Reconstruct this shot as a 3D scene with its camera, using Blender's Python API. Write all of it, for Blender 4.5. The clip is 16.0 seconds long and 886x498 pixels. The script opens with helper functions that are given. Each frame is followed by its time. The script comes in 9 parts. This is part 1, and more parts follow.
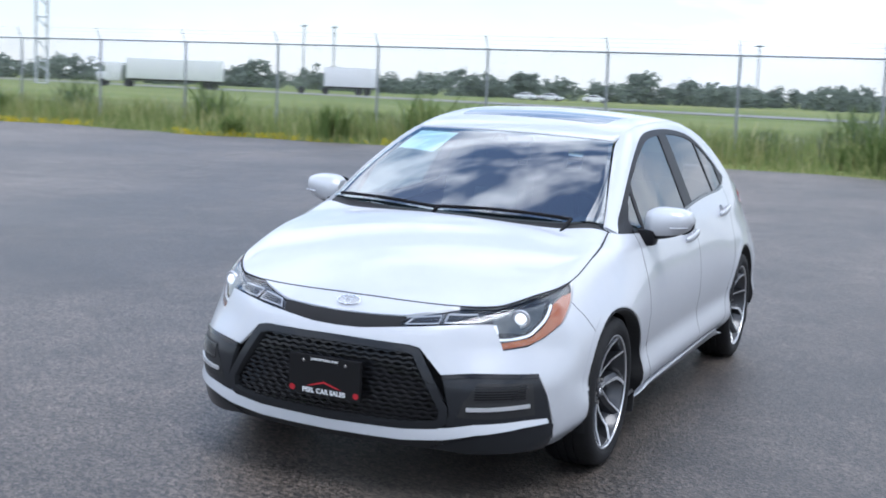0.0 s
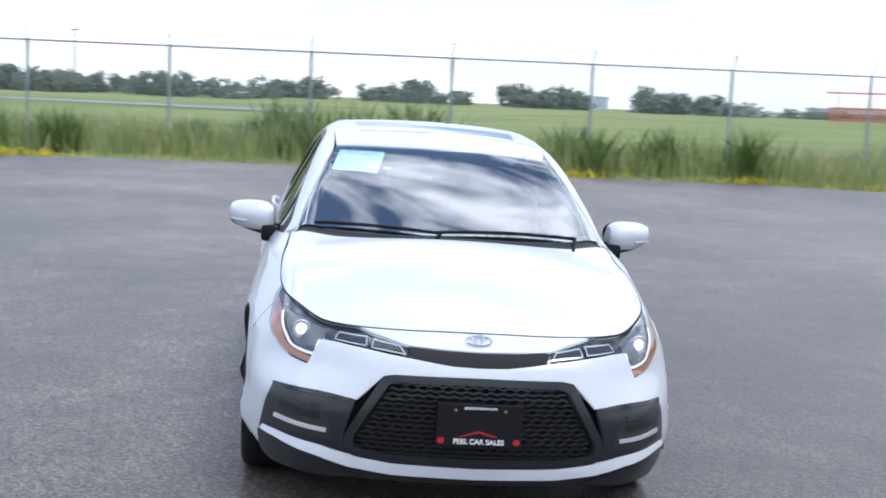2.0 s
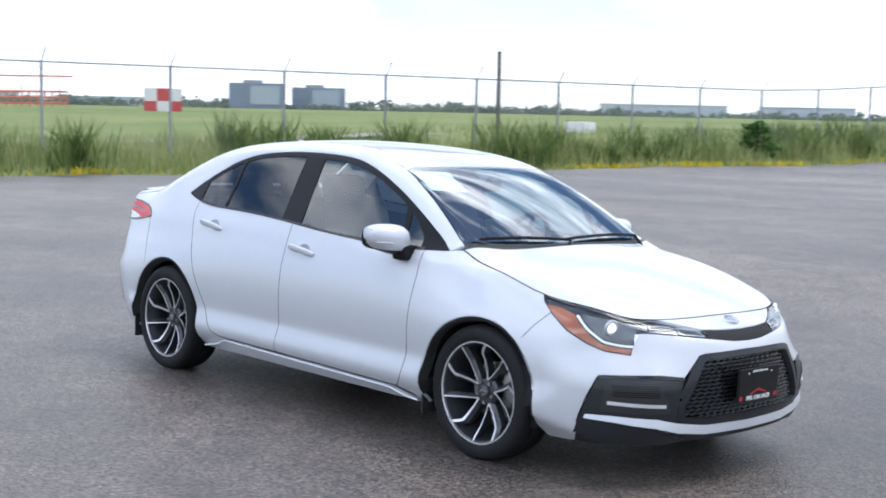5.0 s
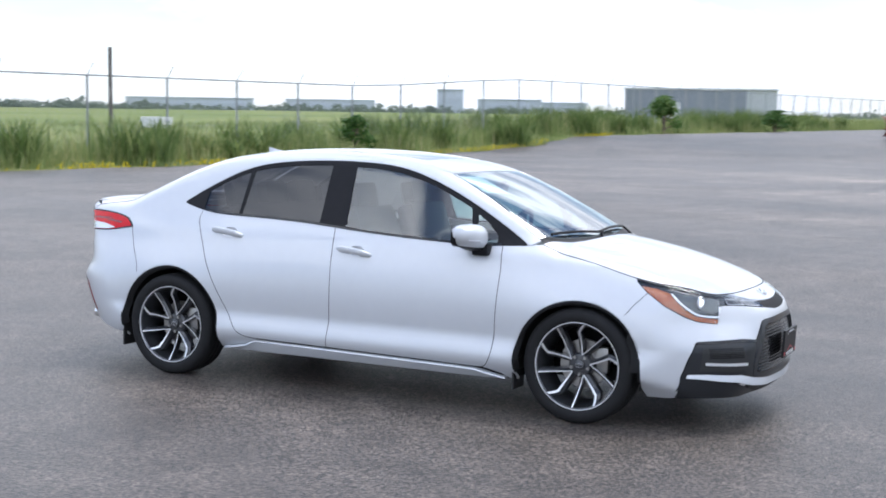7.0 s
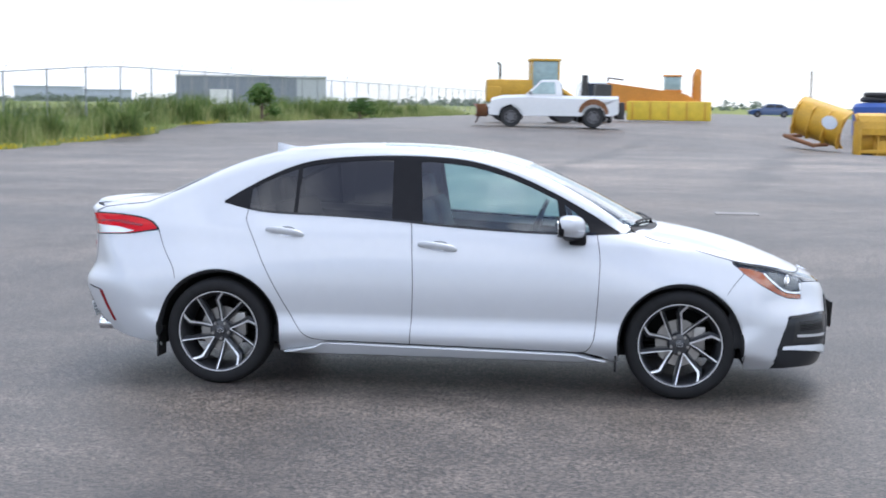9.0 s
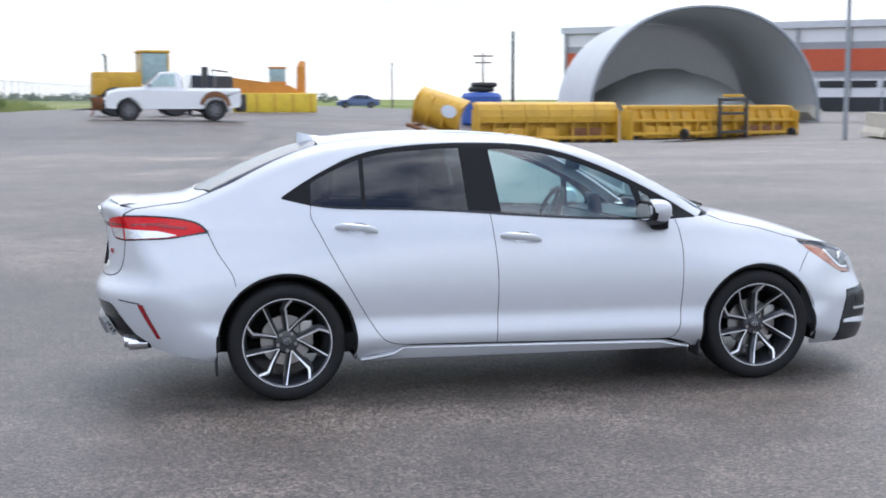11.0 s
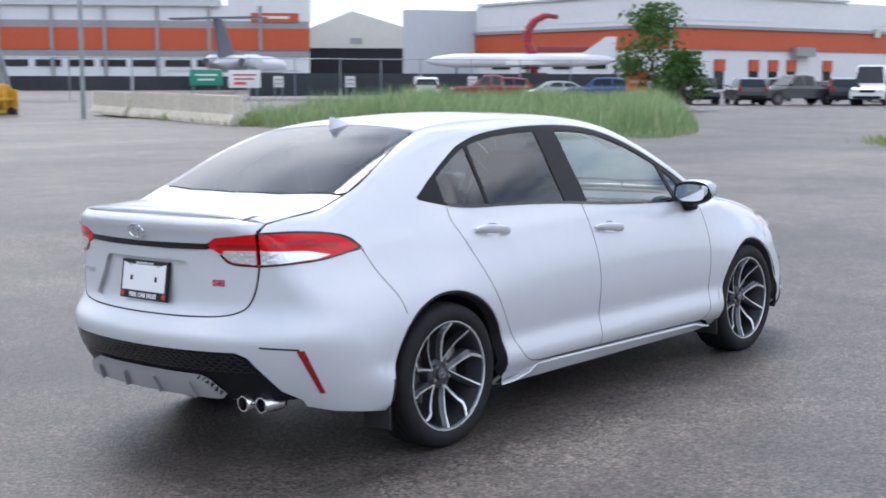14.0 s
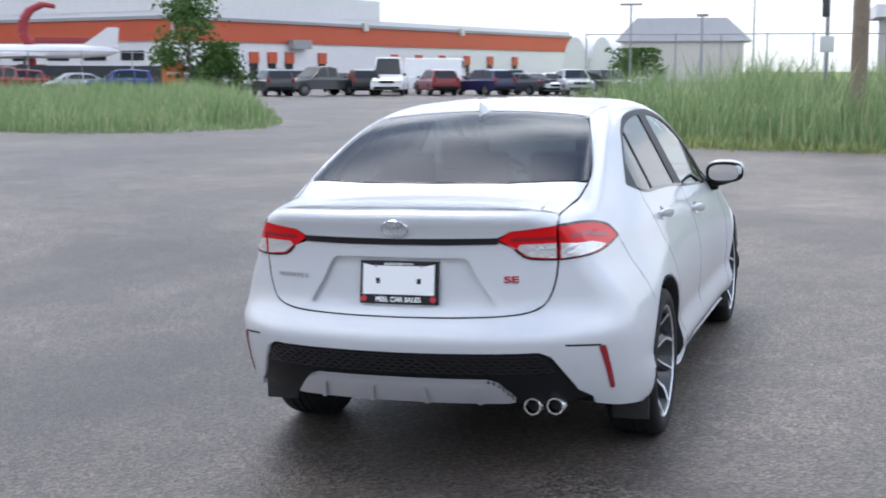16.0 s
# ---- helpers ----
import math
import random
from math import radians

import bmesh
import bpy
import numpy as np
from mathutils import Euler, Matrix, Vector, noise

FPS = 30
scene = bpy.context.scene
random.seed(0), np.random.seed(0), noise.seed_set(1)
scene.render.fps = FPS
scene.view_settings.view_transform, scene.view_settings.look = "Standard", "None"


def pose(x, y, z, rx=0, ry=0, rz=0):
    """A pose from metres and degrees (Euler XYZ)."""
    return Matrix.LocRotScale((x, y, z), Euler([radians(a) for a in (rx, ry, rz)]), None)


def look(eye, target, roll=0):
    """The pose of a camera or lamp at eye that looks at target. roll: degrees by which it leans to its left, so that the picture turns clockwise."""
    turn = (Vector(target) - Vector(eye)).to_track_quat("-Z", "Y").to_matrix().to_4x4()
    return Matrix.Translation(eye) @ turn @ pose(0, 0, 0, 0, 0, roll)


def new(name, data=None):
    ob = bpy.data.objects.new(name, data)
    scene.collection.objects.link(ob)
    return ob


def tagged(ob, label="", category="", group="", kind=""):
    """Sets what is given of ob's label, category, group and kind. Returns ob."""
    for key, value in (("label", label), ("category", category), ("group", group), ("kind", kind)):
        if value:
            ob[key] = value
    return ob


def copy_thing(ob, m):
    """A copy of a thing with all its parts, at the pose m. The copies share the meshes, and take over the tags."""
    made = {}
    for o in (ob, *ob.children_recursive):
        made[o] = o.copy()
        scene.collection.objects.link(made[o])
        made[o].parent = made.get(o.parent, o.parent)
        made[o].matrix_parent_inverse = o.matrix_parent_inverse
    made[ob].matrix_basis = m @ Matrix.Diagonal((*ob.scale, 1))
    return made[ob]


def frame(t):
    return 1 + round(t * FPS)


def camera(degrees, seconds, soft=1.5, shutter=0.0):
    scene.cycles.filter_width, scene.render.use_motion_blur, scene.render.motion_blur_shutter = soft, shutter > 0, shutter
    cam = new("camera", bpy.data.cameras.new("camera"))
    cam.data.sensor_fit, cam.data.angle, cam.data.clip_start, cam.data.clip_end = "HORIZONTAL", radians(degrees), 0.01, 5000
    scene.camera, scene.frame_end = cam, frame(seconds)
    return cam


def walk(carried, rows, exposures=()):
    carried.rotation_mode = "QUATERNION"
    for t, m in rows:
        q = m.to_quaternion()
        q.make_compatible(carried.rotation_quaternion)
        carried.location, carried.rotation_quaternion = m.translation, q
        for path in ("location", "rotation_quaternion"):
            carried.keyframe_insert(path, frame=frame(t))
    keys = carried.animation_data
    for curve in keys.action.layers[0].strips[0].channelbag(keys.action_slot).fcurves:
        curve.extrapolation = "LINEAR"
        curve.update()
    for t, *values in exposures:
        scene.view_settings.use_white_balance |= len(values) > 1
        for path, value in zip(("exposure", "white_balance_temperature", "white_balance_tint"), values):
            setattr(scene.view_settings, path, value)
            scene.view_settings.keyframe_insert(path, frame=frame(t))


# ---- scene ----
cam = camera(37.4, 16.0, soft=1.8, shutter=0.4)
PATH = [
    (0, (6.524, 2.314, 1.496), (4.702, 1.526, 1.253), 2.38),
    (0.5, (6.635, 1.604, 1.479), (4.731, 1.037, 1.250), 2.49),
    (1, (6.710, 0.904, 1.499), (4.754, 0.552, 1.275), 2.30),
    (1.5, (6.761, 0.141, 1.515), (4.775, 0.061, 1.293), 2.30),
    (2, (6.739, -0.602, 1.533), (4.762, -0.394, 1.309), 2.49),
    (2.5, (6.654, -1.394, 1.537), (4.721, -0.931, 1.316), 2.29),
    (3, (6.564, -2.146, 1.554), (4.694, -1.474, 1.335), 1.99),
    (3.5, (6.408, -2.894, 1.549), (4.626, -2.010, 1.340), 2.18),
    (4, (6.141, -3.583, 1.555), (4.458, -2.522, 1.348), 1.70),
    (6.5, (4.393, -6.865, 1.676), (3.342, -5.177, 1.467), 1.09),
    (7, (3.797, -7.328, 1.667), (2.905, -5.551, 1.457), 0.80),
    (7.5, (3.145, -7.699, 1.678), (2.416, -5.850, 1.463), 0.79),
    (8, (2.422, -8.000, 1.679), (1.869, -6.090, 1.462), 0.88),
    (8.5, (1.632, -8.199, 1.684), (1.242, -6.250, 1.463), 0.69),
    (9, (0.871, -8.290, 1.671), (0.634, -6.317, 1.450), 0.68),
    (11.5, (-2.672, -7.324, 1.597), (-2.032, -5.444, 1.362), 0.12),
    (12, (-3.367, -6.833, 1.597), (-2.487, -5.053, 1.356), 0.32),
    (12.5, (-3.965, -6.356, 1.629), (-2.938, -4.658, 1.378), 0.12),
    (13, (-4.543, -5.781, 1.572), (-3.356, -4.190, 1.333), -0.11),
    (13.5, (-5.079, -5.150, 1.586), (-3.726, -3.698, 1.337), -0.02),
    (14, (-5.548, -4.469, 1.586), (-4.053, -3.165, 1.328), 0.08),
    (14.5, (-5.997, -3.798, 1.584), (-4.369, -2.666, 1.322), 0.19),
    (15, (-6.377, -3.097, 1.563), (-4.633, -2.154, 1.303), 0.39),
    (15.5, (-6.671, -2.399, 1.539), (-4.850, -1.614, 1.278), 0.00),
    (16, (-6.878, -1.721, 1.545), (-5.001, -1.084, 1.276), 0.01),
]

walk(cam, [(t, look(eye, target, roll)) for t, eye, target, roll in PATH], exposures=[(0, -0.14, 5900, 11), (2.5, 0.03, 6000, 12), (9, 0.05, 6150, 12), (12, -0.04, 6200, 13), (14, 0.0, 6200, 13), (16, 0.04, 6250, 12)])

# ---- sky and sun ----
world = bpy.data.worlds.new("sky")
scene.world = world
world.use_nodes = True
wn, wl = world.node_tree.nodes, world.node_tree.links
wn.clear()
w_out, w_bg = wn.new("ShaderNodeOutputWorld"), wn.new("ShaderNodeBackground")
w_sky = wn.new("ShaderNodeTexSky")
w_sky.sky_type, w_sky.sun_disc = "NISHITA", False
w_sky.sun_elevation, w_sky.sun_rotation = radians(58), radians(200)
w_sky.air_density, w_sky.dust_density, w_sky.ozone_density = 1.0, 0.3, 2.5
# broken cloud cover, laid out by the direction of the sky
w_co, w_map = wn.new("ShaderNodeTexCoord"), wn.new("ShaderNodeMapping")
w_map.inputs["Scale"].default_value = (1.0, 1.0, 2.6)
w_no = wn.new("ShaderNodeTexNoise")
w_no.inputs["Scale"].default_value, w_no.inputs["Detail"].default_value, w_no.inputs["Roughness"].default_value = 3.1, 8.0, 0.58
w_no.inputs["Distortion"].default_value = 0.4
w_ramp = wn.new("ShaderNodeValToRGB")
w_ramp.color_ramp.elements[0].position, w_ramp.color_ramp.elements[1].position = 0.38, 0.55
w_ramp.color_ramp.elements[0].color = (0.06, 0.06, 0.06, 1)
w_sep = wn.new("ShaderNodeSeparateXYZ")
w_low = wn.new("ShaderNodeMapRange")
w_low.inputs["From Min"].default_value, w_low.inputs["From Max"].default_value = 0.30, 0.02
w_low.inputs["To Min"].default_value, w_low.inputs["To Max"].default_value = 0.0, 0.8
w_max = wn.new("ShaderNodeMath")
w_max.operation = "MAXIMUM"
w_mix = wn.new("ShaderNodeMix")
w_mix.data_type = "RGBA"
# clouds: pale grey near the horizon, glaring towards the zenith
w_hi = wn.new("ShaderNodeMapRange")
w_hi.inputs["From Min"].default_value, w_hi.inputs["From Max"].default_value = 0.10, 0.75
w_no2 = wn.new("ShaderNodeTexNoise")
w_no2.inputs["Scale"].default_value, w_no2.inputs["Detail"].default_value = 4.5, 6.0
w_shade = wn.new("ShaderNodeValToRGB")
w_shade.color_ramp.elements[0].position, w_shade.color_ramp.elements[0].color = 0.36, (8.4, 8.75, 9.2, 1)
w_shade.color_ramp.elements[1].position, w_shade.color_ramp.elements[1].color = 0.54, (9.7, 10.0, 10.4, 1)
w_tone = wn.new("ShaderNodeMix")
w_tone.data_type = "RGBA"
w_tone.inputs["B"].default_value = (23.0, 23.8, 25.0, 1)
wl.new(w_co.outputs["Generated"], w_map.inputs["Vector"])
wl.new(w_map.outputs["Vector"], w_no.inputs["Vector"])
w_open = wn.new("ShaderNodeMath")
w_open.operation, w_open.inputs[1].default_value = "MULTIPLY_ADD", -0.10
w_gap = wn.new("ShaderNodeMapRange")
w_gap.inputs["From Min"].default_value, w_gap.inputs["From Max"].default_value = 0.50, 0.80
wl.new(w_sep.outputs["Z"], w_gap.inputs["Value"])
wl.new(w_gap.outputs["Result"], w_open.inputs[0])
wl.new(w_no.outputs["Fac"], w_open.inputs[2])
wl.new(w_open.outputs[0], w_ramp.inputs["Fac"])
wl.new(w_co.outputs["Generated"], w_sep.inputs["Vector"])
wl.new(w_sep.outputs["Z"], w_low.inputs["Value"])
wl.new(w_ramp.outputs["Color"], w_max.inputs[0])
wl.new(w_low.outputs["Result"], w_max.inputs[1])
wl.new(w_max.outputs[0], w_mix.inputs["Factor"])
w_deep = wn.new("ShaderNodeHueSaturation")
w_deep.inputs["Saturation"].default_value = 1.35
wl.new(w_sky.outputs["Color"], w_deep.inputs["Color"])
wl.new(w_deep.outputs["Color"], w_mix.inputs["A"])
wl.new(w_map.outputs["Vector"], w_no2.inputs["Vector"])
wl.new(w_no2.outputs["Fac"], w_shade.inputs["Fac"])
wl.new(w_sep.outputs["Z"], w_hi.inputs["Value"])
wl.new(w_hi.outputs["Result"], w_tone.inputs["Factor"])
wl.new(w_shade.outputs["Color"], w_tone.inputs["A"])
wl.new(w_tone.outputs["Result"], w_mix.inputs["B"])
wl.new(w_mix.outputs["Result"], w_bg.inputs["Color"])
w_bg.inputs["Strength"].default_value = 0.135
wl.new(w_bg.outputs["Background"], w_out.inputs["Surface"])

sun = new("sun", bpy.data.lights.new("sun", "SUN"))
sun.data.energy, sun.data.angle, sun.data.color = 2.4, radians(30), (1.0, 0.96, 0.9)
sun.matrix_world = look((6, 12, 30), (0, 0, 0))

# ---- materials ----
def material(name, color, rough=0.5, metal=0.0, coat=0.0, spec=0.5, vary=0.0, scale=8.0, bump=0.0, bump_scale=60.0, coords="Object", emit=0.0):
    """A procedural surface: base colour with two scales of variation, and fine relief."""
    m = bpy.data.materials.new(name)
    m.use_nodes = True
    n, l = m.node_tree.nodes, m.node_tree.links
    b = n["Principled BSDF"]
    b.inputs["Base Color"].default_value = (*color, 1)
    b.inputs["Roughness"].default_value, b.inputs["Metallic"].default_value = rough, metal
    b.inputs["Coat Weight"].default_value, b.inputs["Coat Roughness"].default_value = coat, 0.03
    b.inputs["Specular IOR Level"].default_value = spec
    if emit:
        b.inputs["Emission Color"].default_value, b.inputs["Emission Strength"].default_value = (*color, 1), emit
    if vary or bump:
        co = n.new("ShaderNodeTexCoord")
    if vary:
        big, small, mix = n.new("ShaderNodeTexNoise"), n.new("ShaderNodeTexNoise"), n.new("ShaderNodeMath")
        big.inputs["Scale"].default_value, small.inputs["Scale"].default_value = scale * 0.22, scale * 3.1
        big.inputs["Detail"].default_value = small.inputs["Detail"].default_value = 4.0
        mix.operation = "ADD"
        hsv = n.new("ShaderNodeHueSaturation")
        hsv.inputs["Color"].default_value = (*color, 1)
        rng = n.new("ShaderNodeMapRange")
        rng.inputs["From Min"].default_value, rng.inputs["From Max"].default_value = 0.6, 1.4
        rng.inputs["To Min"].default_value, rng.inputs["To Max"].default_value = 1 - vary, 1 + vary
        for tex in (big, small):
            l.new(co.outputs[coords], tex.inputs["Vector"])
        l.new(big.outputs["Fac"], mix.inputs[0])
        l.new(small.outputs["Fac"], mix.inputs[1])
        l.new(mix.outputs[0], rng.inputs["Value"])
        l.new(rng.outputs["Result"], hsv.inputs["Value"])
        l.new(hsv.outputs["Color"], b.inputs["Base Color"])
    if bump:
        tex, bm_ = n.new("ShaderNodeTexNoise"), n.new("ShaderNodeBump")
        tex.inputs["Scale"].default_value = bump_scale
        bm_.inputs["Strength"].default_value, bm_.inputs["Distance"].default_value = bump, 0.01
        l.new(co.outputs[coords], tex.inputs["Vector"])
        l.new(tex.outputs["Fac"], bm_.inputs["Height"])
        l.new(bm_.outputs["Normal"], b.inputs["Normal"])
    return m


def thin_glass(name, tint, face=0.05, rough=0.0, edge=1.0):
    """A thin pane: tinted see-through, with a mirror sheen (face: seen square on) that grows at flat angles, alike from both sides."""
    m = bpy.data.materials.new(name)
    m.use_nodes = True
    n, l = m.node_tree.nodes, m.node_tree.links
    n.clear()
    out, mix, lw = n.new("ShaderNodeOutputMaterial"), n.new("ShaderNodeMixShader"), n.new("ShaderNodeLayerWeight")
    see, shine = n.new("ShaderNodeBsdfTransparent"), n.new("ShaderNodeBsdfGlossy")
    see.inputs["Color"].default_value = (*tint, 1)
    shine.inputs["Roughness"].default_value = rough
    lw.inputs["Blend"].default_value = 0.5
    power, rng_ = n.new("ShaderNodeMath"), n.new("ShaderNodeMapRange")
    power.operation, power.inputs[1].default_value = "POWER", 4.0
    rng_.inputs["To Min"].default_value, rng_.inputs["To Max"].default_value = face, edge
    l.new(lw.outputs["Facing"], power.inputs[0])
    l.new(power.outputs[0], rng_.inputs["Value"])
    l.new(rng_.outputs["Result"], mix.inputs["Fac"])
    l.new(see.outputs[0], mix.inputs[1])
    l.new(shine.outputs[0], mix.inputs[2])
    l.new(mix.outputs[0], out.inputs["Surface"])
    return m


def car_paint(name, color):
    """Silvery pearl paint: fine metal flake under a clear coat."""
    m = material(name, color, rough=0.42, metal=0.22, coat=0.7, vary=0.02, scale=5.0)
    n, l = m.node_tree.nodes, m.node_tree.links
    co, vo, bp = n.new("ShaderNodeTexCoord"), n.new("ShaderNodeTexVoronoi"), n.new("ShaderNodeBump")
    vo.inputs["Scale"].default_value = 900.0
    bp.inputs["Strength"].default_value, bp.inputs["Distance"].default_value = 0.03, 0.001
    l.new(co.outputs["Object"], vo.inputs["Vector"])
    l.new(vo.outputs["Distance"], bp.inputs["Height"])
    l.new(bp.outputs["Normal"], n["Principled BSDF"].inputs["Normal"])
    return m


PAINT = car_paint("pearl_white_paint", (0.575, 0.592, 0.622))
BLACK_GLOSS = material("black_gloss", (0.012, 0.012, 0.014), rough=0.16, coat=0.25, spec=0.3)
BLACK_TRIM = material("black_trim", (0.012, 0.012, 0.014), rough=0.38, spec=0.12, vary=0.15, bump=0.05, bump_scale=400)
BLACK_MATT = material("black_plastic", (0.018, 0.018, 0.019), rough=0.6, vary=0.2, bump=0.1, bump_scale=500)
DARK_METAL = material("dark_grey_plastic", (0.022, 0.024, 0.028), rough=0.34, metal=0.2, coat=0.25, spec=0.3)
LINER = material("dark_liner", (0.008, 0.008, 0.009), rough=0.85)
CHROME = material("chrome", (0.82, 0.83, 0.85), rough=0.07, metal=1.0)
SATIN = material("satin_silver", (0.52, 0.53, 0.56), rough=0.3, metal=0.55, coat=0.3)
RUBBER = material("tyre_rubber", (0.011, 0.011, 0.012), rough=0.72, spec=0.3, vary=0.25, bump=0.15, bump_scale=120)
ALLOY = material("machined_alloy", (0.76, 0.77, 0.79), rough=0.38, metal=0.75, coat=0.4)
RIM_DARK = material("dark_rim_paint", (0.055, 0.057, 0.063), rough=0.3, metal=0.5, coat=0.5)
STEEL = material("brake_steel", (0.35, 0.34, 0.33), rough=0.35, metal=0.9, vary=0.15)
GLASS_CLEAR = thin_glass("clear_green_glass", (0.70, 0.95, 0.95), 0.12)
GLASS_SHIELD = thin_glass("windscreen_glass", (0.62, 0.84, 0.88), 0.30)
GLASS_DARK = thin_glass("tinted_glass", (0.13, 0.135, 0.15), 0.07)
GLASS_REAR = thin_glass("dark_rear_glass", (0.18, 0.183, 0.186), 0.11, rough=0.16, edge=0.95)
GLASS_LAMP = thin_glass("lamp_cover", (0.92, 0.94, 0.95), 0.04)
RED_LENS = material("red_lens", (0.46, 0.003, 0.006), rough=0.12, coat=0.12, vary=0.15, scale=60, spec=0.25, emit=0.22)
DARK_RED = material("dark_red_reflector", (0.24, 0.005, 0.010), rough=0.2, coat=0.4)
CLEAR_LENS = material("clear_lamp_lens", (0.72, 0.72, 0.73), rough=0.15, metal=0.6, coat=1.0, bump=0.5, bump_scale=70)
AMBER = material("amber_lens", (0.40, 0.105, 0.025), rough=0.18, coat=1.0, vary=0.15, scale=60)
LAMP_BOWL = material("lamp_bowl", (0.12, 0.13, 0.137), rough=0.28, metal=0.7, coat=0.4, vary=0.3, scale=40, bump=0.3, bump_scale=90)
LAMP_DARK = material("lamp_housing", (0.035, 0.038, 0.044), rough=0.2, metal=0.4, coat=0.6)
# emission stands in for the glint on the projector lens
LAMP_GLINT = material("projector_glint", (0.95, 0.97, 1.0), rough=0.1, emit=1.0)
WHITE_STRIP = material("light_guide", (0.80, 0.83, 0.88), rough=0.15, emit=0.4)
SEAT = material("seat_cloth", (0.018, 0.019, 0.022), rough=0.85, vary=0.2, bump=0.2, bump_scale=300)
DASH = material("dash_plastic", (0.055, 0.058, 0.062), rough=0.55, vary=0.12, bump=0.1, bump_scale=300)
PLATE_WHITE = material("plate_white", (0.78, 0.79, 0.80), rough=0.35)
PLATE_BLACK = material("plate_black", (0.010, 0.010, 0.011), rough=0.45, spec=0.25)
PLATE_RED = material("plate_red", (0.45, 0.02, 0.03), rough=0.35)
PAPER = material("sticker_paper", (0.82, 0.90, 0.88), rough=0.6, vary=0.04)
PAPER_WHITE = material("sticker_white", (0.85, 0.87, 0.88), rough=0.6)
SUNROOF = material("sunroof_glass", (0.015, 0.017, 0.02), rough=0.04, coat=1.0, spec=1.0)

# ---- helpers for meshes ----
def part(name, bm, mat, parent=None, label="", smooth=True, flat=False):
    """Links a bmesh as one mesh object under a thing or a part."""
    me = bpy.data.meshes.new(name)
    bm.to_mesh(me)
    bm.free()
    for f in me.polygons:
        f.use_smooth = smooth
    for one in mat if isinstance(mat, (list, tuple)) else (mat,):
        me.materials.append(one)
    ob = new(name, me)
    if smooth and not flat:
        me.set_sharp_from_angle(angle=radians(35))
    if parent:
        ob.parent = parent
    return tagged(ob, label)


def box(bm, cx, cy, cz, sx, sy, sz, turn=None, bevel=0.0):
    """A box with bevelled edges, by its middle and size."""
    m = Matrix.Translation((cx, cy, cz)) @ (turn if turn is not None else Matrix()) @ Matrix.Diagonal((sx, sy, sz, 1))
    made = bmesh.ops.create_cube(bm, size=1.0, matrix=m)["verts"]
    if bevel:
        edges = list({e for v in made for e in v.link_edges})
        bmesh.ops.bevel(bm, geom=edges, offset=bevel, segments=2, affect="EDGES", profile=0.6)
    return bm


def rod(bm, a, b, r0, r1=None, sides=8):
    """A tapered round bar from a to b."""
    a, b = Vector(a), Vector(b)
    m = Matrix.Translation((a + b) / 2) @ (b - a).to_track_quat("Z", "Y").to_matrix().to_4x4()
    bmesh.ops.create_cone(bm, cap_ends=True, segments=sides, radius1=r0, radius2=r0 if r1 is None else r1, depth=(b - a).length, matrix=m)
    return bm


def revolve(bm, profile, segments=48, m=None, close=False):
    """Turns a profile of (radius, height) round the local z axis."""
    m = m or Matrix()
    rings = []
    for k in range(segments):
        a = 2 * math.pi * k / segments
        rings.append([bm.verts.new(m @ Vector((r * math.cos(a), r * math.sin(a), h))) for r, h in profile])
    n = len(profile)
    for k in range(segments):
        p, q = rings[k], rings[(k + 1) % segments]
        for i in range(n if close else n - 1):
            j = (i + 1) % n
            bm.faces.new((p[i], p[j], q[j], q[i]))
    return bm


def prism(bm, outline, depth, m=None, inset=0.0):
    """A plate: a flat outline in local x, y pushed along local z, its front edge drawn in by inset."""
    m = m or Matrix()
    mid = sum((Vector((x, y)) for x, y in outline), Vector((0, 0))) / len(outline)
    back = [bm.verts.new(m @ Vector((x, y, 0))) for x, y in outline]
    front = []
    for x, y in outline:
        d = Vector((x, y)) - mid
        d = d * (1 - inset / max(d.length, 1e-6))
        front.append(bm.verts.new(m @ Vector((mid.x + d.x, mid.y + d.y, depth))))
    n = len(outline)
    bm.faces.new(front)
    bm.faces.new(back[::-1])
    for i in range(n):
        bm.faces.new((back[i], back[(i + 1) % n], front[(i + 1) % n], front[i]))
    return bm


def words(name, text, size, m, mat, parent, label="", depth=0.0008, bold=0.0, wide=1.0):
    """Lettering as a mesh, in the built-in font."""
    cu = bpy.data.curves.new(name, "FONT")
    cu.body, cu.size, cu.extrude, cu.offset = text, size, depth, bold
    cu.align_x, cu.align_y = "CENTER", "CENTER"
    tmp = bpy.data.objects.new(name, cu)
    scene.collection.objects.link(tmp)
    me = bpy.data.meshes.new_from_object(tmp.evaluated_get(bpy.context.evaluated_depsgraph_get()))
    bpy.data.objects.remove(tmp)
    me.transform(m @ Matrix.Diagonal((wide, 1, 1, 1)))
    me.materials.append(mat)
    ob = new(name, me)
    ob.parent = parent
    return tagged(ob, label)


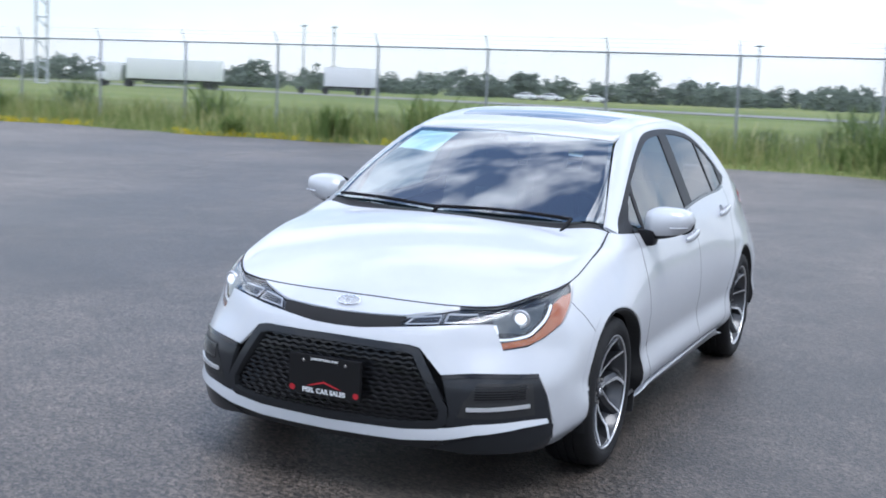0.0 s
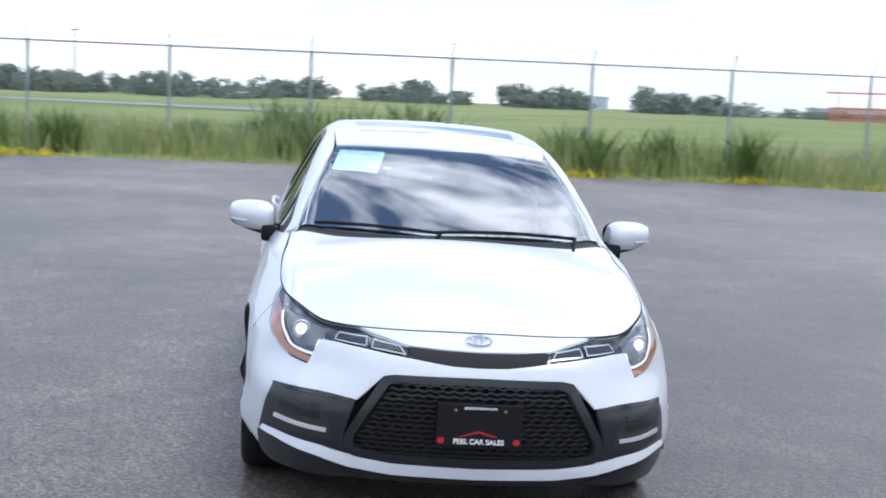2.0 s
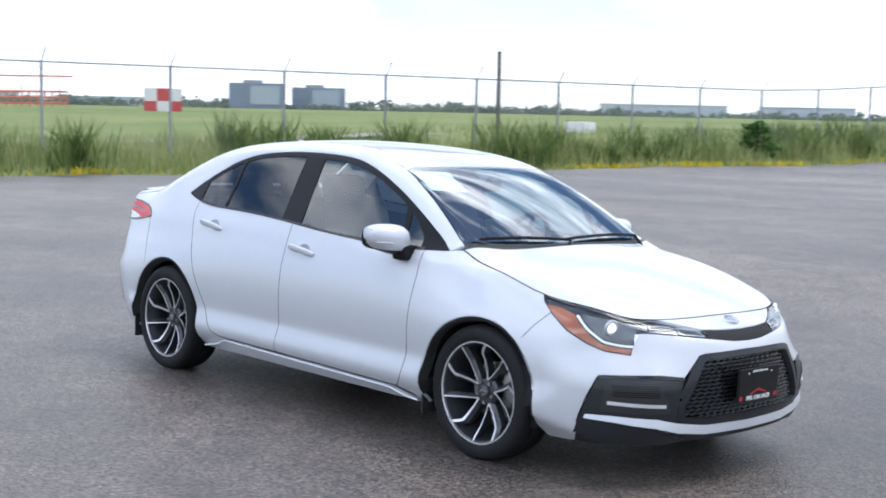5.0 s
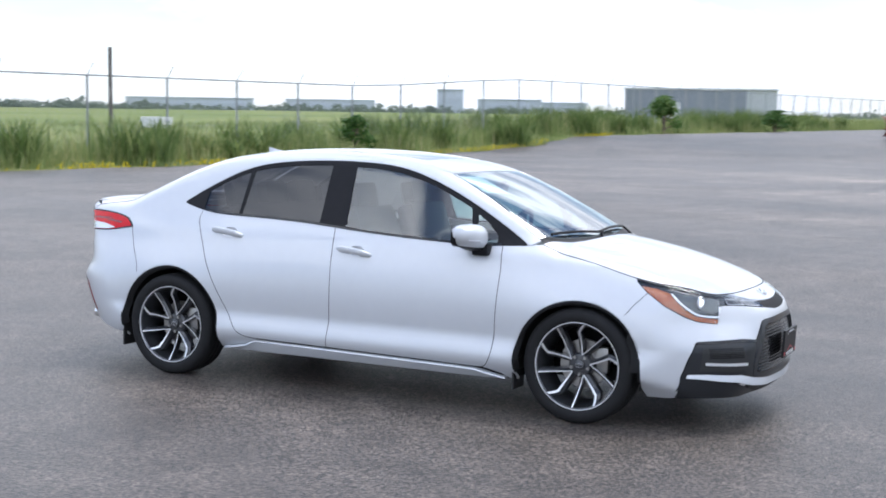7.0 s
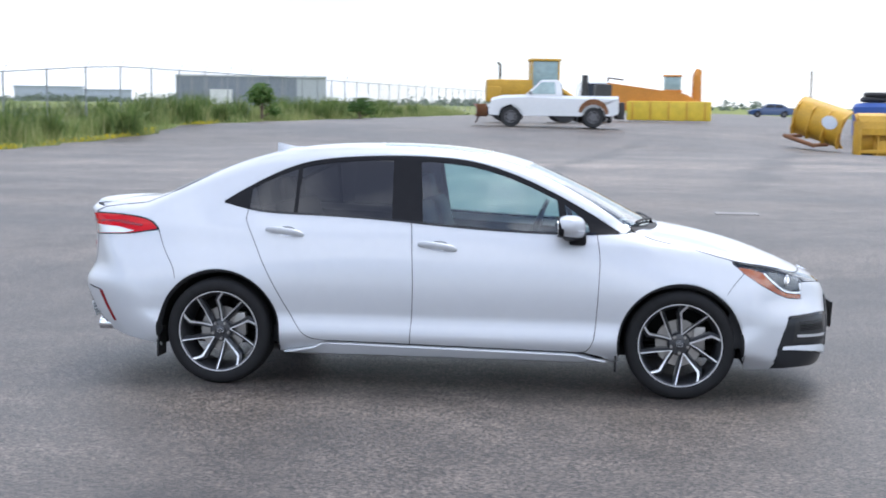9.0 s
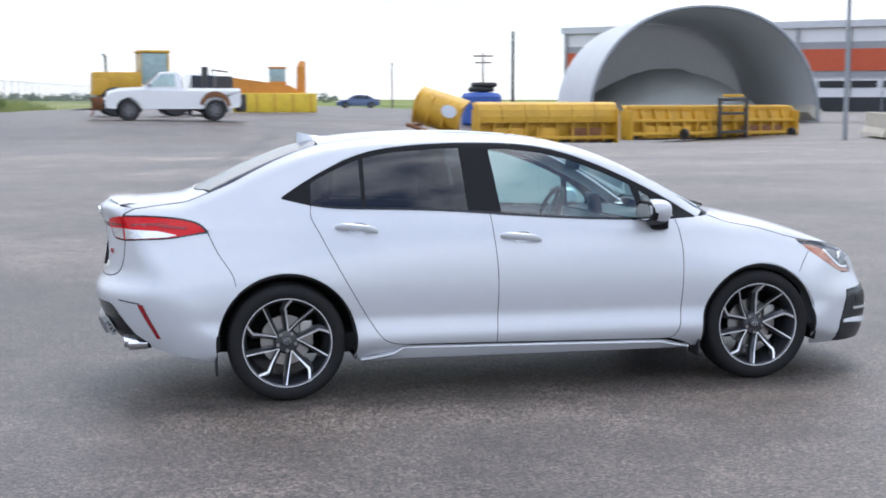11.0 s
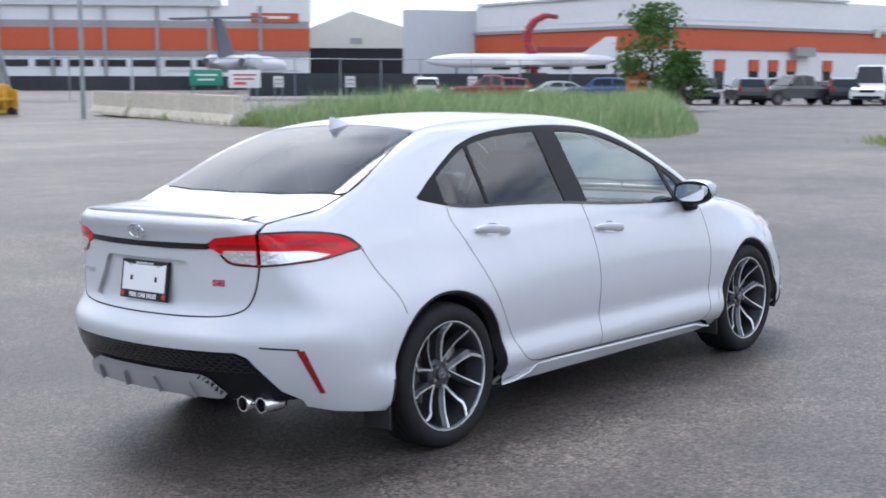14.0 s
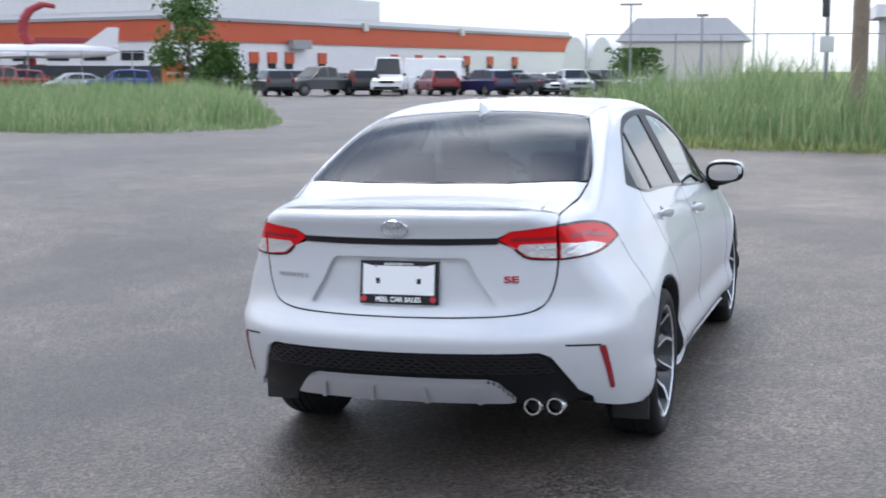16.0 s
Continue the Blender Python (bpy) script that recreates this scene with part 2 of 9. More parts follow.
# ---- the car's form: one smooth closed surface, met by rays ----
def spline(*knots):
    """A natural cubic curve through (x, y) knots, straight beyond its ends."""
    k = np.array(sorted(knots), float)
    x, y, n = k[:, 0], k[:, 1], len(k)
    h = np.diff(x)
    A, r = np.eye(n), np.zeros(n)
    for i in range(1, n - 1):
        A[i, i - 1 : i + 2] = h[i - 1], 2 * (h[i - 1] + h[i]), h[i]
        r[i] = 6 * ((y[i + 1] - y[i]) / h[i] - (y[i] - y[i - 1]) / h[i - 1])
    c = np.linalg.solve(A, r)

    def at(v):
        v = np.asarray(v, float)
        w = np.clip(v, x[0], x[-1])
        i = np.clip(np.searchsorted(x, w) - 1, 0, n - 2)
        a, b, d = (x[i + 1] - w) / h[i], (w - x[i]) / h[i], h[i]
        out = a * y[i] + b * y[i + 1] + ((a**3 - a) * c[i] + (b**3 - b) * c[i + 1]) * d * d / 6
        lo = (y[1] - y[0]) / h[0] - h[0] * (2 * c[0] + c[1]) / 6
        hi = (y[-1] - y[-2]) / h[-1] + h[-1] * (c[-2] + 2 * c[-1]) / 6
        return out + np.minimum(v - x[0], 0) * lo + np.maximum(v - x[-1], 0) * hi

    return at


def smax(a, b, k):
    h = np.maximum(k - np.abs(a - b), 0) / k
    return np.maximum(a, b) + h * h * k * 0.25


def step01(a, b, v):
    t = np.clip((v - a) / (b - a), 0, 1)
    return t * t * (3 - 2 * t)


HOOD = spline((2.3, 0.60), (2.2, 0.66), (2.03, 0.745), (1.69, 0.872), (1.28, 0.962), (1.0, 0.998), (0.5, 1.02))
CABIN = spline((1.4, 0.862), (1.2, 0.972), (0.67, 1.236), (0.38, 1.350), (0.10, 1.408), (-0.3, 1.436), (-0.8, 1.427), (-1.2, 1.368), (-1.6, 1.212), (-1.86, 1.085), (-2.1, 0.965))
DECK = spline((-1.5, 1.105), (-1.86, 1.083), (-2.1, 1.068), (-2.3, 1.050))
CROWN = spline((2.4, 0.10), (2.0, 0.12), (1.5, 0.12), (1.15, 0.125), (0.7, 0.095), (0.3, 0.09), (-0.3, 0.09), (-1.2, 0.10), (-1.9, 0.06), (-2.4, 0.05))
SIDE = spline((0.10, 0.70), (0.2, 0.786), (0.262, 0.848), (0.318, 0.872), (0.405, 0.8515), (0.43, 0.8475), (0.465, 0.850), (0.55, 0.858), (0.66, 0.855), (0.76, 0.838), (0.84, 0.813), (0.92, 0.783), (0.98, 0.754), (1.1, 0.693), (1.25, 0.616), (1.38, 0.545), (1.45, 0.50))
NOSE = spline((0.1, 2.15), (0.2, 2.23), (0.28, 2.262), (0.4, 2.27), (0.52, 2.262), (0.62, 2.235), (0.68, 2.205), (0.74, 2.16), (0.85, 2.04))
DROP_LOW = spline((0, 0), (0.15, 0.005), (0.3, 0.02), (0.463, 0.058), (0.625, 0.145), (0.74, 0.30), (0.82, 0.46), (0.9, 0.66))
DROP_HIGH = spline((0, 0), (0.12, 0.004), (0.25, 0.016), (0.36, 0.042), (0.5, 0.115), (0.6, 0.195), (0.7, 0.315), (0.8, 0.47))
DROP_TAIL = spline((0, 0), (0.15, 0.004), (0.3, 0.02), (0.5, 0.07), (0.62, 0.135), (0.72, 0.225), (0.80, 0.345), (0.88, 0.55))
TAIL = spline((0.15, -2.13), (0.3, -2.26), (0.42, -2.325), (0.53, -2.36), (0.59, -2.358), (0.64, -2.325), (0.75, -2.30), (0.9, -2.30), (0.97, -2.312), (1.03, -2.33), (1.1, -2.32))


def body_side(x, z):
    w = SIDE(z)
    high = 0.3 + 0.7 * step01(0.40, 0.85, z)
    w = w - 0.09 * np.maximum(x - 0.2, 0) ** 2 * step01(0.86, 1.0, z)
    w = w - 0.13 * np.maximum(x - 0.75, 0) ** 2 * high - 0.10 * np.maximum(-x - 1.0, 0) ** 2 * (1.25 * high - 0.25)
    low = 1 - step01(0.60, 0.85, z)
    return w + low * (0.038 * np.exp(-(((x - 1.38) / 0.46) ** 2)) + 0.025 * np.exp(-(((x + 1.42) / 0.5) ** 2)))


def body_top(x, y):
    z = smax(smax(CABIN(x), HOOD(x) - 3 * np.maximum(0.6 - x, 0), 0.012), DECK(x) - 3 * np.maximum(x + 1.6, 0), 0.02)
    return z - CROWN(x) * y * y


def body(x, y, z):
    """Below nought inside the car's form, above it outside."""
    y = np.abs(y)
    f = smax(y - body_side(x, z), z - body_top(x, y), 0.075)
    high = step01(0.42, 0.60, z)
    f = smax(f, (x - NOSE(z) + DROP_LOW(y) * (1 - high) + DROP_HIGH(y) * high) * 0.8, 0.025)
    return smax(f, (TAIL(z) + DROP_TAIL(y) - x) * 0.8, 0.04)


def meet(origin, way, far=2.6):
    """Where rays from within the car leave its form, and the normals there."""
    lo, hi = np.zeros(len(origin)), np.full(len(origin), far)
    for _ in range(34):
        mid = (lo + hi) / 2
        out = body(*(origin + way * mid[:, None]).T) > 0
        hi, lo = np.where(out, mid, hi), np.where(out, lo, mid)
    p = origin + way * ((lo + hi) / 2)[:, None]
    e = 1.5e-3
    g = np.stack([body(*(p + d).T) - body(*(p - d).T) for d in np.eye(3) * e], 1)
    return p, g / np.linalg.norm(g, axis=1, keepdims=True)


BEND = 0.9


def round_map(q):
    """(s, z) round the car's flank: s is x between -1 and 1, then turns round the nose and the tail."""
    s, z = q[:, 0], q[:, 1]
    a = np.maximum(np.abs(s) - 1, 0) / BEND
    way = np.stack([np.sin(a) * np.sign(s), np.cos(a), 0 * s], 1)
    return meet(np.stack([np.clip(s, -1, 1), 0 * s, z], 1), way)


def top_map(q):
    x, y = q[:, 0], q[:, 1]
    return meet(np.stack([x, y, 0 * x + 0.3], 1), np.tile([0.0, 0.0, 1.0], (len(x), 1)))


def to_s(x, y):
    a = np.arctan2(np.abs(x) - 1, y)
    return np.where(np.abs(x) <= 1, x, np.sign(x) * (1 + BEND * np.maximum(a, 0)))


def S(*pts):
    """Flank points (x, z) as (s, z)."""
    q = np.array(pts, float)
    p, _ = meet(np.stack([q[:, 0], 0 * q[:, 0], q[:, 1]], 1), np.tile([0.0, 1.0, 0.0], (len(q), 1)))
    return [tuple(v) for v in np.stack([to_s(p[:, 0], p[:, 1]), q[:, 1]], 1)]


def E(end, *pts):
    """Points (y, z) of the nose (end 1) or tail (end -1) as (s, z)."""
    q = np.array(pts, float)
    p, _ = meet(np.stack([0 * q[:, 0] + end, q[:, 0], q[:, 1]], 1), np.tile([float(end), 0.0, 0.0], (len(q), 1)))
    return [tuple(v) for v in np.stack([to_s(p[:, 0], p[:, 1]), q[:, 1]], 1)]


def T(*pts):
    """Points (x, y) on the car's top as (s, z) of the flank."""
    p, _ = top_map(np.array(pts, float))
    return [tuple(v) for v in np.stack([to_s(p[:, 0], p[:, 1]), p[:, 2]], 1)]


def soft_line(pts, n=8):
    """A smooth line through points (Catmull-Rom)."""
    p = [np.array(v, float) for v in pts]
    p = [2 * p[0] - p[1], *p, 2 * p[-1] - p[-2]]
    out = []
    for i in range(1, len(p) - 2):
        for k in range(n):
            t = k / n
            out.append(tuple(0.5 * (2 * p[i] + (p[i + 1] - p[i - 1]) * t + (2 * p[i - 1] - 5 * p[i] + 4 * p[i + 1] - p[i + 2]) * t**2 + (3 * p[i] - p[i - 1] - 3 * p[i + 1] + p[i + 2]) * t**3)))
    return [*out, tuple(p[-2])]


def inside(poly, q):
    a = np.array(poly, float)
    b = np.roll(a, -1, 0)
    x, y = q[:, 0][:, None], q[:, 1][:, None]
    cut = (a[:, 1] > y) != (b[:, 1] > y)
    with np.errstate(divide="ignore", invalid="ignore"):
        at = a[:, 0] + (y - a[:, 1]) * (b[:, 0] - a[:, 0]) / (b[:, 1] - a[:, 1])
    return (np.sum(cut & (x < at), 1) % 2) == 1


def shrink(poly, d):
    """The outline drawn in by d all round."""
    p = np.array(poly, float)
    nxt, prv = np.roll(p, -1, 0) - p, p - np.roll(p, 1, 0)
    area = np.sum(p[:, 0] * np.roll(p[:, 1], -1) - np.roll(p[:, 0], -1) * p[:, 1])
    side = 1 if area > 0 else -1
    n1 = np.stack([-nxt[:, 1], nxt[:, 0]], 1) / (np.linalg.norm(nxt, axis=1, keepdims=True) + 1e-9)
    n0 = np.stack([-prv[:, 1], prv[:, 0]], 1) / (np.linalg.norm(prv, axis=1, keepdims=True) + 1e-9)
    m = n0 + n1
    m /= np.maximum(np.linalg.norm(m, axis=1, keepdims=True), 0.35)
    return [tuple(v) for v in p + side * d * m]


def fine(poly, step):
    p = np.array(poly, float)
    out = []
    for a, b in zip(p, np.roll(p, -1, 0)):
        n = max(1, int(np.ceil(np.linalg.norm(b - a) / step)))
        out += [a + (b - a) * k / n for k in range(n)]
    return out


from mathutils.geometry import delaunay_2d_cdt


def sheet(name, outline, mat, parent, mapping=round_map, holes=(), lift=0.0, gap=0.0, flange=0.014, step=0.028, both=False, flip=False, label="", dome=0.0, shelf=0.0, true=False):
    """A panel of the car: the outline filled with small triangles and laid on the car's form. both: joined with its mirror image;
    flip: on the car's right. lift: proud of the form; gap: drawn in all round; flange: turned-in edge."""
    if gap:
        drawn = shrink(outline, gap)
        if both:  # the edge on the car's middle plane stays there
            n_mid, axis = (0.0, 1) if mapping is top_map else (1 + BEND * math.pi / 2, 0)
            drawn = [tuple(o[i] if i == axis and abs(abs(o[axis]) - n_mid) < 1e-3 else d[i] for i in (0, 1)) for o, d in zip(outline, drawn)]
        outline = drawn
    loops = [fine(outline, step)] + [fine(h, step) for h in holes]
    pts, edges = [], []
    for loop in loops:
        k = len(pts)
        pts += [Vector((v[0], v[1])) for v in loop]
        edges += [(k + i, k + (i + 1) % len(loop)) for i in range(len(loop))]
    rim = np.array([tuple(v) for v in pts])
    lo, hi = rim.min(0), rim.max(0)
    gx, gy = np.meshgrid(np.arange(lo[0], hi[0], step), np.arange(lo[1], hi[1], step * 0.87))
    gx = gx + (np.arange(gx.shape[0]) % 2)[:, None] * step * 0.5
    grid = np.stack([gx.ravel(), gy.ravel()], 1)
    ok = inside(outline, grid)
    for h in holes:
        ok &= ~inside(h, grid)
    grid = grid[ok]
    if len(grid):
        near = np.min(np.linalg.norm(grid[:, None] - rim[None], axis=2), axis=1)
        grid = grid[near > step * 0.45]
    pts += [Vector((float(a), float(b))) for a, b in grid]
    verts, _, faces, *_ = delaunay_2d_cdt(pts, edges, [], 0, 1e-6)
    flat = np.array([tuple(v) for v in verts])
    tri = np.array([f for f in faces if len(f) == 3])
    mid = flat[tri].mean(1)
    keep = inside(outline, mid)
    for h in holes:
        keep &= ~inside(h, mid)
    tri = tri[keep]
    p, nrm = mapping(flat)
    extra = lift
    if dome:
        extra = lift + dome * np.clip(np.min(np.linalg.norm(flat[:, None] - rim[None], axis=2), axis=1) / 0.03, 0, 1)[:, None] ** 0.5
    if shelf:  # stands out towards its lower edge, so that it faces up
        below = np.array([flat[(abs(flat[:, 0] - q[0]) < 0.03)][:, 1].min() for q in flat])
        above = np.array([flat[(abs(flat[:, 0] - q[0]) < 0.03)][:, 1].max() for q in flat])
        extra = lift + shelf * (1 - np.clip((flat[:, 1] - below) / (above - below + 1e-6), 0, 1))[:, None]
    p = p + nrm * extra
    if shelf:
        nrm = nrm + np.array([0, 0, 0.35 if shelf > 0 else -0.75])
        nrm /= np.linalg.norm(nrm, axis=1, keepdims=True)
    face_n = np.cross(p[tri[:, 1]] - p[tri[:, 0]], p[tri[:, 2]] - p[tri[:, 0]])
    bad = np.sum(face_n * nrm[tri[:, 0]], 1) < 0
    tri[bad] = tri[bad][:, ::-1]
    if flange:
        count = {}
        for t in tri:
            for a, b in ((t[0], t[1]), (t[1], t[2]), (t[2], t[0])):
                count[(a, b)] = count.get((a, b), 0) + 1
        open_edges = [e for e in count if (e[1], e[0]) not in count and not (both and abs(p[e[0]][1]) < 1e-4 and abs(p[e[1]][1]) < 1e-4)]
        used = sorted({v for e in open_edges for v in e})
        at = {v: len(p) + i for i, v in enumerate(used)}
        p = np.concatenate([p, p[used] - nrm[used] * flange])
        nrm = np.concatenate([nrm, nrm[used]])
        more = [t for a, b in open_edges for t in ((b, a, at[a]), (b, at[a], at[b]))]
        tri = np.concatenate([tri, np.array(more)]) if more else tri
    mirror = np.array([1, -1, 1])
    if both:
        n = len(p)
        p, nrm = np.concatenate([p, p * mirror]), np.concatenate([nrm, nrm * mirror])
        tri = np.concatenate([tri, tri[:, ::-1] + n])
    elif flip:
        p, nrm, tri = p * mirror, nrm * mirror, tri[:, ::-1]
    me = bpy.data.meshes.new(name)
    me.from_pydata(p.tolist(), [], tri.tolist())
    me.polygons.foreach_set("use_smooth", np.ones(len(tri), bool))
    me.materials.append(mat)
    if not true:
        me.normals_split_custom_set_from_vertices(nrm.tolist())
    ob = new(name, me)
    ob.parent = parent
    return tagged(ob, label)


def strip(name, line, mat, parent, width=0.006, lift=0.001, depth=0.004, mapping=round_map, both=False, flip=False, label=""):
    """A narrow band laid on the car's form along a line of (s, z)."""
    q = np.array(line, float)
    d = np.gradient(q, axis=0)
    d /= np.linalg.norm(d, axis=1, keepdims=True) + 1e-9
    n = np.stack([-d[:, 1], d[:, 0]], 1) * width / 2
    loop = [tuple(v) for v in np.concatenate([q + n, (q - n)[::-1]])]
    return sheet(name, loop, mat, parent, mapping=mapping, lift=lift, flange=depth, step=0.04, both=both, flip=flip, label=label)


def arc(cx, cz, r, a0, a1, n=24):
    return [(cx + r * math.cos(radians(a0 + (a1 - a0) * k / n)), cz + r * math.sin(radians(a0 + (a1 - a0) * k / n))) for k in range(n + 1)]

# ---- the sedan ----
car = tagged(new("car"), "silvery white compact sedan parked on worn asphalt", "car")
ARCH_F, ARCH_R = (1.35, 0.31, 0.358), (-1.35, 0.31, 0.374)
BELT = spline((1.0, 0.938), (0.83, 0.930), (0.46, 0.934), (-0.12, 0.968), (-0.29, 0.982), (-0.86, 1.010), (-1.17, 1.030), (-1.36, 1.072))
WTOP = spline((1.0, 0.945), (0.83, 1.048), (0.623, 1.159), (0.37, 1.269), (0.131, 1.338), (-0.142, 1.364), (-0.382, 1.366), (-0.689, 1.349), (-0.90, 1.313), (-1.123, 1.220), (-1.285, 1.128), (-1.36, 1.080))


def belt_line(a, b, n=16, up=0.0):
    return [(x, float(BELT(x)) + up) for x in np.linspace(a, b, n)]


def wtop_line(a, b, n=24, up=0.0):
    return [(x, float(WTOP(x)) + up) for x in np.linspace(a, b, n)]


hood_edge = soft_line([(1.08, 0.700), (1.30, 0.722), (1.50, 0.728), (1.63, 0.720), (1.74, 0.697), (1.84, 0.658), (1.93, 0.608), (2.0, 0.540), (2.05, 0.40), (2.078, 0.22), (2.087, 0.0)], 5)
hood_side, hood_nose = [p for p in hood_edge if p[0] <= 1.631], [p for p in hood_edge if p[0] >= 1.629]
rail = soft_line([(1.06, 0.678), (0.80, 0.607), (0.60, 0.553), (0.42, 0.512), (0.10, 0.516), (-0.3, 0.512), (-0.8, 0.500), (-1.10, 0.484), (-1.22, 0.510), (-1.42, 0.562), (-1.60, 0.604), (-1.72, 0.612), (-1.86, 0.603), (-1.98, 0.598), (-2.135, 0.590)], 5)
door_front = soft_line([(0.866, 0.930), (0.884, 0.80), (0.882, 0.66), (0.868, 0.42), (0.852, 0.32), (0.815, 0.268), (0.76, 0.258)], 6)
door_mid = soft_line([(-0.206, 0.274), (-0.196, 0.45), (-0.193, 0.641), (-0.205, 0.85), (-0.216, 0.974)], 6)
door_rear = soft_line([(-0.72, 0.284), (-0.79, 0.296), (-0.85, 0.335), (-0.93, 0.455), (-1.023, 0.617), (-1.10, 0.76), (-1.165, 0.89), (-1.205, 0.97), (-1.203, 1.028)], 6)
quarter_gap = soft_line([(-1.752, 0.900), (-1.70, 0.79), (-1.63, 0.68), (-1.61, 0.575)], 4)
fender_gap = [(1.704, 0.728), (1.645, 0.664), (1.583, 0.582)]

# outlines of the lamps
lamp_low_f = E(1, (0.255, 0.676), (0.240, 0.640), (0.40, 0.658), (0.50, 0.667), (0.562, 0.668), (0.588, 0.628), (0.610, 0.574))
lamp_out_f = S((1.962, 0.585), (1.895, 0.612), (1.805, 0.662), (1.712, 0.722), (1.642, 0.779))
headlamp = T(*hood_nose[:-11]) + lamp_low_f + lamp_out_f
tail_in = E(-1, (0.385, 0.940), (0.432, 0.970), (0.590, 0.988))
tail_top = E(-1, (0.597, 0.989)) + S((-2.02, 0.984), (-1.88, 0.969), (-1.80, 0.946), (-1.752, 0.905))
tail_low = S((-1.87, 0.884), (-1.97, 0.871)) + E(-1, (0.66, 0.865), (0.597, 0.860))
tail_low_in = E(-1, (0.590, 0.860), (0.490, 0.869), (0.445, 0.903))

for right in (False, True):
    side = dict(flip=right)
    # front door and rear door
    cups = [[(hx + 0.012 + 0.056 * math.cos(a), hz + 0.006 + 0.031 * math.sin(a)) for a in np.linspace(0, 2 * math.pi, 25)[:-1]] for hx, hz in ((-0.055, 0.842), (-0.965, 0.905))]
    front_door = sheet("front_door", S(*door_front, *door_mid, *belt_line(-0.216, 0.866)), PAINT, car, gap=0.0022, holes=[S(*cups[0])], **side)
    rear_door = sheet("rear_door", S(*door_mid[::-1], *door_rear, *belt_line(-1.203, -0.216)), PAINT, car, gap=0.0022, holes=[S(*cups[1])], **side)
    fender = sheet("front_fender", S(*door_front[::-1][4:], (0.985, 0.936)) + T(*hood_side) + S((1.642, 0.779), (1.690, 0.741), *fender_gap, *arc(*ARCH_F, 50, 197), (0.955, 0.204), (0.90, 0.235)), PAINT, car, gap=0.0018, **side)
    quarter = sheet("side_frame", T(*rail) + tail_top + S(*quarter_gap[1:], *arc(*ARCH_R, 138, -16), (-0.94, 0.206), (-0.80, 0.212), (-0.70, 0.279), *door_rear[1:], *belt_line(-1.21, -1.355, 5), *wtop_line(-1.36, 0.998), (1.02, 0.938)), PAINT, car, gap=0.0015, **side)
    rocker = sheet("rocker_panel", S((-0.81, 0.205), (-0.73, 0.2805), (-0.2, 0.271), (0.3, 0.2625), (0.76, 0.2545), (0.80, 0.250), (0.93, 0.204), (0.93, 0.186), (-0.80, 0.186)), PAINT, car, lift=0.003, shelf=-0.028, flange=0.0, step=0.02, label="silvery sill panel below the doors", **side)
    # skirt that stands out under the doors
    bm, rows_ = bmesh.new(), []
    for k in range(33):
        x = -0.955 + 1.885 * k / 32
        end_ = min(1.0, (0.93 - x) / 0.16, (x + 0.955) / 0.07)
        out = 0.832 + 0.024 * max(end_, 0.0) ** 0.6
        top_z = 0.2545 - 0.0165 * (x - 0.76) - 0.008 if -0.73 < x < 0.76 else 0.243
        top_z = 0.206 + (top_z - 0.206) * max(min(1.0, (0.95 - x) / 0.20, (x + 0.96) / 0.20), 0.05)
        rows_.append([bm.verts.new((x, (-1 if right else 1) * y, z)) for y, z in ((out - 0.028, top_z + 0.004), (out - 0.003, top_z), (out, top_z - 0.008), (out - 0.027, 0.208), (out - 0.033, 0.200), (out - 0.07, 0.190))])
    for p, q in zip(rows_, rows_[1:]):
        for i in range(5):
            bm.faces.new((p[i], p[i + 1], q[i + 1], q[i]))
    bm.faces.new(rows_[0]), bm.faces.new(rows_[-1])
    bmesh.ops.recalc_face_normals(bm, faces=bm.faces)
    part("side_skirt", bm, PAINT, rocker, "silvery skirt under the doors")
    # black window band with its panes
    panes = {
        "front_quarter_pane": [(0.700, 0.948), (0.825, 0.944), (0.815, 0.985), (0.74, 1.055), (0.672, 1.098)],
        "front_window_pane": [(-0.150, 0.982), *belt_line(-0.14, 0.672, 8, 0.012), *wtop_line(0.628, -0.185, 14, -0.030)],
        "rear_window_pane": [(-0.335, 0.997), *wtop_line(-0.352, -0.90, 10, -0.026), *belt_line(-0.905, -0.34, 8, 0.012)],
        "rear_quarter_pane": [*belt_line(-0.925, -1.20, 5, 0.012), *wtop_line(-1.195, -0.925, 7, -0.024)],
    }
    band = [*belt_line(0.998, -1.358, 40), *wtop_line(-1.355, 0.995, 60)]
    sheet("window_surround", S(*band), BLACK_TRIM, car, holes=[S(*v) for v in panes.values()], gap=0.001, lift=-0.002, step=0.02, label="black window surround and pillar trim", **side)
    for name, outline in panes.items():
        pane = sheet(name, S(*outline), GLASS_CLEAR if "front" in name else GLASS_DARK, car, lift=-0.006, flange=0, step=0.03, label="clear greenish side window" if "front" in name else "dark tinted side window", **side)
        pane.visible_shadow = False
    strip("belt_moulding", S(*belt_line(0.86, -1.19, 40, 0.004)), BLACK_GLOSS, car, width=0.012, lift=0.003, depth=0.006, **side)
    # dark gaps between the panels
    for line in (S(*door_front), S((0.76, 0.258), (0.3, 0.266), (-0.2, 0.2745), (-0.72, 0.284)), S(*door_mid), S(*door_rear), T(*hood_edge[:-13])):
        strip("panel_gap", line, LINER, car, width=0.004, lift=0.0004, depth=0.003, **side)
    for line in (S(*quarter_gap), S(*fender_gap)):
        strip("panel_gap", line, LINER, car, width=0.0024, lift=0.0004, depth=0.003, **side)
    strip("arch_edge", S(*arc(ARCH_R[0], ARCH_R[1], ARCH_R[2] - 0.004, 185, -10, 40)), LINER, car, width=0.010, lift=0.0, depth=0.055, **side)
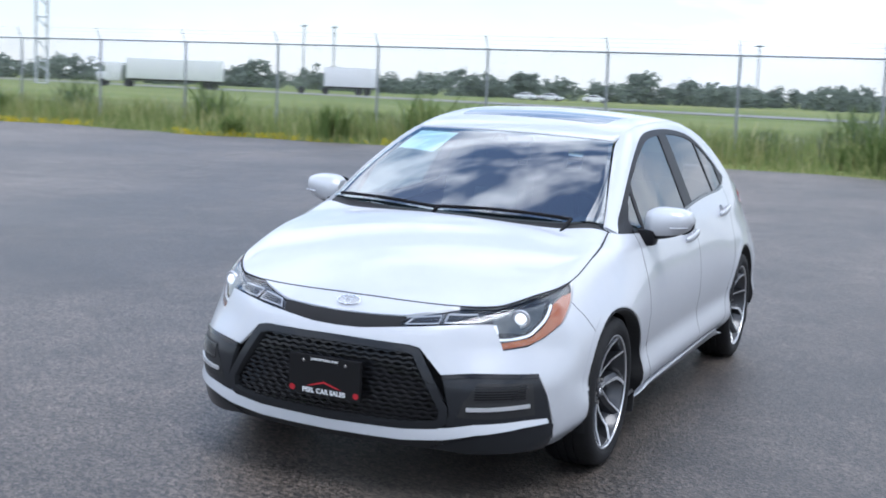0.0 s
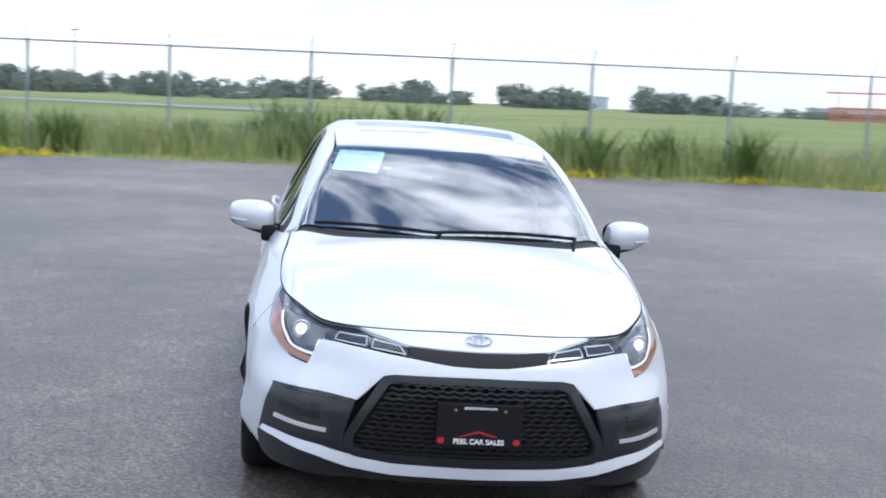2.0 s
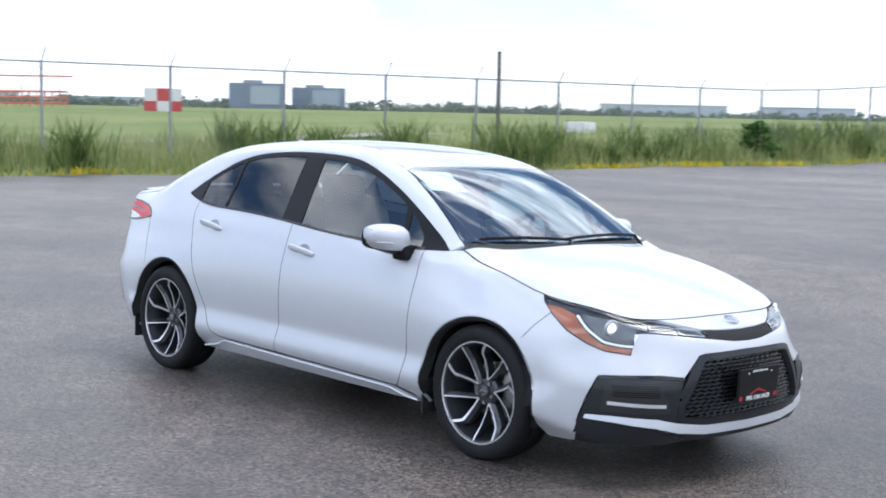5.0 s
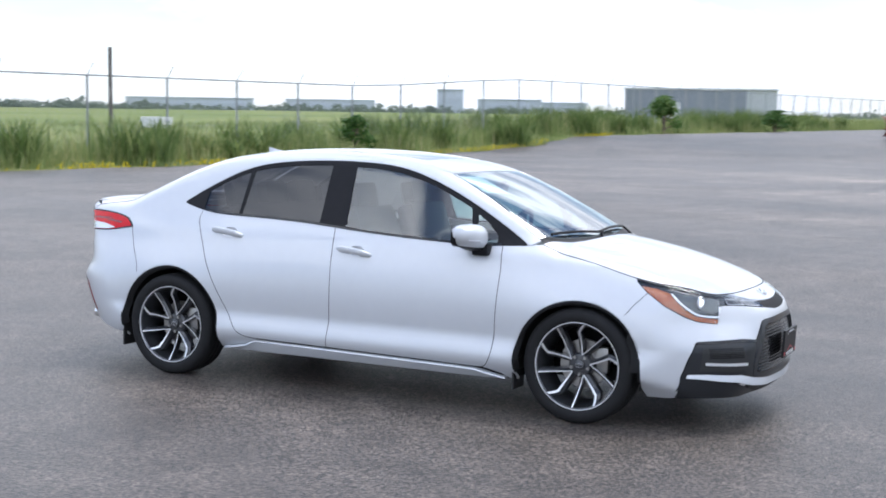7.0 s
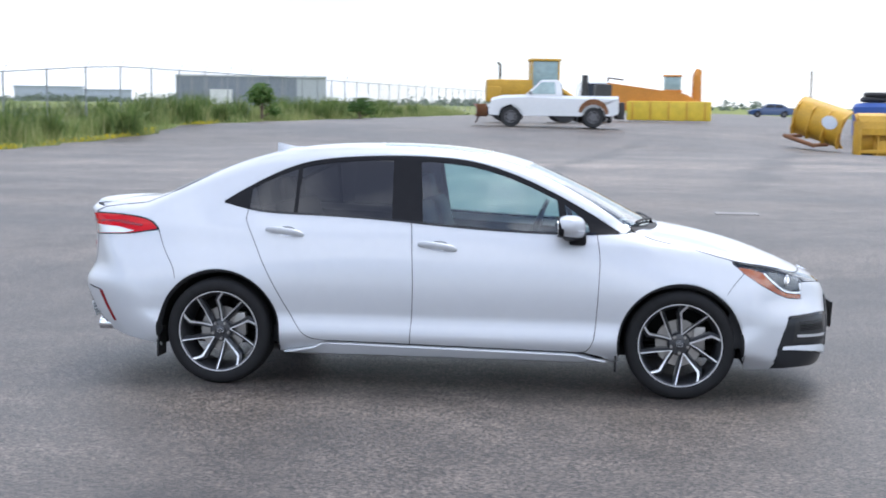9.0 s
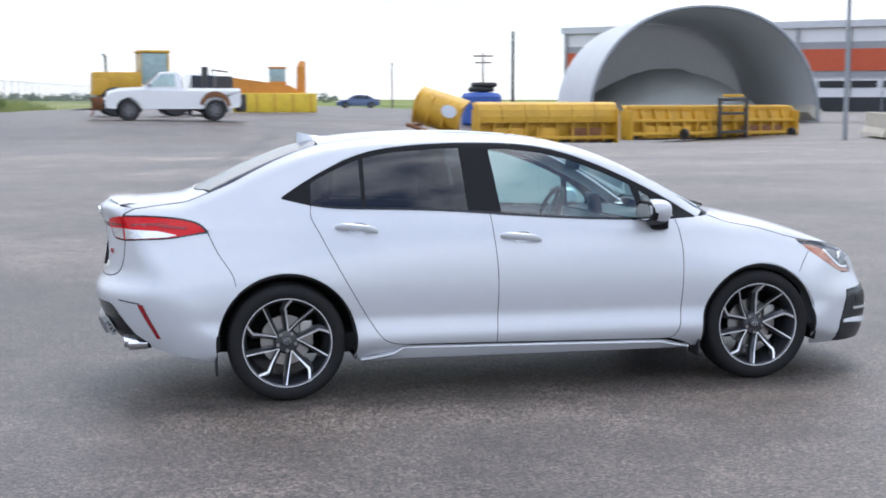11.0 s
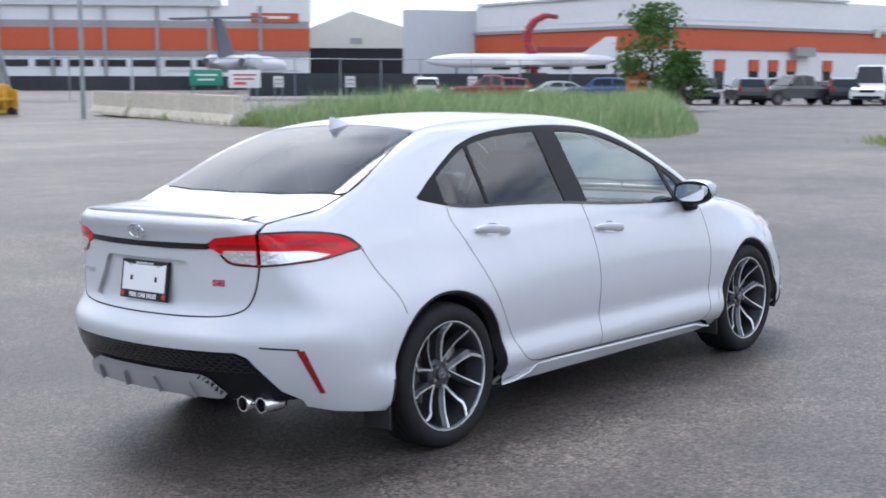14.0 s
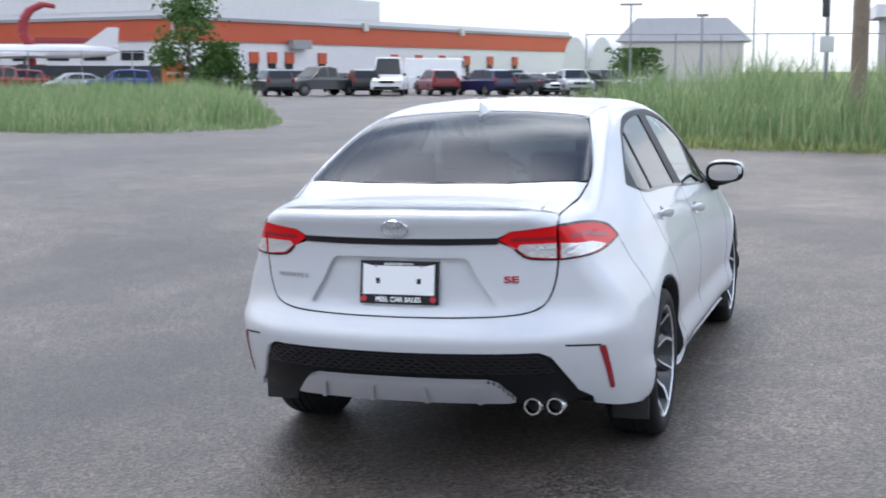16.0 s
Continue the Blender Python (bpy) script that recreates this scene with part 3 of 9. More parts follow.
    strip("arch_edge", S(*arc(ARCH_F[0], ARCH_F[1], ARCH_F[2] - 0.004, 190, -8, 40)), LINER, car, width=0.010, lift=0.0, depth=0.055, **side)
    strip("panel_gap", T((-1.72, 0.609), (-1.86, 0.6005), (-1.98, 0.5955), (-2.135, 0.5875)) + E(-1, (0.592, 1.0), (0.593, 0.985)), LINER, car, width=0.0032, lift=0.0006, depth=0.003, **side)
    strip("panel_gap", E(-1, *soft_line([(0.593, 0.856), (0.583, 0.78), (0.562, 0.718), (0.5265, 0.681), (0.44, 0.6595), (0.25, 0.6505), (0.0, 0.6475)], 4)), LINER, car, width=0.004, lift=0.0004, depth=0.003, **side)
    # raised lips round the wheel arches
    strip("arch_lip", S(*arc(ARCH_R[0], ARCH_R[1], ARCH_R[2] + 0.020, 172, 8, 36)), PAINT, car, width=0.032, lift=0.0045, depth=0.006, **side)
    strip("arch_lip", S(*arc(ARCH_F[0], ARCH_F[1], ARCH_F[2] + 0.020, 176, 12, 36)), PAINT, car, width=0.032, lift=0.0045, depth=0.006, **side)
    # inner door skins
    sheet("door_card", S((0.85, 0.30), *belt_line(0.85, -1.15, 12, -0.02), (-0.85, 0.32)), DASH, car, lift=-0.07, flange=0, step=0.06, **side)
    # lamps at the front
    lamp = sheet("headlight", headlamp, LAMP_DARK, car, lift=-0.016, gap=0.002, label="slim headlight with dark housing and a projector glint", **side)
    amber = S((1.668, 0.763), (1.715, 0.725), (1.805, 0.667), (1.895, 0.617), (1.958, 0.591)) + E(1, (0.610, 0.579), (0.600, 0.598)) + S((1.948, 0.614), (1.90, 0.645), (1.858, 0.684), (1.808, 0.733), (1.74, 0.754))
    sheet("turn_signal", amber, AMBER, lamp, lift=-0.004, flange=0.004, step=0.014, label="amber turn signal lens", **side)
    guide = S((1.822, 0.731), (1.872, 0.684), (1.915, 0.650), (1.962, 0.622)) + E(1, (0.593, 0.612), (0.580, 0.642), (0.570, 0.664))
    bowl = S((1.836, 0.742), (1.882, 0.690), (1.925, 0.655), (1.965, 0.632)) + E(1, (0.583, 0.640), (0.566, 0.672), (0.545, 0.706)) + S((1.93, 0.722))
    sheet("lamp_bowl", bowl, LAMP_BOWL, lamp, lift=-0.013, flange=0.003, step=0.014, label="bright grey bowl round the projector", **side)
    strip("light_guide", soft_line(guide, 4), WHITE_STRIP, lamp, width=0.009, lift=-0.004, depth=0.004, **side)
    strip("upper_trim_line", soft_line(T((1.72, 0.680), (1.83, 0.642), (1.92, 0.594), (1.985, 0.536)), 4), DARK_METAL, lamp, width=0.006, lift=-0.004, depth=0.004, **side)
    for k, _ in enumerate(((0, 0), (1, 1))):
        top_k = [(0.50, 0.702), (0.40, 0.696)] if k == 0 else [(0.378, 0.691), (0.285, 0.678)]
        blade = E(1, *([(0.405, 0.670), (0.520, 0.677), *top_k] if k == 0 else [(0.265, 0.655), (0.385, 0.667), *top_k]))
        sheet("lamp_reflector", blade, DARK_METAL, lamp, lift=-0.008, flange=0.004, step=0.014, **side)
        strip("reflector_edge", fine(blade, 0.02) + blade[:1], SATIN, lamp, width=0.0028, lift=-0.006, depth=0.003, **side)
    bm = bmesh.new()
    p, nr = round_map(np.array(S((1.968, 0.682))))
    at, face = Vector(p[0] * (1, -1 if right else 1, 1)), Vector((0.95, -0.3 if right else 0.3, -0.05))
    turn = Matrix.Translation(at - 0.006 * face) @ face.to_track_quat("Z", "Y").to_matrix().to_4x4()
    revolve(bm, [(0.0, 0.010), (0.011, 0.0085), (0.018, 0.004), (0.021, 0.0), (0.023, -0.012)], 20, turn)
    part("projector", bm, LAMP_GLINT, lamp, "white projector lens, glowing in place of its glint")
    part("projector_ring", revolve(bmesh.new(), [(0.023, -0.004), (0.026, 0.003), (0.033, 0.004), (0.037, -0.006)], 24, turn), SATIN, lamp, "satin ring round the projector")
    cover = sheet("lamp_cover", headlamp, GLASS_LAMP, lamp, lift=0.0005, gap=0.003, flange=0, **side)
    cover.visible_shadow = False
    # lamps at the rear
    outer = sheet("tail_light", tail_top + tail_low, RED_LENS, car, gap=0.002, lift=0.002, step=0.02, label="red and clear tail light, outer half on the quarter panel", **side)
    inner = sheet("tail_light_inner", tail_in + tail_low_in, RED_LENS, car, gap=0.002, lift=0.002, step=0.02, label="red and clear tail light, inner half on the boot lid", **side)
    low_o = E(-1, (0.601, 0.922)) + S((-2.01, 0.909), (-1.91, 0.888), (-1.97, 0.877)) + E(-1, (0.66, 0.870), (0.601, 0.866))
    low_i = E(-1, (0.586, 0.923), (0.462, 0.921), (0.454, 0.904), (0.494, 0.875), (0.586, 0.866))
    sheet("reversing_lens", low_o, CLEAR_LENS, outer, lift=0.0045, flange=0.003, step=0.014, label="clear ribbed lower lens", **side)
    sheet("reversing_lens", low_i, CLEAR_LENS, inner, lift=0.0045, flange=0.003, step=0.014, label="clear ribbed lower lens", **side)
    strip("lens_band", soft_line(E(-1, (0.601, 0.942), (0.68, 0.944)) + S((-2.0, 0.938), (-1.86, 0.922)), 4), DARK_RED, outer, width=0.012, lift=0.004, depth=0.002, **side)
    strip("lens_band", soft_line(E(-1, (0.43, 0.940), (0.50, 0.941), (0.586, 0.942)), 4), DARK_RED, inner, width=0.012, lift=0.004, depth=0.002, **side)
    strip("lamp_rim", soft_line(tail_top, 5), BLACK_GLOSS, outer, width=0.008, lift=0.003, depth=0.003, **side)
    strip("lamp_rim", soft_line(S((-1.752, 0.905)) + tail_low, 6), BLACK_GLOSS, outer, width=0.007, lift=0.003, depth=0.003, **side)
    strip("lamp_rim", soft_line(tail_low_in, 6), BLACK_GLOSS, inner, width=0.007, lift=0.003, depth=0.003, **side)
    reflector = E(-1, (0.730, 0.528), (0.750, 0.528), (0.766, 0.348), (0.754, 0.348))
    sheet("rear_reflector", reflector, DARK_RED, car, lift=0.004, flange=0.008, step=0.02, label="narrow dark red bumper reflector", **side)
    strip("bumper_crease", soft_line(E(-1, (0.625, 0.545), (0.69, 0.538), (0.738, 0.532)), 4), LINER, car, width=0.007, lift=0.001, depth=0.003, **side)
    # fog lamp pockets
    sur = sheet("fog_surround", S((1.878, 0.225), (1.907, 0.30), (1.942, 0.40), (1.968, 0.474)) + E(1, (0.58, 0.486), (0.438, 0.474), (0.470, 0.36), (0.462, 0.292), (0.54, 0.306), (0.70, 0.300)), DARK_METAL, car, lift=0.003, gap=0.001, flange=0.02, label="dark grey lower bumper surround", **side)
    pocket = E(1, (0.715, 0.456), (0.56, 0.462), (0.545, 0.43), (0.520, 0.392), (0.50, 0.335), (0.60, 0.330), (0.728, 0.335))
    sheet("fog_pocket", pocket, BLACK_MATT, sur, lift=0.005, flange=0.006, step=0.02, **side)
    for k in range(6):
        z = 0.405 + 0.009 * k
        strip("pocket_rib", E(1, (0.555, z), (0.62, z + 0.001), (0.70, z)), BLACK_GLOSS, sur, width=0.004, lift=0.009, depth=0.004, **side)
    strip("daytime_light", soft_line(E(1, (0.53, 0.366), (0.62, 0.369), (0.712, 0.374)), 4), ALLOY, sur, width=0.014, lift=0.012, depth=0.012, label="bright satin fog blade", **side)
    corner = S((1.868, 0.190), (1.90, 0.290)) + E(1, (0.70, 0.284), (0.56, 0.256), (0.45, 0.222), (0.40, 0.205), (0.52, 0.190))
    sheet("splitter_corner", corner, DARK_METAL, car, lift=0.006, flange=0.02, label="dark splitter corner", **side)
    strip("grille_wing", soft_line(E(1, (0.436, 0.478), (0.56, 0.488)) + S((1.972, 0.480)), 4), BLACK_GLOSS, car, width=0.014, lift=0.008, depth=0.012, **side)
    # mud flaps and wheel houses
    for wx, sgn in ((0.985, 1), (-1.722, 1)):
        bm = bmesh.new()
        box(bm, wx, (-0.775 if right else 0.775), 0.235, 0.012, 0.15, 0.17, bevel=0.005)
        part("mud_flap", bm, BLACK_MATT, car, "black rubber mud flap")
    for cx, cz, r in (ARCH_F, ARCH_R):
        bm = bmesh.new()
        prof = [(a[0], a[1]) for a in arc(cx, cz, r + 0.006, -15, 195, 28)]
        sg = -1 if right else 1
        rows = [[bm.verts.new((x, sg * y, z)) for x, z in prof] for y in (0.45, 0.846)]
        for i in range(len(prof) - 1):
            bm.faces.new((rows[0][i], rows[0][i + 1], rows[1][i + 1], rows[1][i]))
        bm.faces.new(rows[0])
        part("wheel_house", bm, LINER, car, "black wheel arch liner")
    # door handles in their recesses
    for hx, hz, door, cup in ((-0.055, 0.842, front_door, cups[0]), (-0.965, 0.905, rear_door, cups[1])):
        sheet("handle_recess", S(*cup), PAINT, door, dome=-0.022, flange=0, step=0.008, true=True, label="dished handle recess", **side)
        bm = bmesh.new()
        p, nr = round_map(np.array(S(*[(hx + d, hz - 0.012 * (d / 0.11)) for d in np.linspace(-0.115, 0.115, 13)])))
        rings = []
        for k, (c, n_) in enumerate(zip(p, nr)):
            u = k / 6 - 1
            w = 0.0195 * max(1 - abs(u) ** 9, 0.45)
            out = 0.014 + 0.028 * (1 - u**4)
            rings.append([bm.verts.new(Vector((c + n_ * (out - 0.012 + 0.013 * math.cos(a)) + np.array([0, 0, w * math.sin(a)])) * (1, -1 if right else 1, 1))) for a in np.linspace(0, 2 * math.pi, 11)[:-1]])
        for q, r in zip(rings, rings[1:]):
            for i in range(10):
                bm.faces.new((q[i], q[(i + 1) % 10], r[(i + 1) % 10], r[i]))
        bm.faces.new(rings[0]), bm.faces.new(rings[-1])
        bmesh.ops.recalc_face_normals(bm, faces=bm.faces)
        part("handle", bm, PAINT, door, "body-coloured pull handle")
    # door mirror
    sg = -1 if right else 1
    mirror_ob = new("door_mirror")
    mirror_ob.parent = car
    tagged(mirror_ob, "white door mirror with black base")

    def shell(bm, lower):
        rings = []
        for i in range(13):
            v = -1 + i / 6
            sect = (1 - abs(v) ** 2.6) ** (1 / 2.6)
            ring = []
            for k in range(20):
                a = 2 * math.pi * k / 20
                c, s_ = math.cos(a), math.sin(a)
                c, s_ = math.copysign(abs(c) ** 0.75, c), math.copysign(abs(s_) ** 0.75, s_)
                x = 0.70 + 0.095 * c * sect * (1.0 if c > 0 else 0.55) - 0.02 * v
                z = 0.982 + (0.066 if s_ > 0 else 0.076) * s_ * sect * (1 - 0.24 * v) + 0.014 * v
                ring.append(bm.verts.new((x, sg * (0.878 + 0.114 * v), z)))
            rings.append(ring)
        for q, r in zip(rings, rings[1:]):
            for i in range(20):
                bm.faces.new((q[i], q[(i + 1) % 20], r[(i + 1) % 20], r[i]))
        bmesh.ops.remove_doubles(bm, verts=bm.verts, dist=1e-4)
        bmesh.ops.recalc_face_normals(bm, faces=bm.faces)
        cut = bmesh.ops.bisect_plane(bm, geom=[*bm.verts, *bm.edges, *bm.faces], plane_co=(0.7, 0, 0.930), plane_no=(0.12, 0, 1), clear_outer=lower, clear_inner=not lower)
        return bm

    part("mirror_cap", shell(bmesh.new(), False), PAINT, mirror_ob)
    part("mirror_base", shell(bmesh.new(), True), BLACK_TRIM, mirror_ob, "black mirror underside")
    bm = bmesh.new()
    for k, (y0, z0, y1, z1) in enumerate(((0.765, 0.915, 0.80, 0.92), (0.80, 0.92, 0.835, 0.96))):
        rod(bm, (0.755, sg * y0, z0), (0.725, sg * y1, z1), 0.036 - 0.002 * k, 0.034, 12)
    box(bm, 0.755, sg * 0.795, 0.908, 0.10, 0.08, 0.075, bevel=0.02)
    part("mirror_arm", bm, BLACK_TRIM, mirror_ob, "black mirror arm")
    bm = bmesh.new()
    oval = [(0.083 * math.copysign(abs(math.cos(a)) ** 0.7, math.cos(a)), 0.046 * math.copysign(abs(math.sin(a)) ** 0.7, math.sin(a))) for a in np.linspace(0, 2 * math.pi, 25)[:-1]]
    bezel = [(a * 1.28, b * 1.32) for a, b in oval]
    back_pose = Vector((-1, sg * 0.12, 0.0)).to_track_quat("Z", "Y").to_matrix().to_4x4()
    part("mirror_bezel", prism(bmesh.new(), bezel, 0.03, Matrix.Translation((0.668, sg * 0.878, 0.980)) @ back_pose, 0.004), BLACK_TRIM, mirror_ob, "black mirror bezel", smooth=False)
    prism(bm, oval, 0.004, Matrix.Translation((0.637, sg * 0.875, 0.978)) @ Vector((-1, sg * 0.12, 0.0)).to_track_quat("Z", "Y").to_matrix().to_4x4())
    part("mirror_glass", bm, material("mirror_glass", (0.8, 0.83, 0.85), rough=0.02, metal=1.0), mirror_ob, "mirror glass")
    bm = bmesh.new()
    rod(bm, (0.79, sg * 0.90, 0.958), (0.755, sg * 0.975, 0.964), 0.006, 0.003)
    part("mirror_signal", bm, SATIN, mirror_ob, "slim turn signal strip")

# ---- panels across the middle ----
strip("panel_gap", T(*hood_edge[-14:]), LINER, car, width=0.0032, lift=0.0005, depth=0.003, both=True)
hood_rear = [(1.240, 0.0), (1.228, 0.25), (1.186, 0.48), (1.115, 0.655)]
sheet("bonnet", [*soft_line(hood_rear, 5)[:-1], *hood_edge], PAINT, car, mapping=top_map, gap=0.0022, both=True, label="silvery white bonnet")
shield_base = [(1.195, 0.0), (1.18, 0.25), (1.13, 0.50), (1.06, 0.652)]
sheet("cowl", [*soft_line(shield_base, 4), (1.085, 0.685), *soft_line(hood_rear[::-1], 4)], BLACK_MATT, car, mapping=top_map, both=True, lift=-0.012, flange=0.01, label="black plastic cowl under the wipers")
shield = [*soft_line(shield_base, 5), *soft_line([(1.045, 0.668), (0.80, 0.602), (0.60, 0.548), (0.430, 0.506)], 5), (0.46, 0.25), (0.468, 0.0)]
windscreen = sheet("windscreen", shield, GLASS_SHIELD, car, mapping=top_map, both=True, lift=-0.003, flange=0, label="reflecting windscreen")
windscreen.visible_shadow = False
inner_shield = [(1.175, 0.0), (1.16, 0.25), (1.108, 0.49), (1.03, 0.648), (0.80, 0.586), (0.60, 0.533), (0.455, 0.490), (0.482, 0.25), (0.49, 0.0)]
frit = [*shield, *inner_shield[::-1]]
sheet("windscreen_border", frit, BLACK_GLOSS, car, mapping=top_map, both=True, lift=-0.006, flange=0, step=0.02, label="black windscreen border")
roof_front, roof_back = [(0.460, 0.0), (0.452, 0.25), (0.427, 0.503)], [(-1.13, 0.486), (-1.118, 0.25), (-1.11, 0.0)]
sheet("roof", [*roof_front, *[p for p in rail if -1.12 < p[0] < 0.42], *roof_back], PAINT, car, mapping=top_map, gap=0.001, both=True, holes=[], label="silvery white roof")
sheet("sunroof", [(0.20, 0.0), (0.195, 0.36), (0.18, 0.39), (-0.42, 0.41), (-0.44, 0.38), (-0.445, 0.0)], SUNROOF, car, mapping=top_map, both=True, lift=0.0012, flange=0.003, label="dark glass sunroof")
back_glass = [(-1.800, 0.0), (-1.785, 0.3), (-1.735, 0.585), (-1.705, 0.607), (-1.60, 0.600), (-1.42, 0.558), (-1.23, 0.508), (-1.165, 0.480), (-1.14, 0.42), (-1.128, 0.25), (-1.12, 0.0)]
rear_window = sheet("rear_window", back_glass, GLASS_REAR, car, mapping=top_map, both=True, lift=-0.003, flange=0, label="dark tinted rear window")
rear_window.visible_shadow = False
lid_top = [(-1.812, 0.0), (-1.798, 0.3), (-1.748, 0.590), (-1.735, 0.606), (-1.86, 0.598), (-1.98, 0.593), (-2.135, 0.585), (-2.205, 0.5), (-2.262, 0.3), (-2.285, 0.0)]
boot = sheet("boot_lid", lid_top, PAINT, car, mapping=top_map, gap=0.0015, both=True, label="silvery white boot lid")
lid_edge = T((-2.285, 0.0), (-2.262, 0.3), (-2.205, 0.5), (-2.135, 0.585))
sheet("boot_upper_face", lid_edge + E(-1, (0.590, 0.988), (0.432, 0.970), (0.385, 0.946), (0.0, 0.942)), PAINT, boot, gap=0.001, both=True)
low_face = E(-1, (0.0, 0.920), (0.385, 0.924), (0.445, 0.903), (0.490, 0.869), (0.590, 0.860)) + E(-1, *soft_line([(0.580, 0.78), (0.559, 0.719), (0.524, 0.683), (0.44, 0.662), (0.25, 0.653), (0.0, 0.650)], 4))
recess = E(-1, *soft_line([(0.0, 0.872), (0.20, 0.871), (0.268, 0.863), (0.31, 0.79), (0.368, 0.702), (0.352, 0.686), (0.2, 0.683), (0.0, 0.683)], 3))
sheet("boot_lower_face", low_face + recess[::-1], PAINT, boot, both=True, flange=0.03, step=0.02)
sheet("plate_recess", recess, PAINT, boot, both=True, lift=-0.022, flange=0, step=0.03)
strip("boot_bar", E(-1, (0.0, 0.931), (0.18, 0.931), (0.385, 0.935)), BLACK_GLOSS, boot, width=0.022, lift=0.004, depth=0.01, both=True, label="gloss black bar between the tail lights")
bm = bmesh.new()
lip = []
for k in range(25):
    y = -0.53 + 1.06 * k / 24
    q, _ = top_map(np.array([[-2.13 + 0.04 * abs(y), abs(y)], [-2.272 + 0.26 * abs(y) ** 2.0, abs(y)]]))
    h = 0.012 * (1 - (abs(y) / 0.535) ** 6)
    a, b = Vector(q[0]), Vector(q[1])
    a.y = b.y = y
    lip.append([bm.verts.new(v) for v in (a + Vector((0, 0, 0.001)), (a + b) / 2 + Vector((0, 0, 0.006 + h * 0.55)), b + Vector((-0.004, 0, 0.003 + h)), b + Vector((-0.006, 0, h - 0.003)), b + Vector((0.004, 0, -0.012)))])
for p, q in zip(lip, lip[1:]):
    for i in range(4):
        bm.faces.new((p[i], p[i + 1], q[i + 1], q[i]))
bmesh.ops.recalc_face_normals(bm, faces=bm.faces)
part("boot_spoiler", bm, PAINT, boot, "low body-coloured lip spoiler")

# front bumper in its painted and dark pieces
band_top = [(0.0, 0.668), (0.13, 0.670), (0.255, 0.676)]
band_low = [(0.0, 0.620), (0.10, 0.623), (0.240, 0.640)]
sheet("nose_strip", T(*hood_nose[-12:][::-1]) + E(1, *band_top[::-1]), PAINT, car, gap=0.0015, both=True, label="painted strip under the bonnet edge")
sheet("upper_grille_band", E(1, *band_top, *band_low[::-1]), LINER, car, lift=-0.004, both=True, step=0.02, label="black band between the headlights")
bumper = sheet("front_bumper", E(1, *band_low) + lamp_low_f[2:] + S((1.962, 0.585), (1.895, 0.612), (1.805, 0.662), *fender_gap, *arc(*ARCH_F, 49, -12, 14), (1.72, 0.176), (1.82, 0.176), (1.868, 0.182), (1.903, 0.30), (1.938, 0.40), (1.965, 0.482)) + E(1, (0.56, 0.494), (0.432, 0.482), (0.340, 0.574), (0.30, 0.582), (0.0, 0.586)), PAINT, car, gap=0.0015, both=True, label="silvery white front bumper")
ring_out = [(0.0, 0.585), (0.30, 0.581), (0.342, 0.571), (0.466, 0.36), (0.464, 0.305), (0.43, 0.283), (0.30, 0.270), (0.0, 0.264)]
ring_in = [(0.0, 0.560), (0.285, 0.556), (0.322, 0.546), (0.436, 0.355), (0.434, 0.318), (0.41, 0.303), (0.28, 0.291), (0.0, 0.285)]
frame_ob = sheet("grille_frame", E(1, *ring_out, *ring_in[::-1]), DARK_METAL, bumper, lift=0.006, flange=0.03, both=True, step=0.02, label="dark grey grille frame")
sheet("grille_back", E(1, *ring_out), LINER, bumper, lift=-0.05, flange=0, both=True, step=0.06)
for k in range(15):
    z = 0.298 + 0.0182 * k
    hi = float(np.interp(z, [0.287, 0.303, 0.318, 0.355, 0.546, 0.560], [0.24, 0.41, 0.434, 0.436, 0.322, 0.285]))
    ys = np.arange(0.0, hi, 0.011)
    strip("grille_bar", E(1, *[(y, z + 0.0042 * math.cos(2 * math.pi * y / 0.044) * (1 if k % 4 < 2 else -1)) for y in ys]), BLACK_GLOSS, frame_ob, width=0.0065, lift=-0.014, depth=0.012, both=True)
sheet("bumper_lip", E(1, (0.0, 0.262), (0.30, 0.268), (0.46, 0.288), (0.56, 0.310), (0.70, 0.318)) + S((1.935, 0.316), (1.93, 0.300)) + E(1, (0.70, 0.294), (0.56, 0.272), (0.45, 0.246), (0.30, 0.231), (0.0, 0.227)), PAINT, bumper, lift=0.005, shelf=0.010, flange=0.03, both=True, step=0.012, label="white lower lip")
# black strip put in for the shade below the lip
sheet("under_lip_shade", E(1, (0.0, 0.226), (0.30, 0.230), (0.45, 0.244), (0.5, 0.196), (0.0, 0.192)), BLACK_MATT, bumper, both=True, flange=0.02)

# rear bumper
rear_bumper = sheet("rear_bumper", E(-1, *soft_line([(0.0, 0.645), (0.25, 0.648), (0.44, 0.657), (0.529, 0.679), (0.565, 0.717), (0.586, 0.78)], 4)) + tail_low[::-1] + S((-1.752, 0.899), *quarter_gap[1:], *arc(*ARCH_R, 140, 196, 12), (-1.73, 0.232), (-1.95, 0.262), (-2.05, 0.29)) + E(-1, (0.70, 0.318), (0.652, 0.36), (0.60, 0.46), (0.575, 0.502), (0.535, 0.522), (0.0, 0.518)), PAINT, car, gap=0.0015, both=True, label="silvery white rear bumper")
insert = sheet("bumper_insert", E(-1, (0.0, 0.515), (0.535, 0.519), (0.573, 0.499), (0.597, 0.458), (0.649, 0.358), (0.697, 0.318), (0.60, 0.306), (0.0, 0.312)), BLACK_TRIM, rear_bumper, both=True, lift=-0.012, flange=0.01, label="black textured lower bumper")
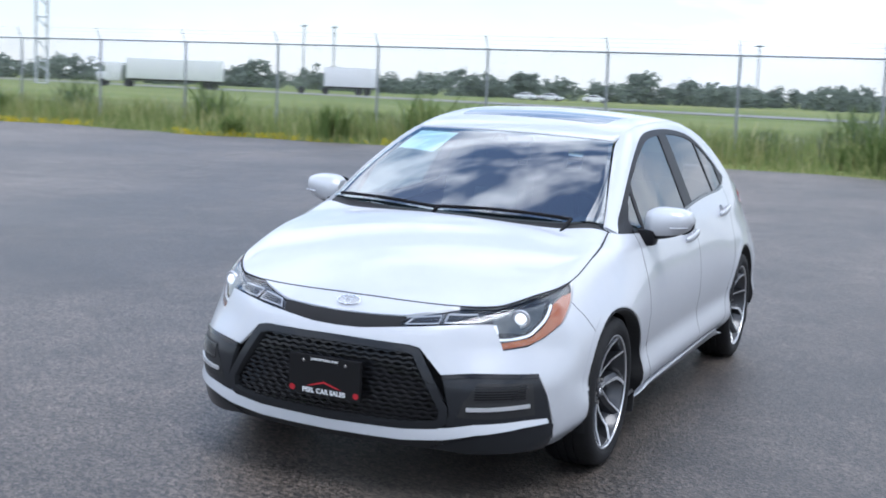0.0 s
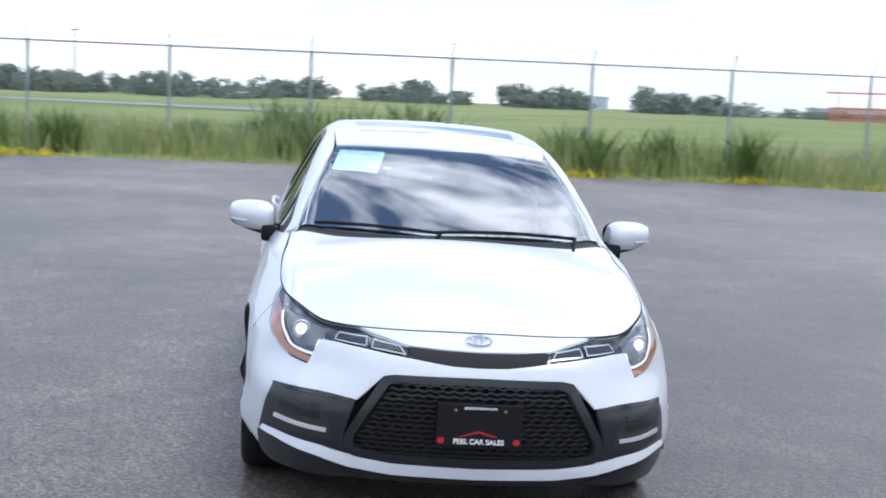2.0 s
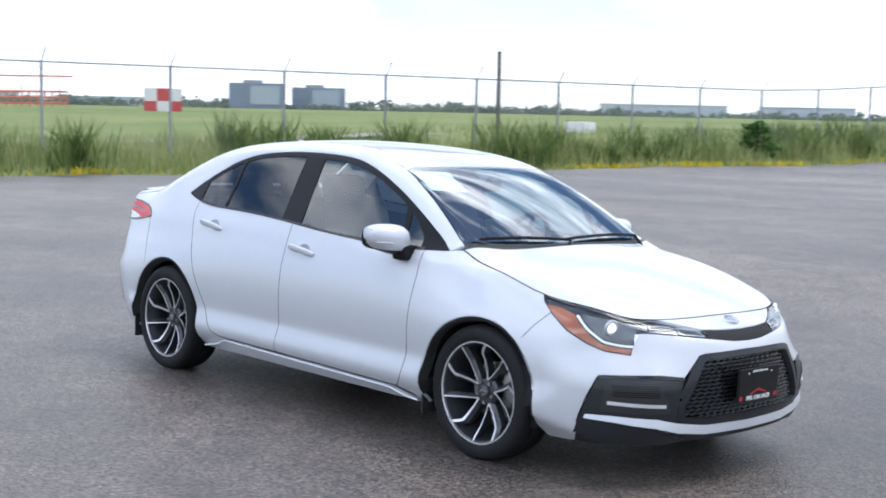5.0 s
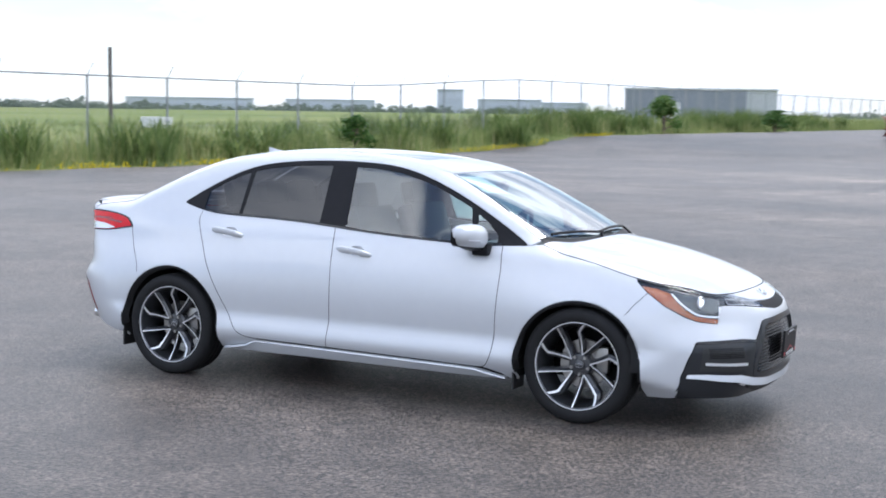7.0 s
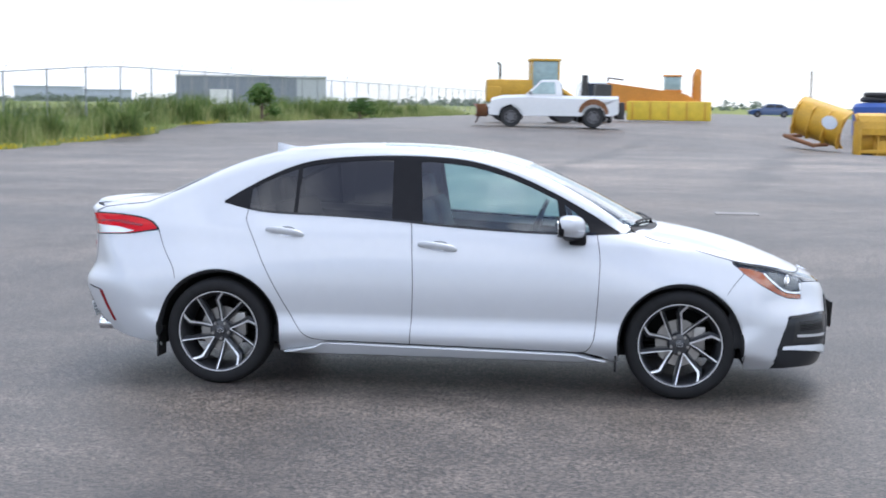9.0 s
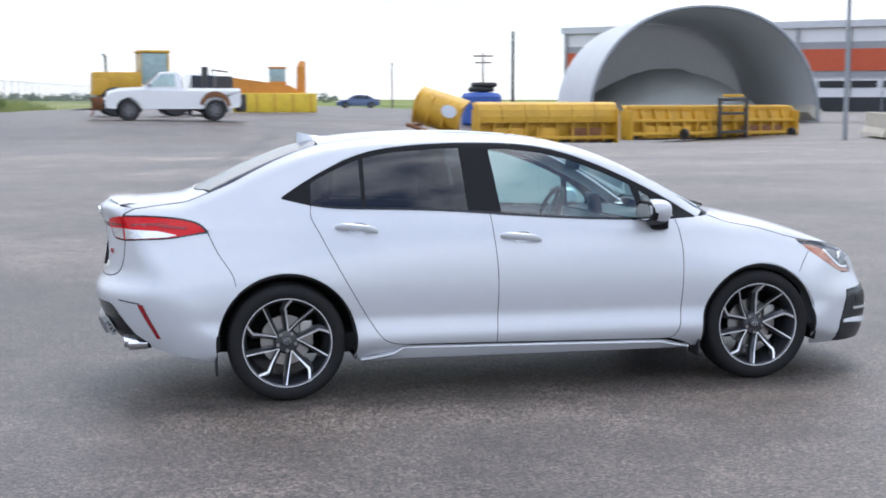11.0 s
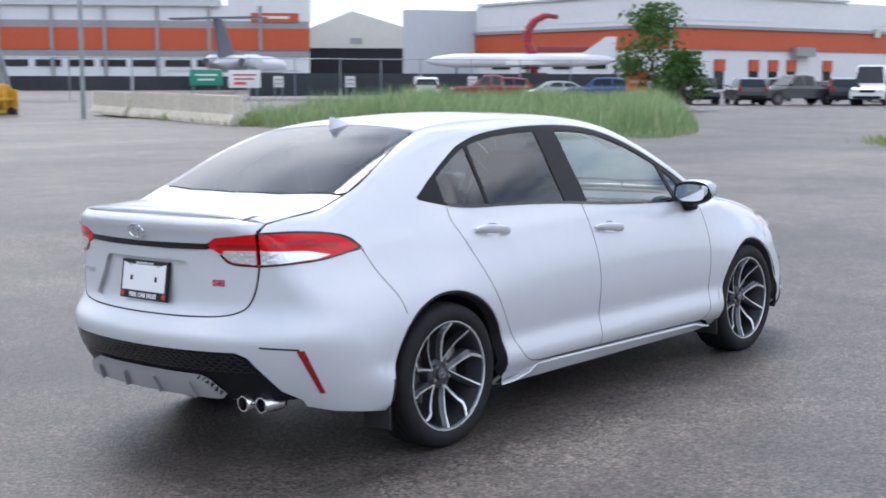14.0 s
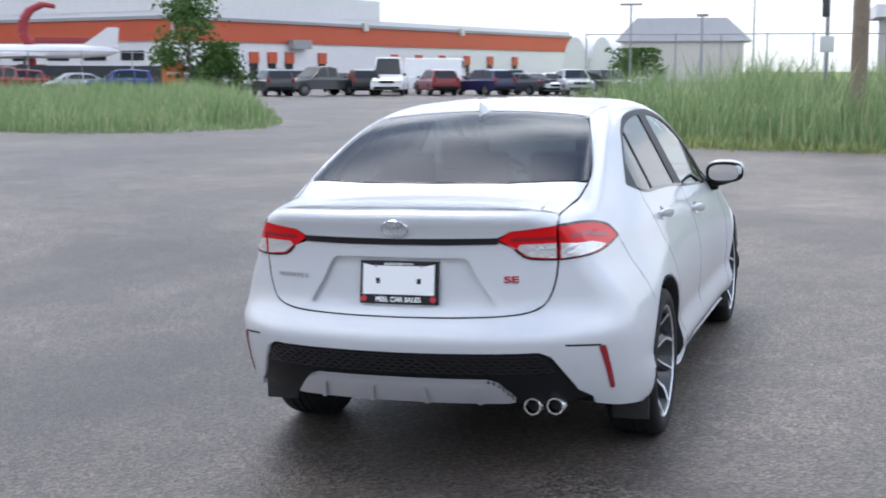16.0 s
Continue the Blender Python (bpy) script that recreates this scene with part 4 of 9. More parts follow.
for k in range(6):
    z = 0.440 + 0.0130 * k
    hi = float(np.interp(z, [0.40, 0.458, 0.499, 0.519], [0.628, 0.597, 0.573, 0.535])) - 0.012
    strip("insert_bar", E(-1, *[(y, z + 0.0035 * math.cos(2 * math.pi * y / 0.04) * (1 if k % 2 else -1)) for y in np.arange(0.0, hi, 0.01)]), BLACK_GLOSS, insert, width=0.005, lift=-0.002, depth=0.009, both=True)
diff = sheet("diffuser", E(-1, (0.0, 0.416), (0.345, 0.416), (0.382, 0.402), (0.436, 0.340), (0.41, 0.336), (0.0, 0.334)), SATIN, rear_bumper, both=True, lift=0.027, flange=0.03, step=0.014, label="satin silver rear diffuser")
for y in (0.10, 0.30):
    for sg in (1, -1):
        strip("diffuser_fin", E(-1, (y, 0.402), (y + 0.004, 0.382), (y + 0.008, 0.362), (y + 0.012, 0.342)), SATIN, diff, width=0.012, lift=0.043, depth=0.018, flip=sg < 0)
sheet("rear_valance", E(-1, (0.0, 0.335), (0.69, 0.325), (0.60, 0.296), (0.0, 0.298)), BLACK_MATT, rear_bumper, both=True, lift=-0.05, flange=0)
for y, tip_x in ((-0.490, -2.202), (-0.572, -2.178)):
    bm = bmesh.new()
    revolve(bm, [(0.027, 0.0), (0.0325, 0.0), (0.035, 0.004), (0.035, 0.10), (0.030, 0.10), (0.030, 0.006), (0.027, 0.0)], 28, Matrix.Translation((tip_x, y, 0.300)) @ Matrix.Rotation(radians(90), 4, "Y") )
    tip = part("exhaust_tip", bm, CHROME, rear_bumper, "round chrome exhaust tip")
    bm = bmesh.new()
    rod(bm, (tip_x + 0.04, y, 0.300), (tip_x + 0.12, y, 0.300), 0.0295)
    part("exhaust_pipe", bm, LINER, tip)

# ---- floor pan, inner body, cabin ----
bm = bmesh.new()
box(bm, 0.12, 0, 0.235, 3.5, 1.05, 0.08, bevel=0.02)
box(bm, 0, 0, 0.235, 1.85, 1.46, 0.07, bevel=0.02)
part("floor_pan", bm, LINER, car, "dark underbody")
part("engine_bay", box(bmesh.new(), 1.62, 0, 0.47, 0.9, 1.0, 0.36, bevel=0.05), LINER, car)
part("boot_floor", box(bmesh.new(), -1.75, 0, 0.55, 0.75, 1.02, 0.5, bevel=0.05), LINER, car)
for y0 in (-1, 1):
    part("sill_frame", box(bmesh.new(), -0.15, y0 * 0.70, 0.30, 2.0, 0.16, 0.10, bevel=0.02), LINER, car)
for right in (False, True):
    sheet("panel_backing", S((1.60, 0.30), (1.62, 0.74), (0.9, 0.90), (0.8, 0.28), (-0.7, 0.30), (-1.1, 0.93), (-1.75, 0.90), (-1.95, 0.33), (-1.73, 0.26), *arc(ARCH_R[0], ARCH_R[1], 0.40, 185, -5, 14), (0.9, 0.27), *arc(ARCH_F[0], ARCH_F[1], 0.39, 185, 0, 14)), LINER, car, lift=-0.022, flange=0, step=0.06, flip=right)
sheet("nose_backing", E(1, (0.0, 0.66), (0.25, 0.66), (0.5, 0.64), (0.58, 0.58), (0.60, 0.40), (0.6, 0.22), (0.0, 0.18)), LINER, car, lift=-0.06, flange=0, step=0.06, both=True)
sheet("tail_backing", E(-1, (0.0, 0.98), (0.55, 0.95), (0.65, 0.80), (0.66, 0.36), (0.0, 0.30)), LINER, car, lift=-0.05, flange=0, step=0.06, both=True)
sheet("headlining", [(0.42, 0.0), (0.40, 0.44), (-1.12, 0.41), (-1.12, 0.0)], material("headliner_cloth", (0.45, 0.46, 0.47), rough=0.9), car, mapping=top_map, lift=-0.035, flange=0, both=True, step=0.06)
bm = bmesh.new()
for (x0, z0), (x1, z1) in zip([(1.14, 0.90), (0.92, 0.955), (0.66, 0.93), (0.58, 0.80)], [(0.92, 0.955), (0.66, 0.93), (0.58, 0.80), (0.62, 0.5)]):
    q = [bm.verts.new(v) for v in ((x0, -0.66, z0 - 0.01), (x0, 0.66, z0 - 0.01), (x1, 0.66, z1), (x1, -0.66, z1))]
    bm.faces.new(q)
part("dashboard", bm, DASH, car, "dark grey dashboard")
bm = bmesh.new()
box(bm, 0.64, 0.0, 0.985, 0.02, 0.22, 0.13, Euler((0, radians(-12), 0)).to_matrix().to_4x4(), 0.006)
part("centre_screen", bm, BLACK_GLOSS, car, "black centre screen")
bm = bmesh.new()
bmesh.ops.create_uvsphere(bm, u_segments=4, v_segments=2, radius=0.001, matrix=Matrix.Translation((0.5, 0.36, 0.9)))
turn = Matrix.Translation((0.46, 0.37, 0.90)) @ Euler((0, radians(-66), 0)).to_matrix().to_4x4()
revolve(bm, [(0.180 + 0.015 * math.cos(a), 0.015 * math.sin(a)) for a in np.linspace(0, 2 * math.pi, 9)[:-1]], 32, turn, close=True)
for a in (0, 180, 270):
    rod(bm, turn @ Vector((0.04 * math.cos(radians(a)), 0.04 * math.sin(radians(a)), -0.01)), turn @ Vector((0.175 * math.cos(radians(a)), 0.175 * math.sin(radians(a)), 0)), 0.016, 0.012)
rod(bm, turn @ Vector((0, 0, -0.03)), turn @ Vector((0, 0, 0.01)), 0.06, 0.05, 16)
part("steering_wheel", bm, BLACK_TRIM, car, "black steering wheel")


def seat(x, y, w, back, name):
    s = new(name)
    s.parent = car
    bm = bmesh.new()
    box(bm, x + 0.05, y, 0.50, 0.50, w, 0.16, Euler((0, radians(-8), 0)).to_matrix().to_4x4(), 0.05)
    part("seat_cushion", bm, SEAT, s)
    bm = bmesh.new()
    box(bm, x - 0.27, y, 0.82, 0.14, w, back, Euler((0, radians(-18), 0)).to_matrix().to_4x4(), 0.055)
    part("seat_back", bm, SEAT, s)
    for dy in (0,) if w < 0.7 else (-0.36, 0, 0.36):
        bm = bmesh.new()
        box(bm, x - 0.39, y + dy, 0.87 + back / 2, 0.10, 0.26, 0.17, Euler((0, radians(-12), 0)).to_matrix().to_4x4(), 0.04)
        part("head_restraint", bm, SEAT, s)
    return tagged(s, "dark cloth car seat")


seat(0.12, 0.36, 0.50, 0.56, "front_seat")
seat(0.12, -0.36, 0.50, 0.56, "front_seat")
seat(-0.78, 0.0, 1.25, 0.50, "rear_seat")
bm = bmesh.new()
box(bm, -1.50, 0, 0.985, 0.62, 1.15, 0.03, bevel=0.01)
part("parcel_shelf", bm, DASH, car, "dark parcel shelf")
bm = bmesh.new()
box(bm, 0.50, 0, 1.222, 0.025, 0.24, 0.065, Euler((0, radians(15), 0)).to_matrix().to_4x4(), 0.012)
rod(bm, (0.505, 0, 1.24), (0.54, 0, 1.262), 0.012)
part("rear_view_mirror", bm, BLACK_TRIM, car, "black inner mirror")

# ---- small parts outside ----
bm = bmesh.new()
fin = []
base_z = float(body_top(np.array([-1.13]), np.array([0.0]))[0])
for u in np.linspace(0, 1, 9):
    x = -1.03 - 0.17 * u
    h = 0.062 * u ** 1.6 if u < 0.93 else 0.056
    w = 0.034 * math.sin(math.pi * min(0.5 + u * 0.42, 1)) * (0.35 + 0.65 * math.sin(math.pi * (0.1 + 0.8 * u)))
    zt = float(body_top(np.array([x]), np.array([0.0]))[0])
    fin.append([bm.verts.new(v) for v in ((x, -w, zt - 0.006), (x, -w * 0.45, zt + h * 0.6), (x, 0, zt + h + 0.003), (x, w * 0.45, zt + h * 0.6), (x, w, zt - 0.006))])
for p, q in zip(fin, fin[1:]):
    for i in range(4):
        bm.faces.new((p[i], p[i + 1], q[i + 1], q[i]))
bm.faces.new(fin[-1]), bm.faces.new(fin[0])
bmesh.ops.recalc_face_normals(bm, faces=bm.faces)
part("roof_aerial", bm, PAINT, car, "white shark-fin aerial")


def on_top(x, y, up):
    p, n_ = top_map(np.array([[x, abs(y)]]))
    return Vector(p[0] * (1, 1 if y >= 0 else -1, 1)) + Vector(n_[0] * (1, 1 if y >= 0 else -1, 1)) * up


for y0, y1, x0, x1 in ((0.54, -0.08, 1.116, 1.182), (-0.06, -0.60, 1.19, 1.086)):
    bm = bmesh.new()
    pts = [on_top(x0 + (x1 - x0) * k / 8, y0 + (y1 - y0) * k / 8, 0.011) for k in range(9)]
    rings = [[bm.verts.new(c + Vector((0.0075 * math.cos(a), 0, 0.0085 * math.sin(a)))) for a in np.linspace(0, 2 * math.pi, 7)[:-1]] for c in pts]
    for p, q in zip(rings, rings[1:]):
        for i in range(6):
            bm.faces.new((p[i], p[(i + 1) % 6], q[(i + 1) % 6], q[i]))
    bm.faces.new(rings[0]), bm.faces.new(rings[-1])
    rod(bm, on_top(1.205, y0 - 0.02, -0.01), pts[0], 0.009, 0.008)
    wiper = part("wiper", bm, BLACK_TRIM, car, "black windscreen wiper")


def oval_badge(m, parent, k, mat=CHROME):
    """Three linked chrome ovals, as a plain shape."""
    bm = bmesh.new()
    for rx, ry, cy, w in ((1.0, 0.66, 0, 0.13), (0.28, 0.60, 0.0, 0.12), (0.64, 0.22, 0.30, 0.11)):
        rings = []
        for a in np.linspace(0, 2 * math.pi, 33)[:-1]:
            c, s_ = math.cos(a), math.sin(a)
            ring = []
            for b in np.linspace(0, 2 * math.pi, 7)[:-1]:
                r_ = 1 + w / max(rx, ry) * 0.55 * math.cos(b)
                ring.append(bm.verts.new(m @ Vector((k * rx * c * r_, k * (cy + ry * s_ * r_), k * 0.08 * (1 + math.sin(b))))))
            rings.append(ring)
        for i in range(32):
            p, q = rings[i], rings[(i + 1) % 32]
            for j in range(6):
                bm.faces.new((p[j], p[(j + 1) % 6], q[(j + 1) % 6], q[j]))
    bmesh.ops.recalc_face_normals(bm, faces=bm.faces)
    return part("badge", bm, mat, parent, "chrome oval badge")


def facing(end, y, z, up=0.002, lean=0.0):
    """A pose on the nose or tail: local x to the viewer's right, local z outwards."""
    p, n_ = meet(np.array([[float(end), abs(y), z]]), np.array([[float(end), 0.0, 0.0]]))
    n_ = Vector(n_[0])
    n_.y *= 1 if y >= 0 else -1
    at = Vector(p[0])
    at.y = y
    ahead = Vector((n_.x, n_.y, n_.z + lean)).normalized()
    right_ = Vector((0, 0, 1)).cross(ahead).normalized()
    upv = ahead.cross(right_)
    m = Matrix((right_, upv, ahead)).transposed().to_4x4()
    return Matrix.Translation(at + ahead * up) @ m


oval_badge(facing(1, 0.0, 0.696), car, 0.047)
oval_badge(facing(-1, 0.0, 0.985, 0.004), boot, 0.050)
red_chrome = material("red_badge", (0.55, 0.06, 0.09), rough=0.2, metal=0.6)
words("trim_badge", "SE", 0.033, facing(-1, -0.43, 0.790, 0.003), red_chrome, boot, "red and chrome trim letters", depth=0.002, bold=0.001, wide=1.8)
bm = bmesh.new()
m = facing(-1, 0.46, 0.790, 0.003)
for k in range(7):
    box_m = m @ Matrix.Translation((-0.066 + 0.022 * k, 0, 0))
    prism(bm, [(-0.008, -0.008), (0.008, -0.008), (0.008, 0.008), (-0.008, 0.008)], 0.003, box_m, 0.001)
part("model_badge", bm, SATIN, boot, "row of small chrome letters", smooth=False)


def plate(end, y, z, w, h, up, dark):
    """The dealer's plate and frame."""
    m = facing(end, y, z, up, lean=-0.08 if end > 0 else 0.12)
    top = new("dealer_plate")
    top.parent = car
    tagged(top, "black dealer plate with white lettering" if dark else "white dealer plate in a black frame")
    bm = bmesh.new()
    prism(bm, [(-w / 2, -h / 2), (w / 2, -h / 2), (w / 2, h / 2), (-w / 2, h / 2)], 0.012, m, 0.003)
    part("plate_board", bm, PLATE_BLACK, top, smooth=False)
    m2 = m @ Matrix.Translation((0, 0, 0.0128))
    if dark:
        bm = bmesh.new()
        prism(bm, [(-0.075, -h / 2 + 0.034), (0, -h / 2 + 0.058), (0.075, -h / 2 + 0.034), (0.05, -h / 2 + 0.036), (0, -h / 2 + 0.050), (-0.05, -h / 2 + 0.036)], 0.0006, m2)
        part("plate_mark", bm, PLATE_RED, top, "red arc", smooth=False)
    else:
        bm = bmesh.new()
        prism(bm, [(-w / 2 + 0.014, -h / 2 + 0.036), (w / 2 - 0.014, -h / 2 + 0.036), (w / 2 - 0.014, h / 2 - 0.012), (w / 2 - 0.05, h / 2 - 0.020), (-w / 2 + 0.05, h / 2 - 0.020), (-w / 2 + 0.014, h / 2 - 0.012)], 0.001, m2, 0.001)
        part("plate_face", bm, PLATE_WHITE, top, smooth=False)
        for sx in (-1, 1):
            bm = bmesh.new()
            prism(bm, [(sx * 0.082 - 0.008, -0.005), (sx * 0.082 + 0.008, -0.005), (sx * 0.082 + 0.008, 0.016), (sx * 0.082 - 0.008, 0.016)], 0.0016, m2)
            part("plate_slot", bm, PLATE_BLACK, top, smooth=False)
    for sx in (-1, 1):
        bm = bmesh.new()
        c = [(sx * (w / 2 - 0.018) + 0.013 * math.cos(a), -h / 2 + 0.020 + 0.012 * math.sin(a)) for a in np.linspace(0, 2 * math.pi, 9)[:-1]]
        prism(bm, c, 0.0006, m2)
        part("plate_mark", bm, PLATE_RED, top, "red leaf-like mark", smooth=False)
        bm = bmesh.new()
        rod(bm, m2 @ Vector((sx * w * 0.29, h / 2 - 0.022, 0)), m2 @ Vector((sx * w * 0.29, h / 2 - 0.022, 0.004)), 0.006, 0.004, 10)
        part("plate_screw", bm, STEEL, top)
    words("plate_words", "PEEL CAR SALES", 0.0255, m2 @ Matrix.Translation((0, -h / 2 + 0.017, 0.0006)), PLATE_WHITE, top, "white block lettering", bold=0.0008)
    words("plate_web", "peelcarsales.com", 0.017, m2 @ Matrix.Translation((0, h / 2 - 0.012, 0.0006)), PLATE_WHITE, top, "small white lettering", bold=0.0002)
    return top


plate(1, 0.0, 0.432, 0.305, 0.152, 0.024, True)
plate(-1, 0.0, 0.776, 0.315, 0.165, -0.014, False)

# sticker inside the windscreen, on the car's right
q = [(0.495, 0.275), (0.462, 0.490), (0.655, 0.530), (0.702, 0.320)]
st = sheet("windscreen_sticker", q, PAPER, car, mapping=top_map, lift=-0.010, flange=0, flip=True, label="pale green paper sticker inside the windscreen")
sheet("sticker_field", [(0.525, 0.300), (0.515, 0.385), (0.585, 0.395), (0.600, 0.315)], PAPER_WHITE, st, mapping=top_map, lift=-0.008, flange=0, flip=True)
sheet("sticker_field", [(0.52, 0.415), (0.51, 0.475), (0.60, 0.495), (0.615, 0.43)], PAPER_WHITE, st, mapping=top_map, lift=-0.008, flange=0, flip=True)


# ---- wheels ----
def wheel(parent):
    """A wheel round its own z axis, which points outwards."""
    w = new("wheel")
    w.parent = parent
    tagged(w, "black tyre on a dark alloy wheel with machined spokes")
    bm = bmesh.new()
    tyre = [(0.232, 0.095), (0.245, 0.108), (0.270, 0.1125), (0.292, 0.108), (0.306, 0.098), (0.313, 0.080), (0.3165, 0.050), (0.3165, 0.042), (0.311, 0.041), (0.311, 0.035), (0.3165, 0.034), (0.3165, 0.006), (0.311, 0.005), (0.311, -0.005), (0.3165, -0.006), (0.3165, -0.034), (0.311, -0.035), (0.311, -0.041), (0.3165, -0.042), (0.3165, -0.05), (0.313, -0.08), (0.300, -0.100), (0.270, -0.112), (0.232, -0.10)]
    revolve(bm, tyre, 72)
    bmesh.ops.recalc_face_normals(bm, faces=bm.faces)
    part("tyre", bm, RUBBER, w)
    rim = part("rim", revolve(bmesh.new(), [(0.2325, 0.099), (0.2345, 0.104), (0.2385, 0.104), (0.240, 0.097), (0.236, 0.088), (0.234, 0.05), (0.214, 0.02), (0.210, -0.09), (0.225, -0.10)], 72), ALLOY, w, "machined rim edge")
    part("barrel", revolve(bmesh.new(), [(0.2327, 0.0985), (0.226, 0.094), (0.2205, 0.068), (0.2075, 0.03), (0.204, -0.09)], 60), RIM_DARK, rim)
    for k in range(5):
        a0 = 72 * k + 78
        # a V of two arms from the hub: one straight and thin, one thick and kinked near the rim
        thin = [(0.056, 0, 0.048, 0.0045), (0.100, -17, 0.052, 0.0042), (0.160, -25, 0.066, 0.0046), (0.228, -29, 0.098, 0.006)]
        thick = [(0.056, 0, 0.048, 0.006), (0.105, 7, 0.052, 0.0065), (0.150, 10, 0.064, 0.008), (0.184, 11.5, 0.080, 0.010), (0.206, 7.5, 0.090, 0.011), (0.229, 3.0, 0.098, 0.011)]
        spoke = None
        for line, out in ((thin, -1), (thick, 1)):
            body_rows, face_rows = [], []
            for r, a, h, wd in line:
                ang = radians(a0 + a)
                c, t = Vector((r * math.cos(ang), r * math.sin(ang), h)), Vector((-math.sin(ang), math.cos(ang), 0))
                o = t * out
                face_rows.append([c - t * wd * 0.72 - Vector((0, 0, 0.004)), c - t * wd * 0.62, c + t * wd * 0.62, c + t * wd * 0.72 - Vector((0, 0, 0.004))])
                body_rows.append([c - o * wd * 0.6 - Vector((0, 0, 0.05)), c - o * wd * 0.62 - Vector((0, 0, 0.003)), c + o * wd * 0.62 - Vector((0, 0, 0.003)), c + o * (wd + 0.013) - Vector((0, 0, 0.018)), c + o * (wd + 0.018) - Vector((0, 0, 0.05))])
            for rows_, nm, mat, who, lab in ((body_rows, "spoke", RIM_DARK, w, "dark painted wheel spoke"), (face_rows, "machined_face", ALLOY, None, "bright machined spoke face")):
                bm = bmesh.new()
                vr = [[bm.verts.new(v) for v in row] for row in rows_]
                for p, q in zip(vr, vr[1:]):
                    for i in range(len(p) - 1):
                        bm.faces.new((p[i], p[i + 1], q[i + 1], q[i]))
                bm.faces.new(vr[0]), bm.faces.new(vr[-1])
                bmesh.ops.recalc_face_normals(bm, faces=bm.faces)
                made = part(nm, bm, mat, who or spoke, lab, smooth=False)
                spoke = spoke if who is None else made
    hub = part("hub", revolve(bmesh.new(), [(0.0, 0.046), (0.034, 0.046), (0.058, 0.042), (0.068, 0.030), (0.07, -0.01)], 36), RIM_DARK, w)
    cap = part("centre_cap", revolve(bmesh.new(), [(0.0, 0.060), (0.022, 0.059), (0.028, 0.056), (0.030, 0.046)], 28), RIM_DARK, hub, "grey centre cap")
    oval_badge(Matrix.Translation((0, 0, 0.0595)), hub, 0.019, SATIN)
    for k in range(5):
        a = radians(72 * k + 54)
        c = Vector((0.050 * math.cos(a), 0.050 * math.sin(a), 0.036))
        bm = bmesh.new()
        rod(bm, c, c + Vector((0, 0, 0.022)), 0.0105, 0.009, 6)
        part("lug_nut", bm, STEEL, hub)
    disc = part("brake_disc", revolve(bmesh.new(), [(0.06, -0.012), (0.135, -0.012), (0.135, -0.034), (0.06, -0.034)], 48), STEEL, w, "steel brake disc")
    bm = bmesh.new()
    box(bm, 0.112, 0.03, -0.01, 0.07, 0.14, 0.05, bevel=0.012)
    part("brake_caliper", bm, STEEL, w, "grey brake caliper")
    return w


first = wheel(car)
for n_, (x, y) in enumerate(((1.35, -0.738), (-1.35, -0.754), (1.35, 0.738), (-1.35, 0.754))):
    spin = (0, 3, 25, 3)[n_]
    m = Matrix.Translation((x, y, 0.314)) @ Matrix.Rotation(radians(90 if y < 0 else -90), 4, "X") @ Matrix.Rotation(radians(spin), 4, "Z")
    if n_ == 0:
        first.matrix_basis = m
    else:
        copy_thing(first, m)

LEAN = 0.0243
car.matrix_basis = pose(-0.012, 0.000, -0.0205, -1.39, 0, 0.29)

# ---- ground ----
rng = np.random.default_rng(7)


def rise(x, y):
    """The lot climbs a little towards its far end, and falls off sideways under the sedan for drainage."""
    x, y = np.asarray(x, float), np.asarray(y, float)
    dip = -LEAN * (y + 0.8) * (1 - step01(3.5, 9.5, np.hypot(x, y)))
    return 0.62 * step01(40, 56, y + 0.25 * np.maximum(-x - 8, 0)) * (1 - step01(16, 40, x)) + dip - 1.05 * np.exp(-(((x - 17) / 12) ** 2) - ((y - 53) / 8) ** 2)


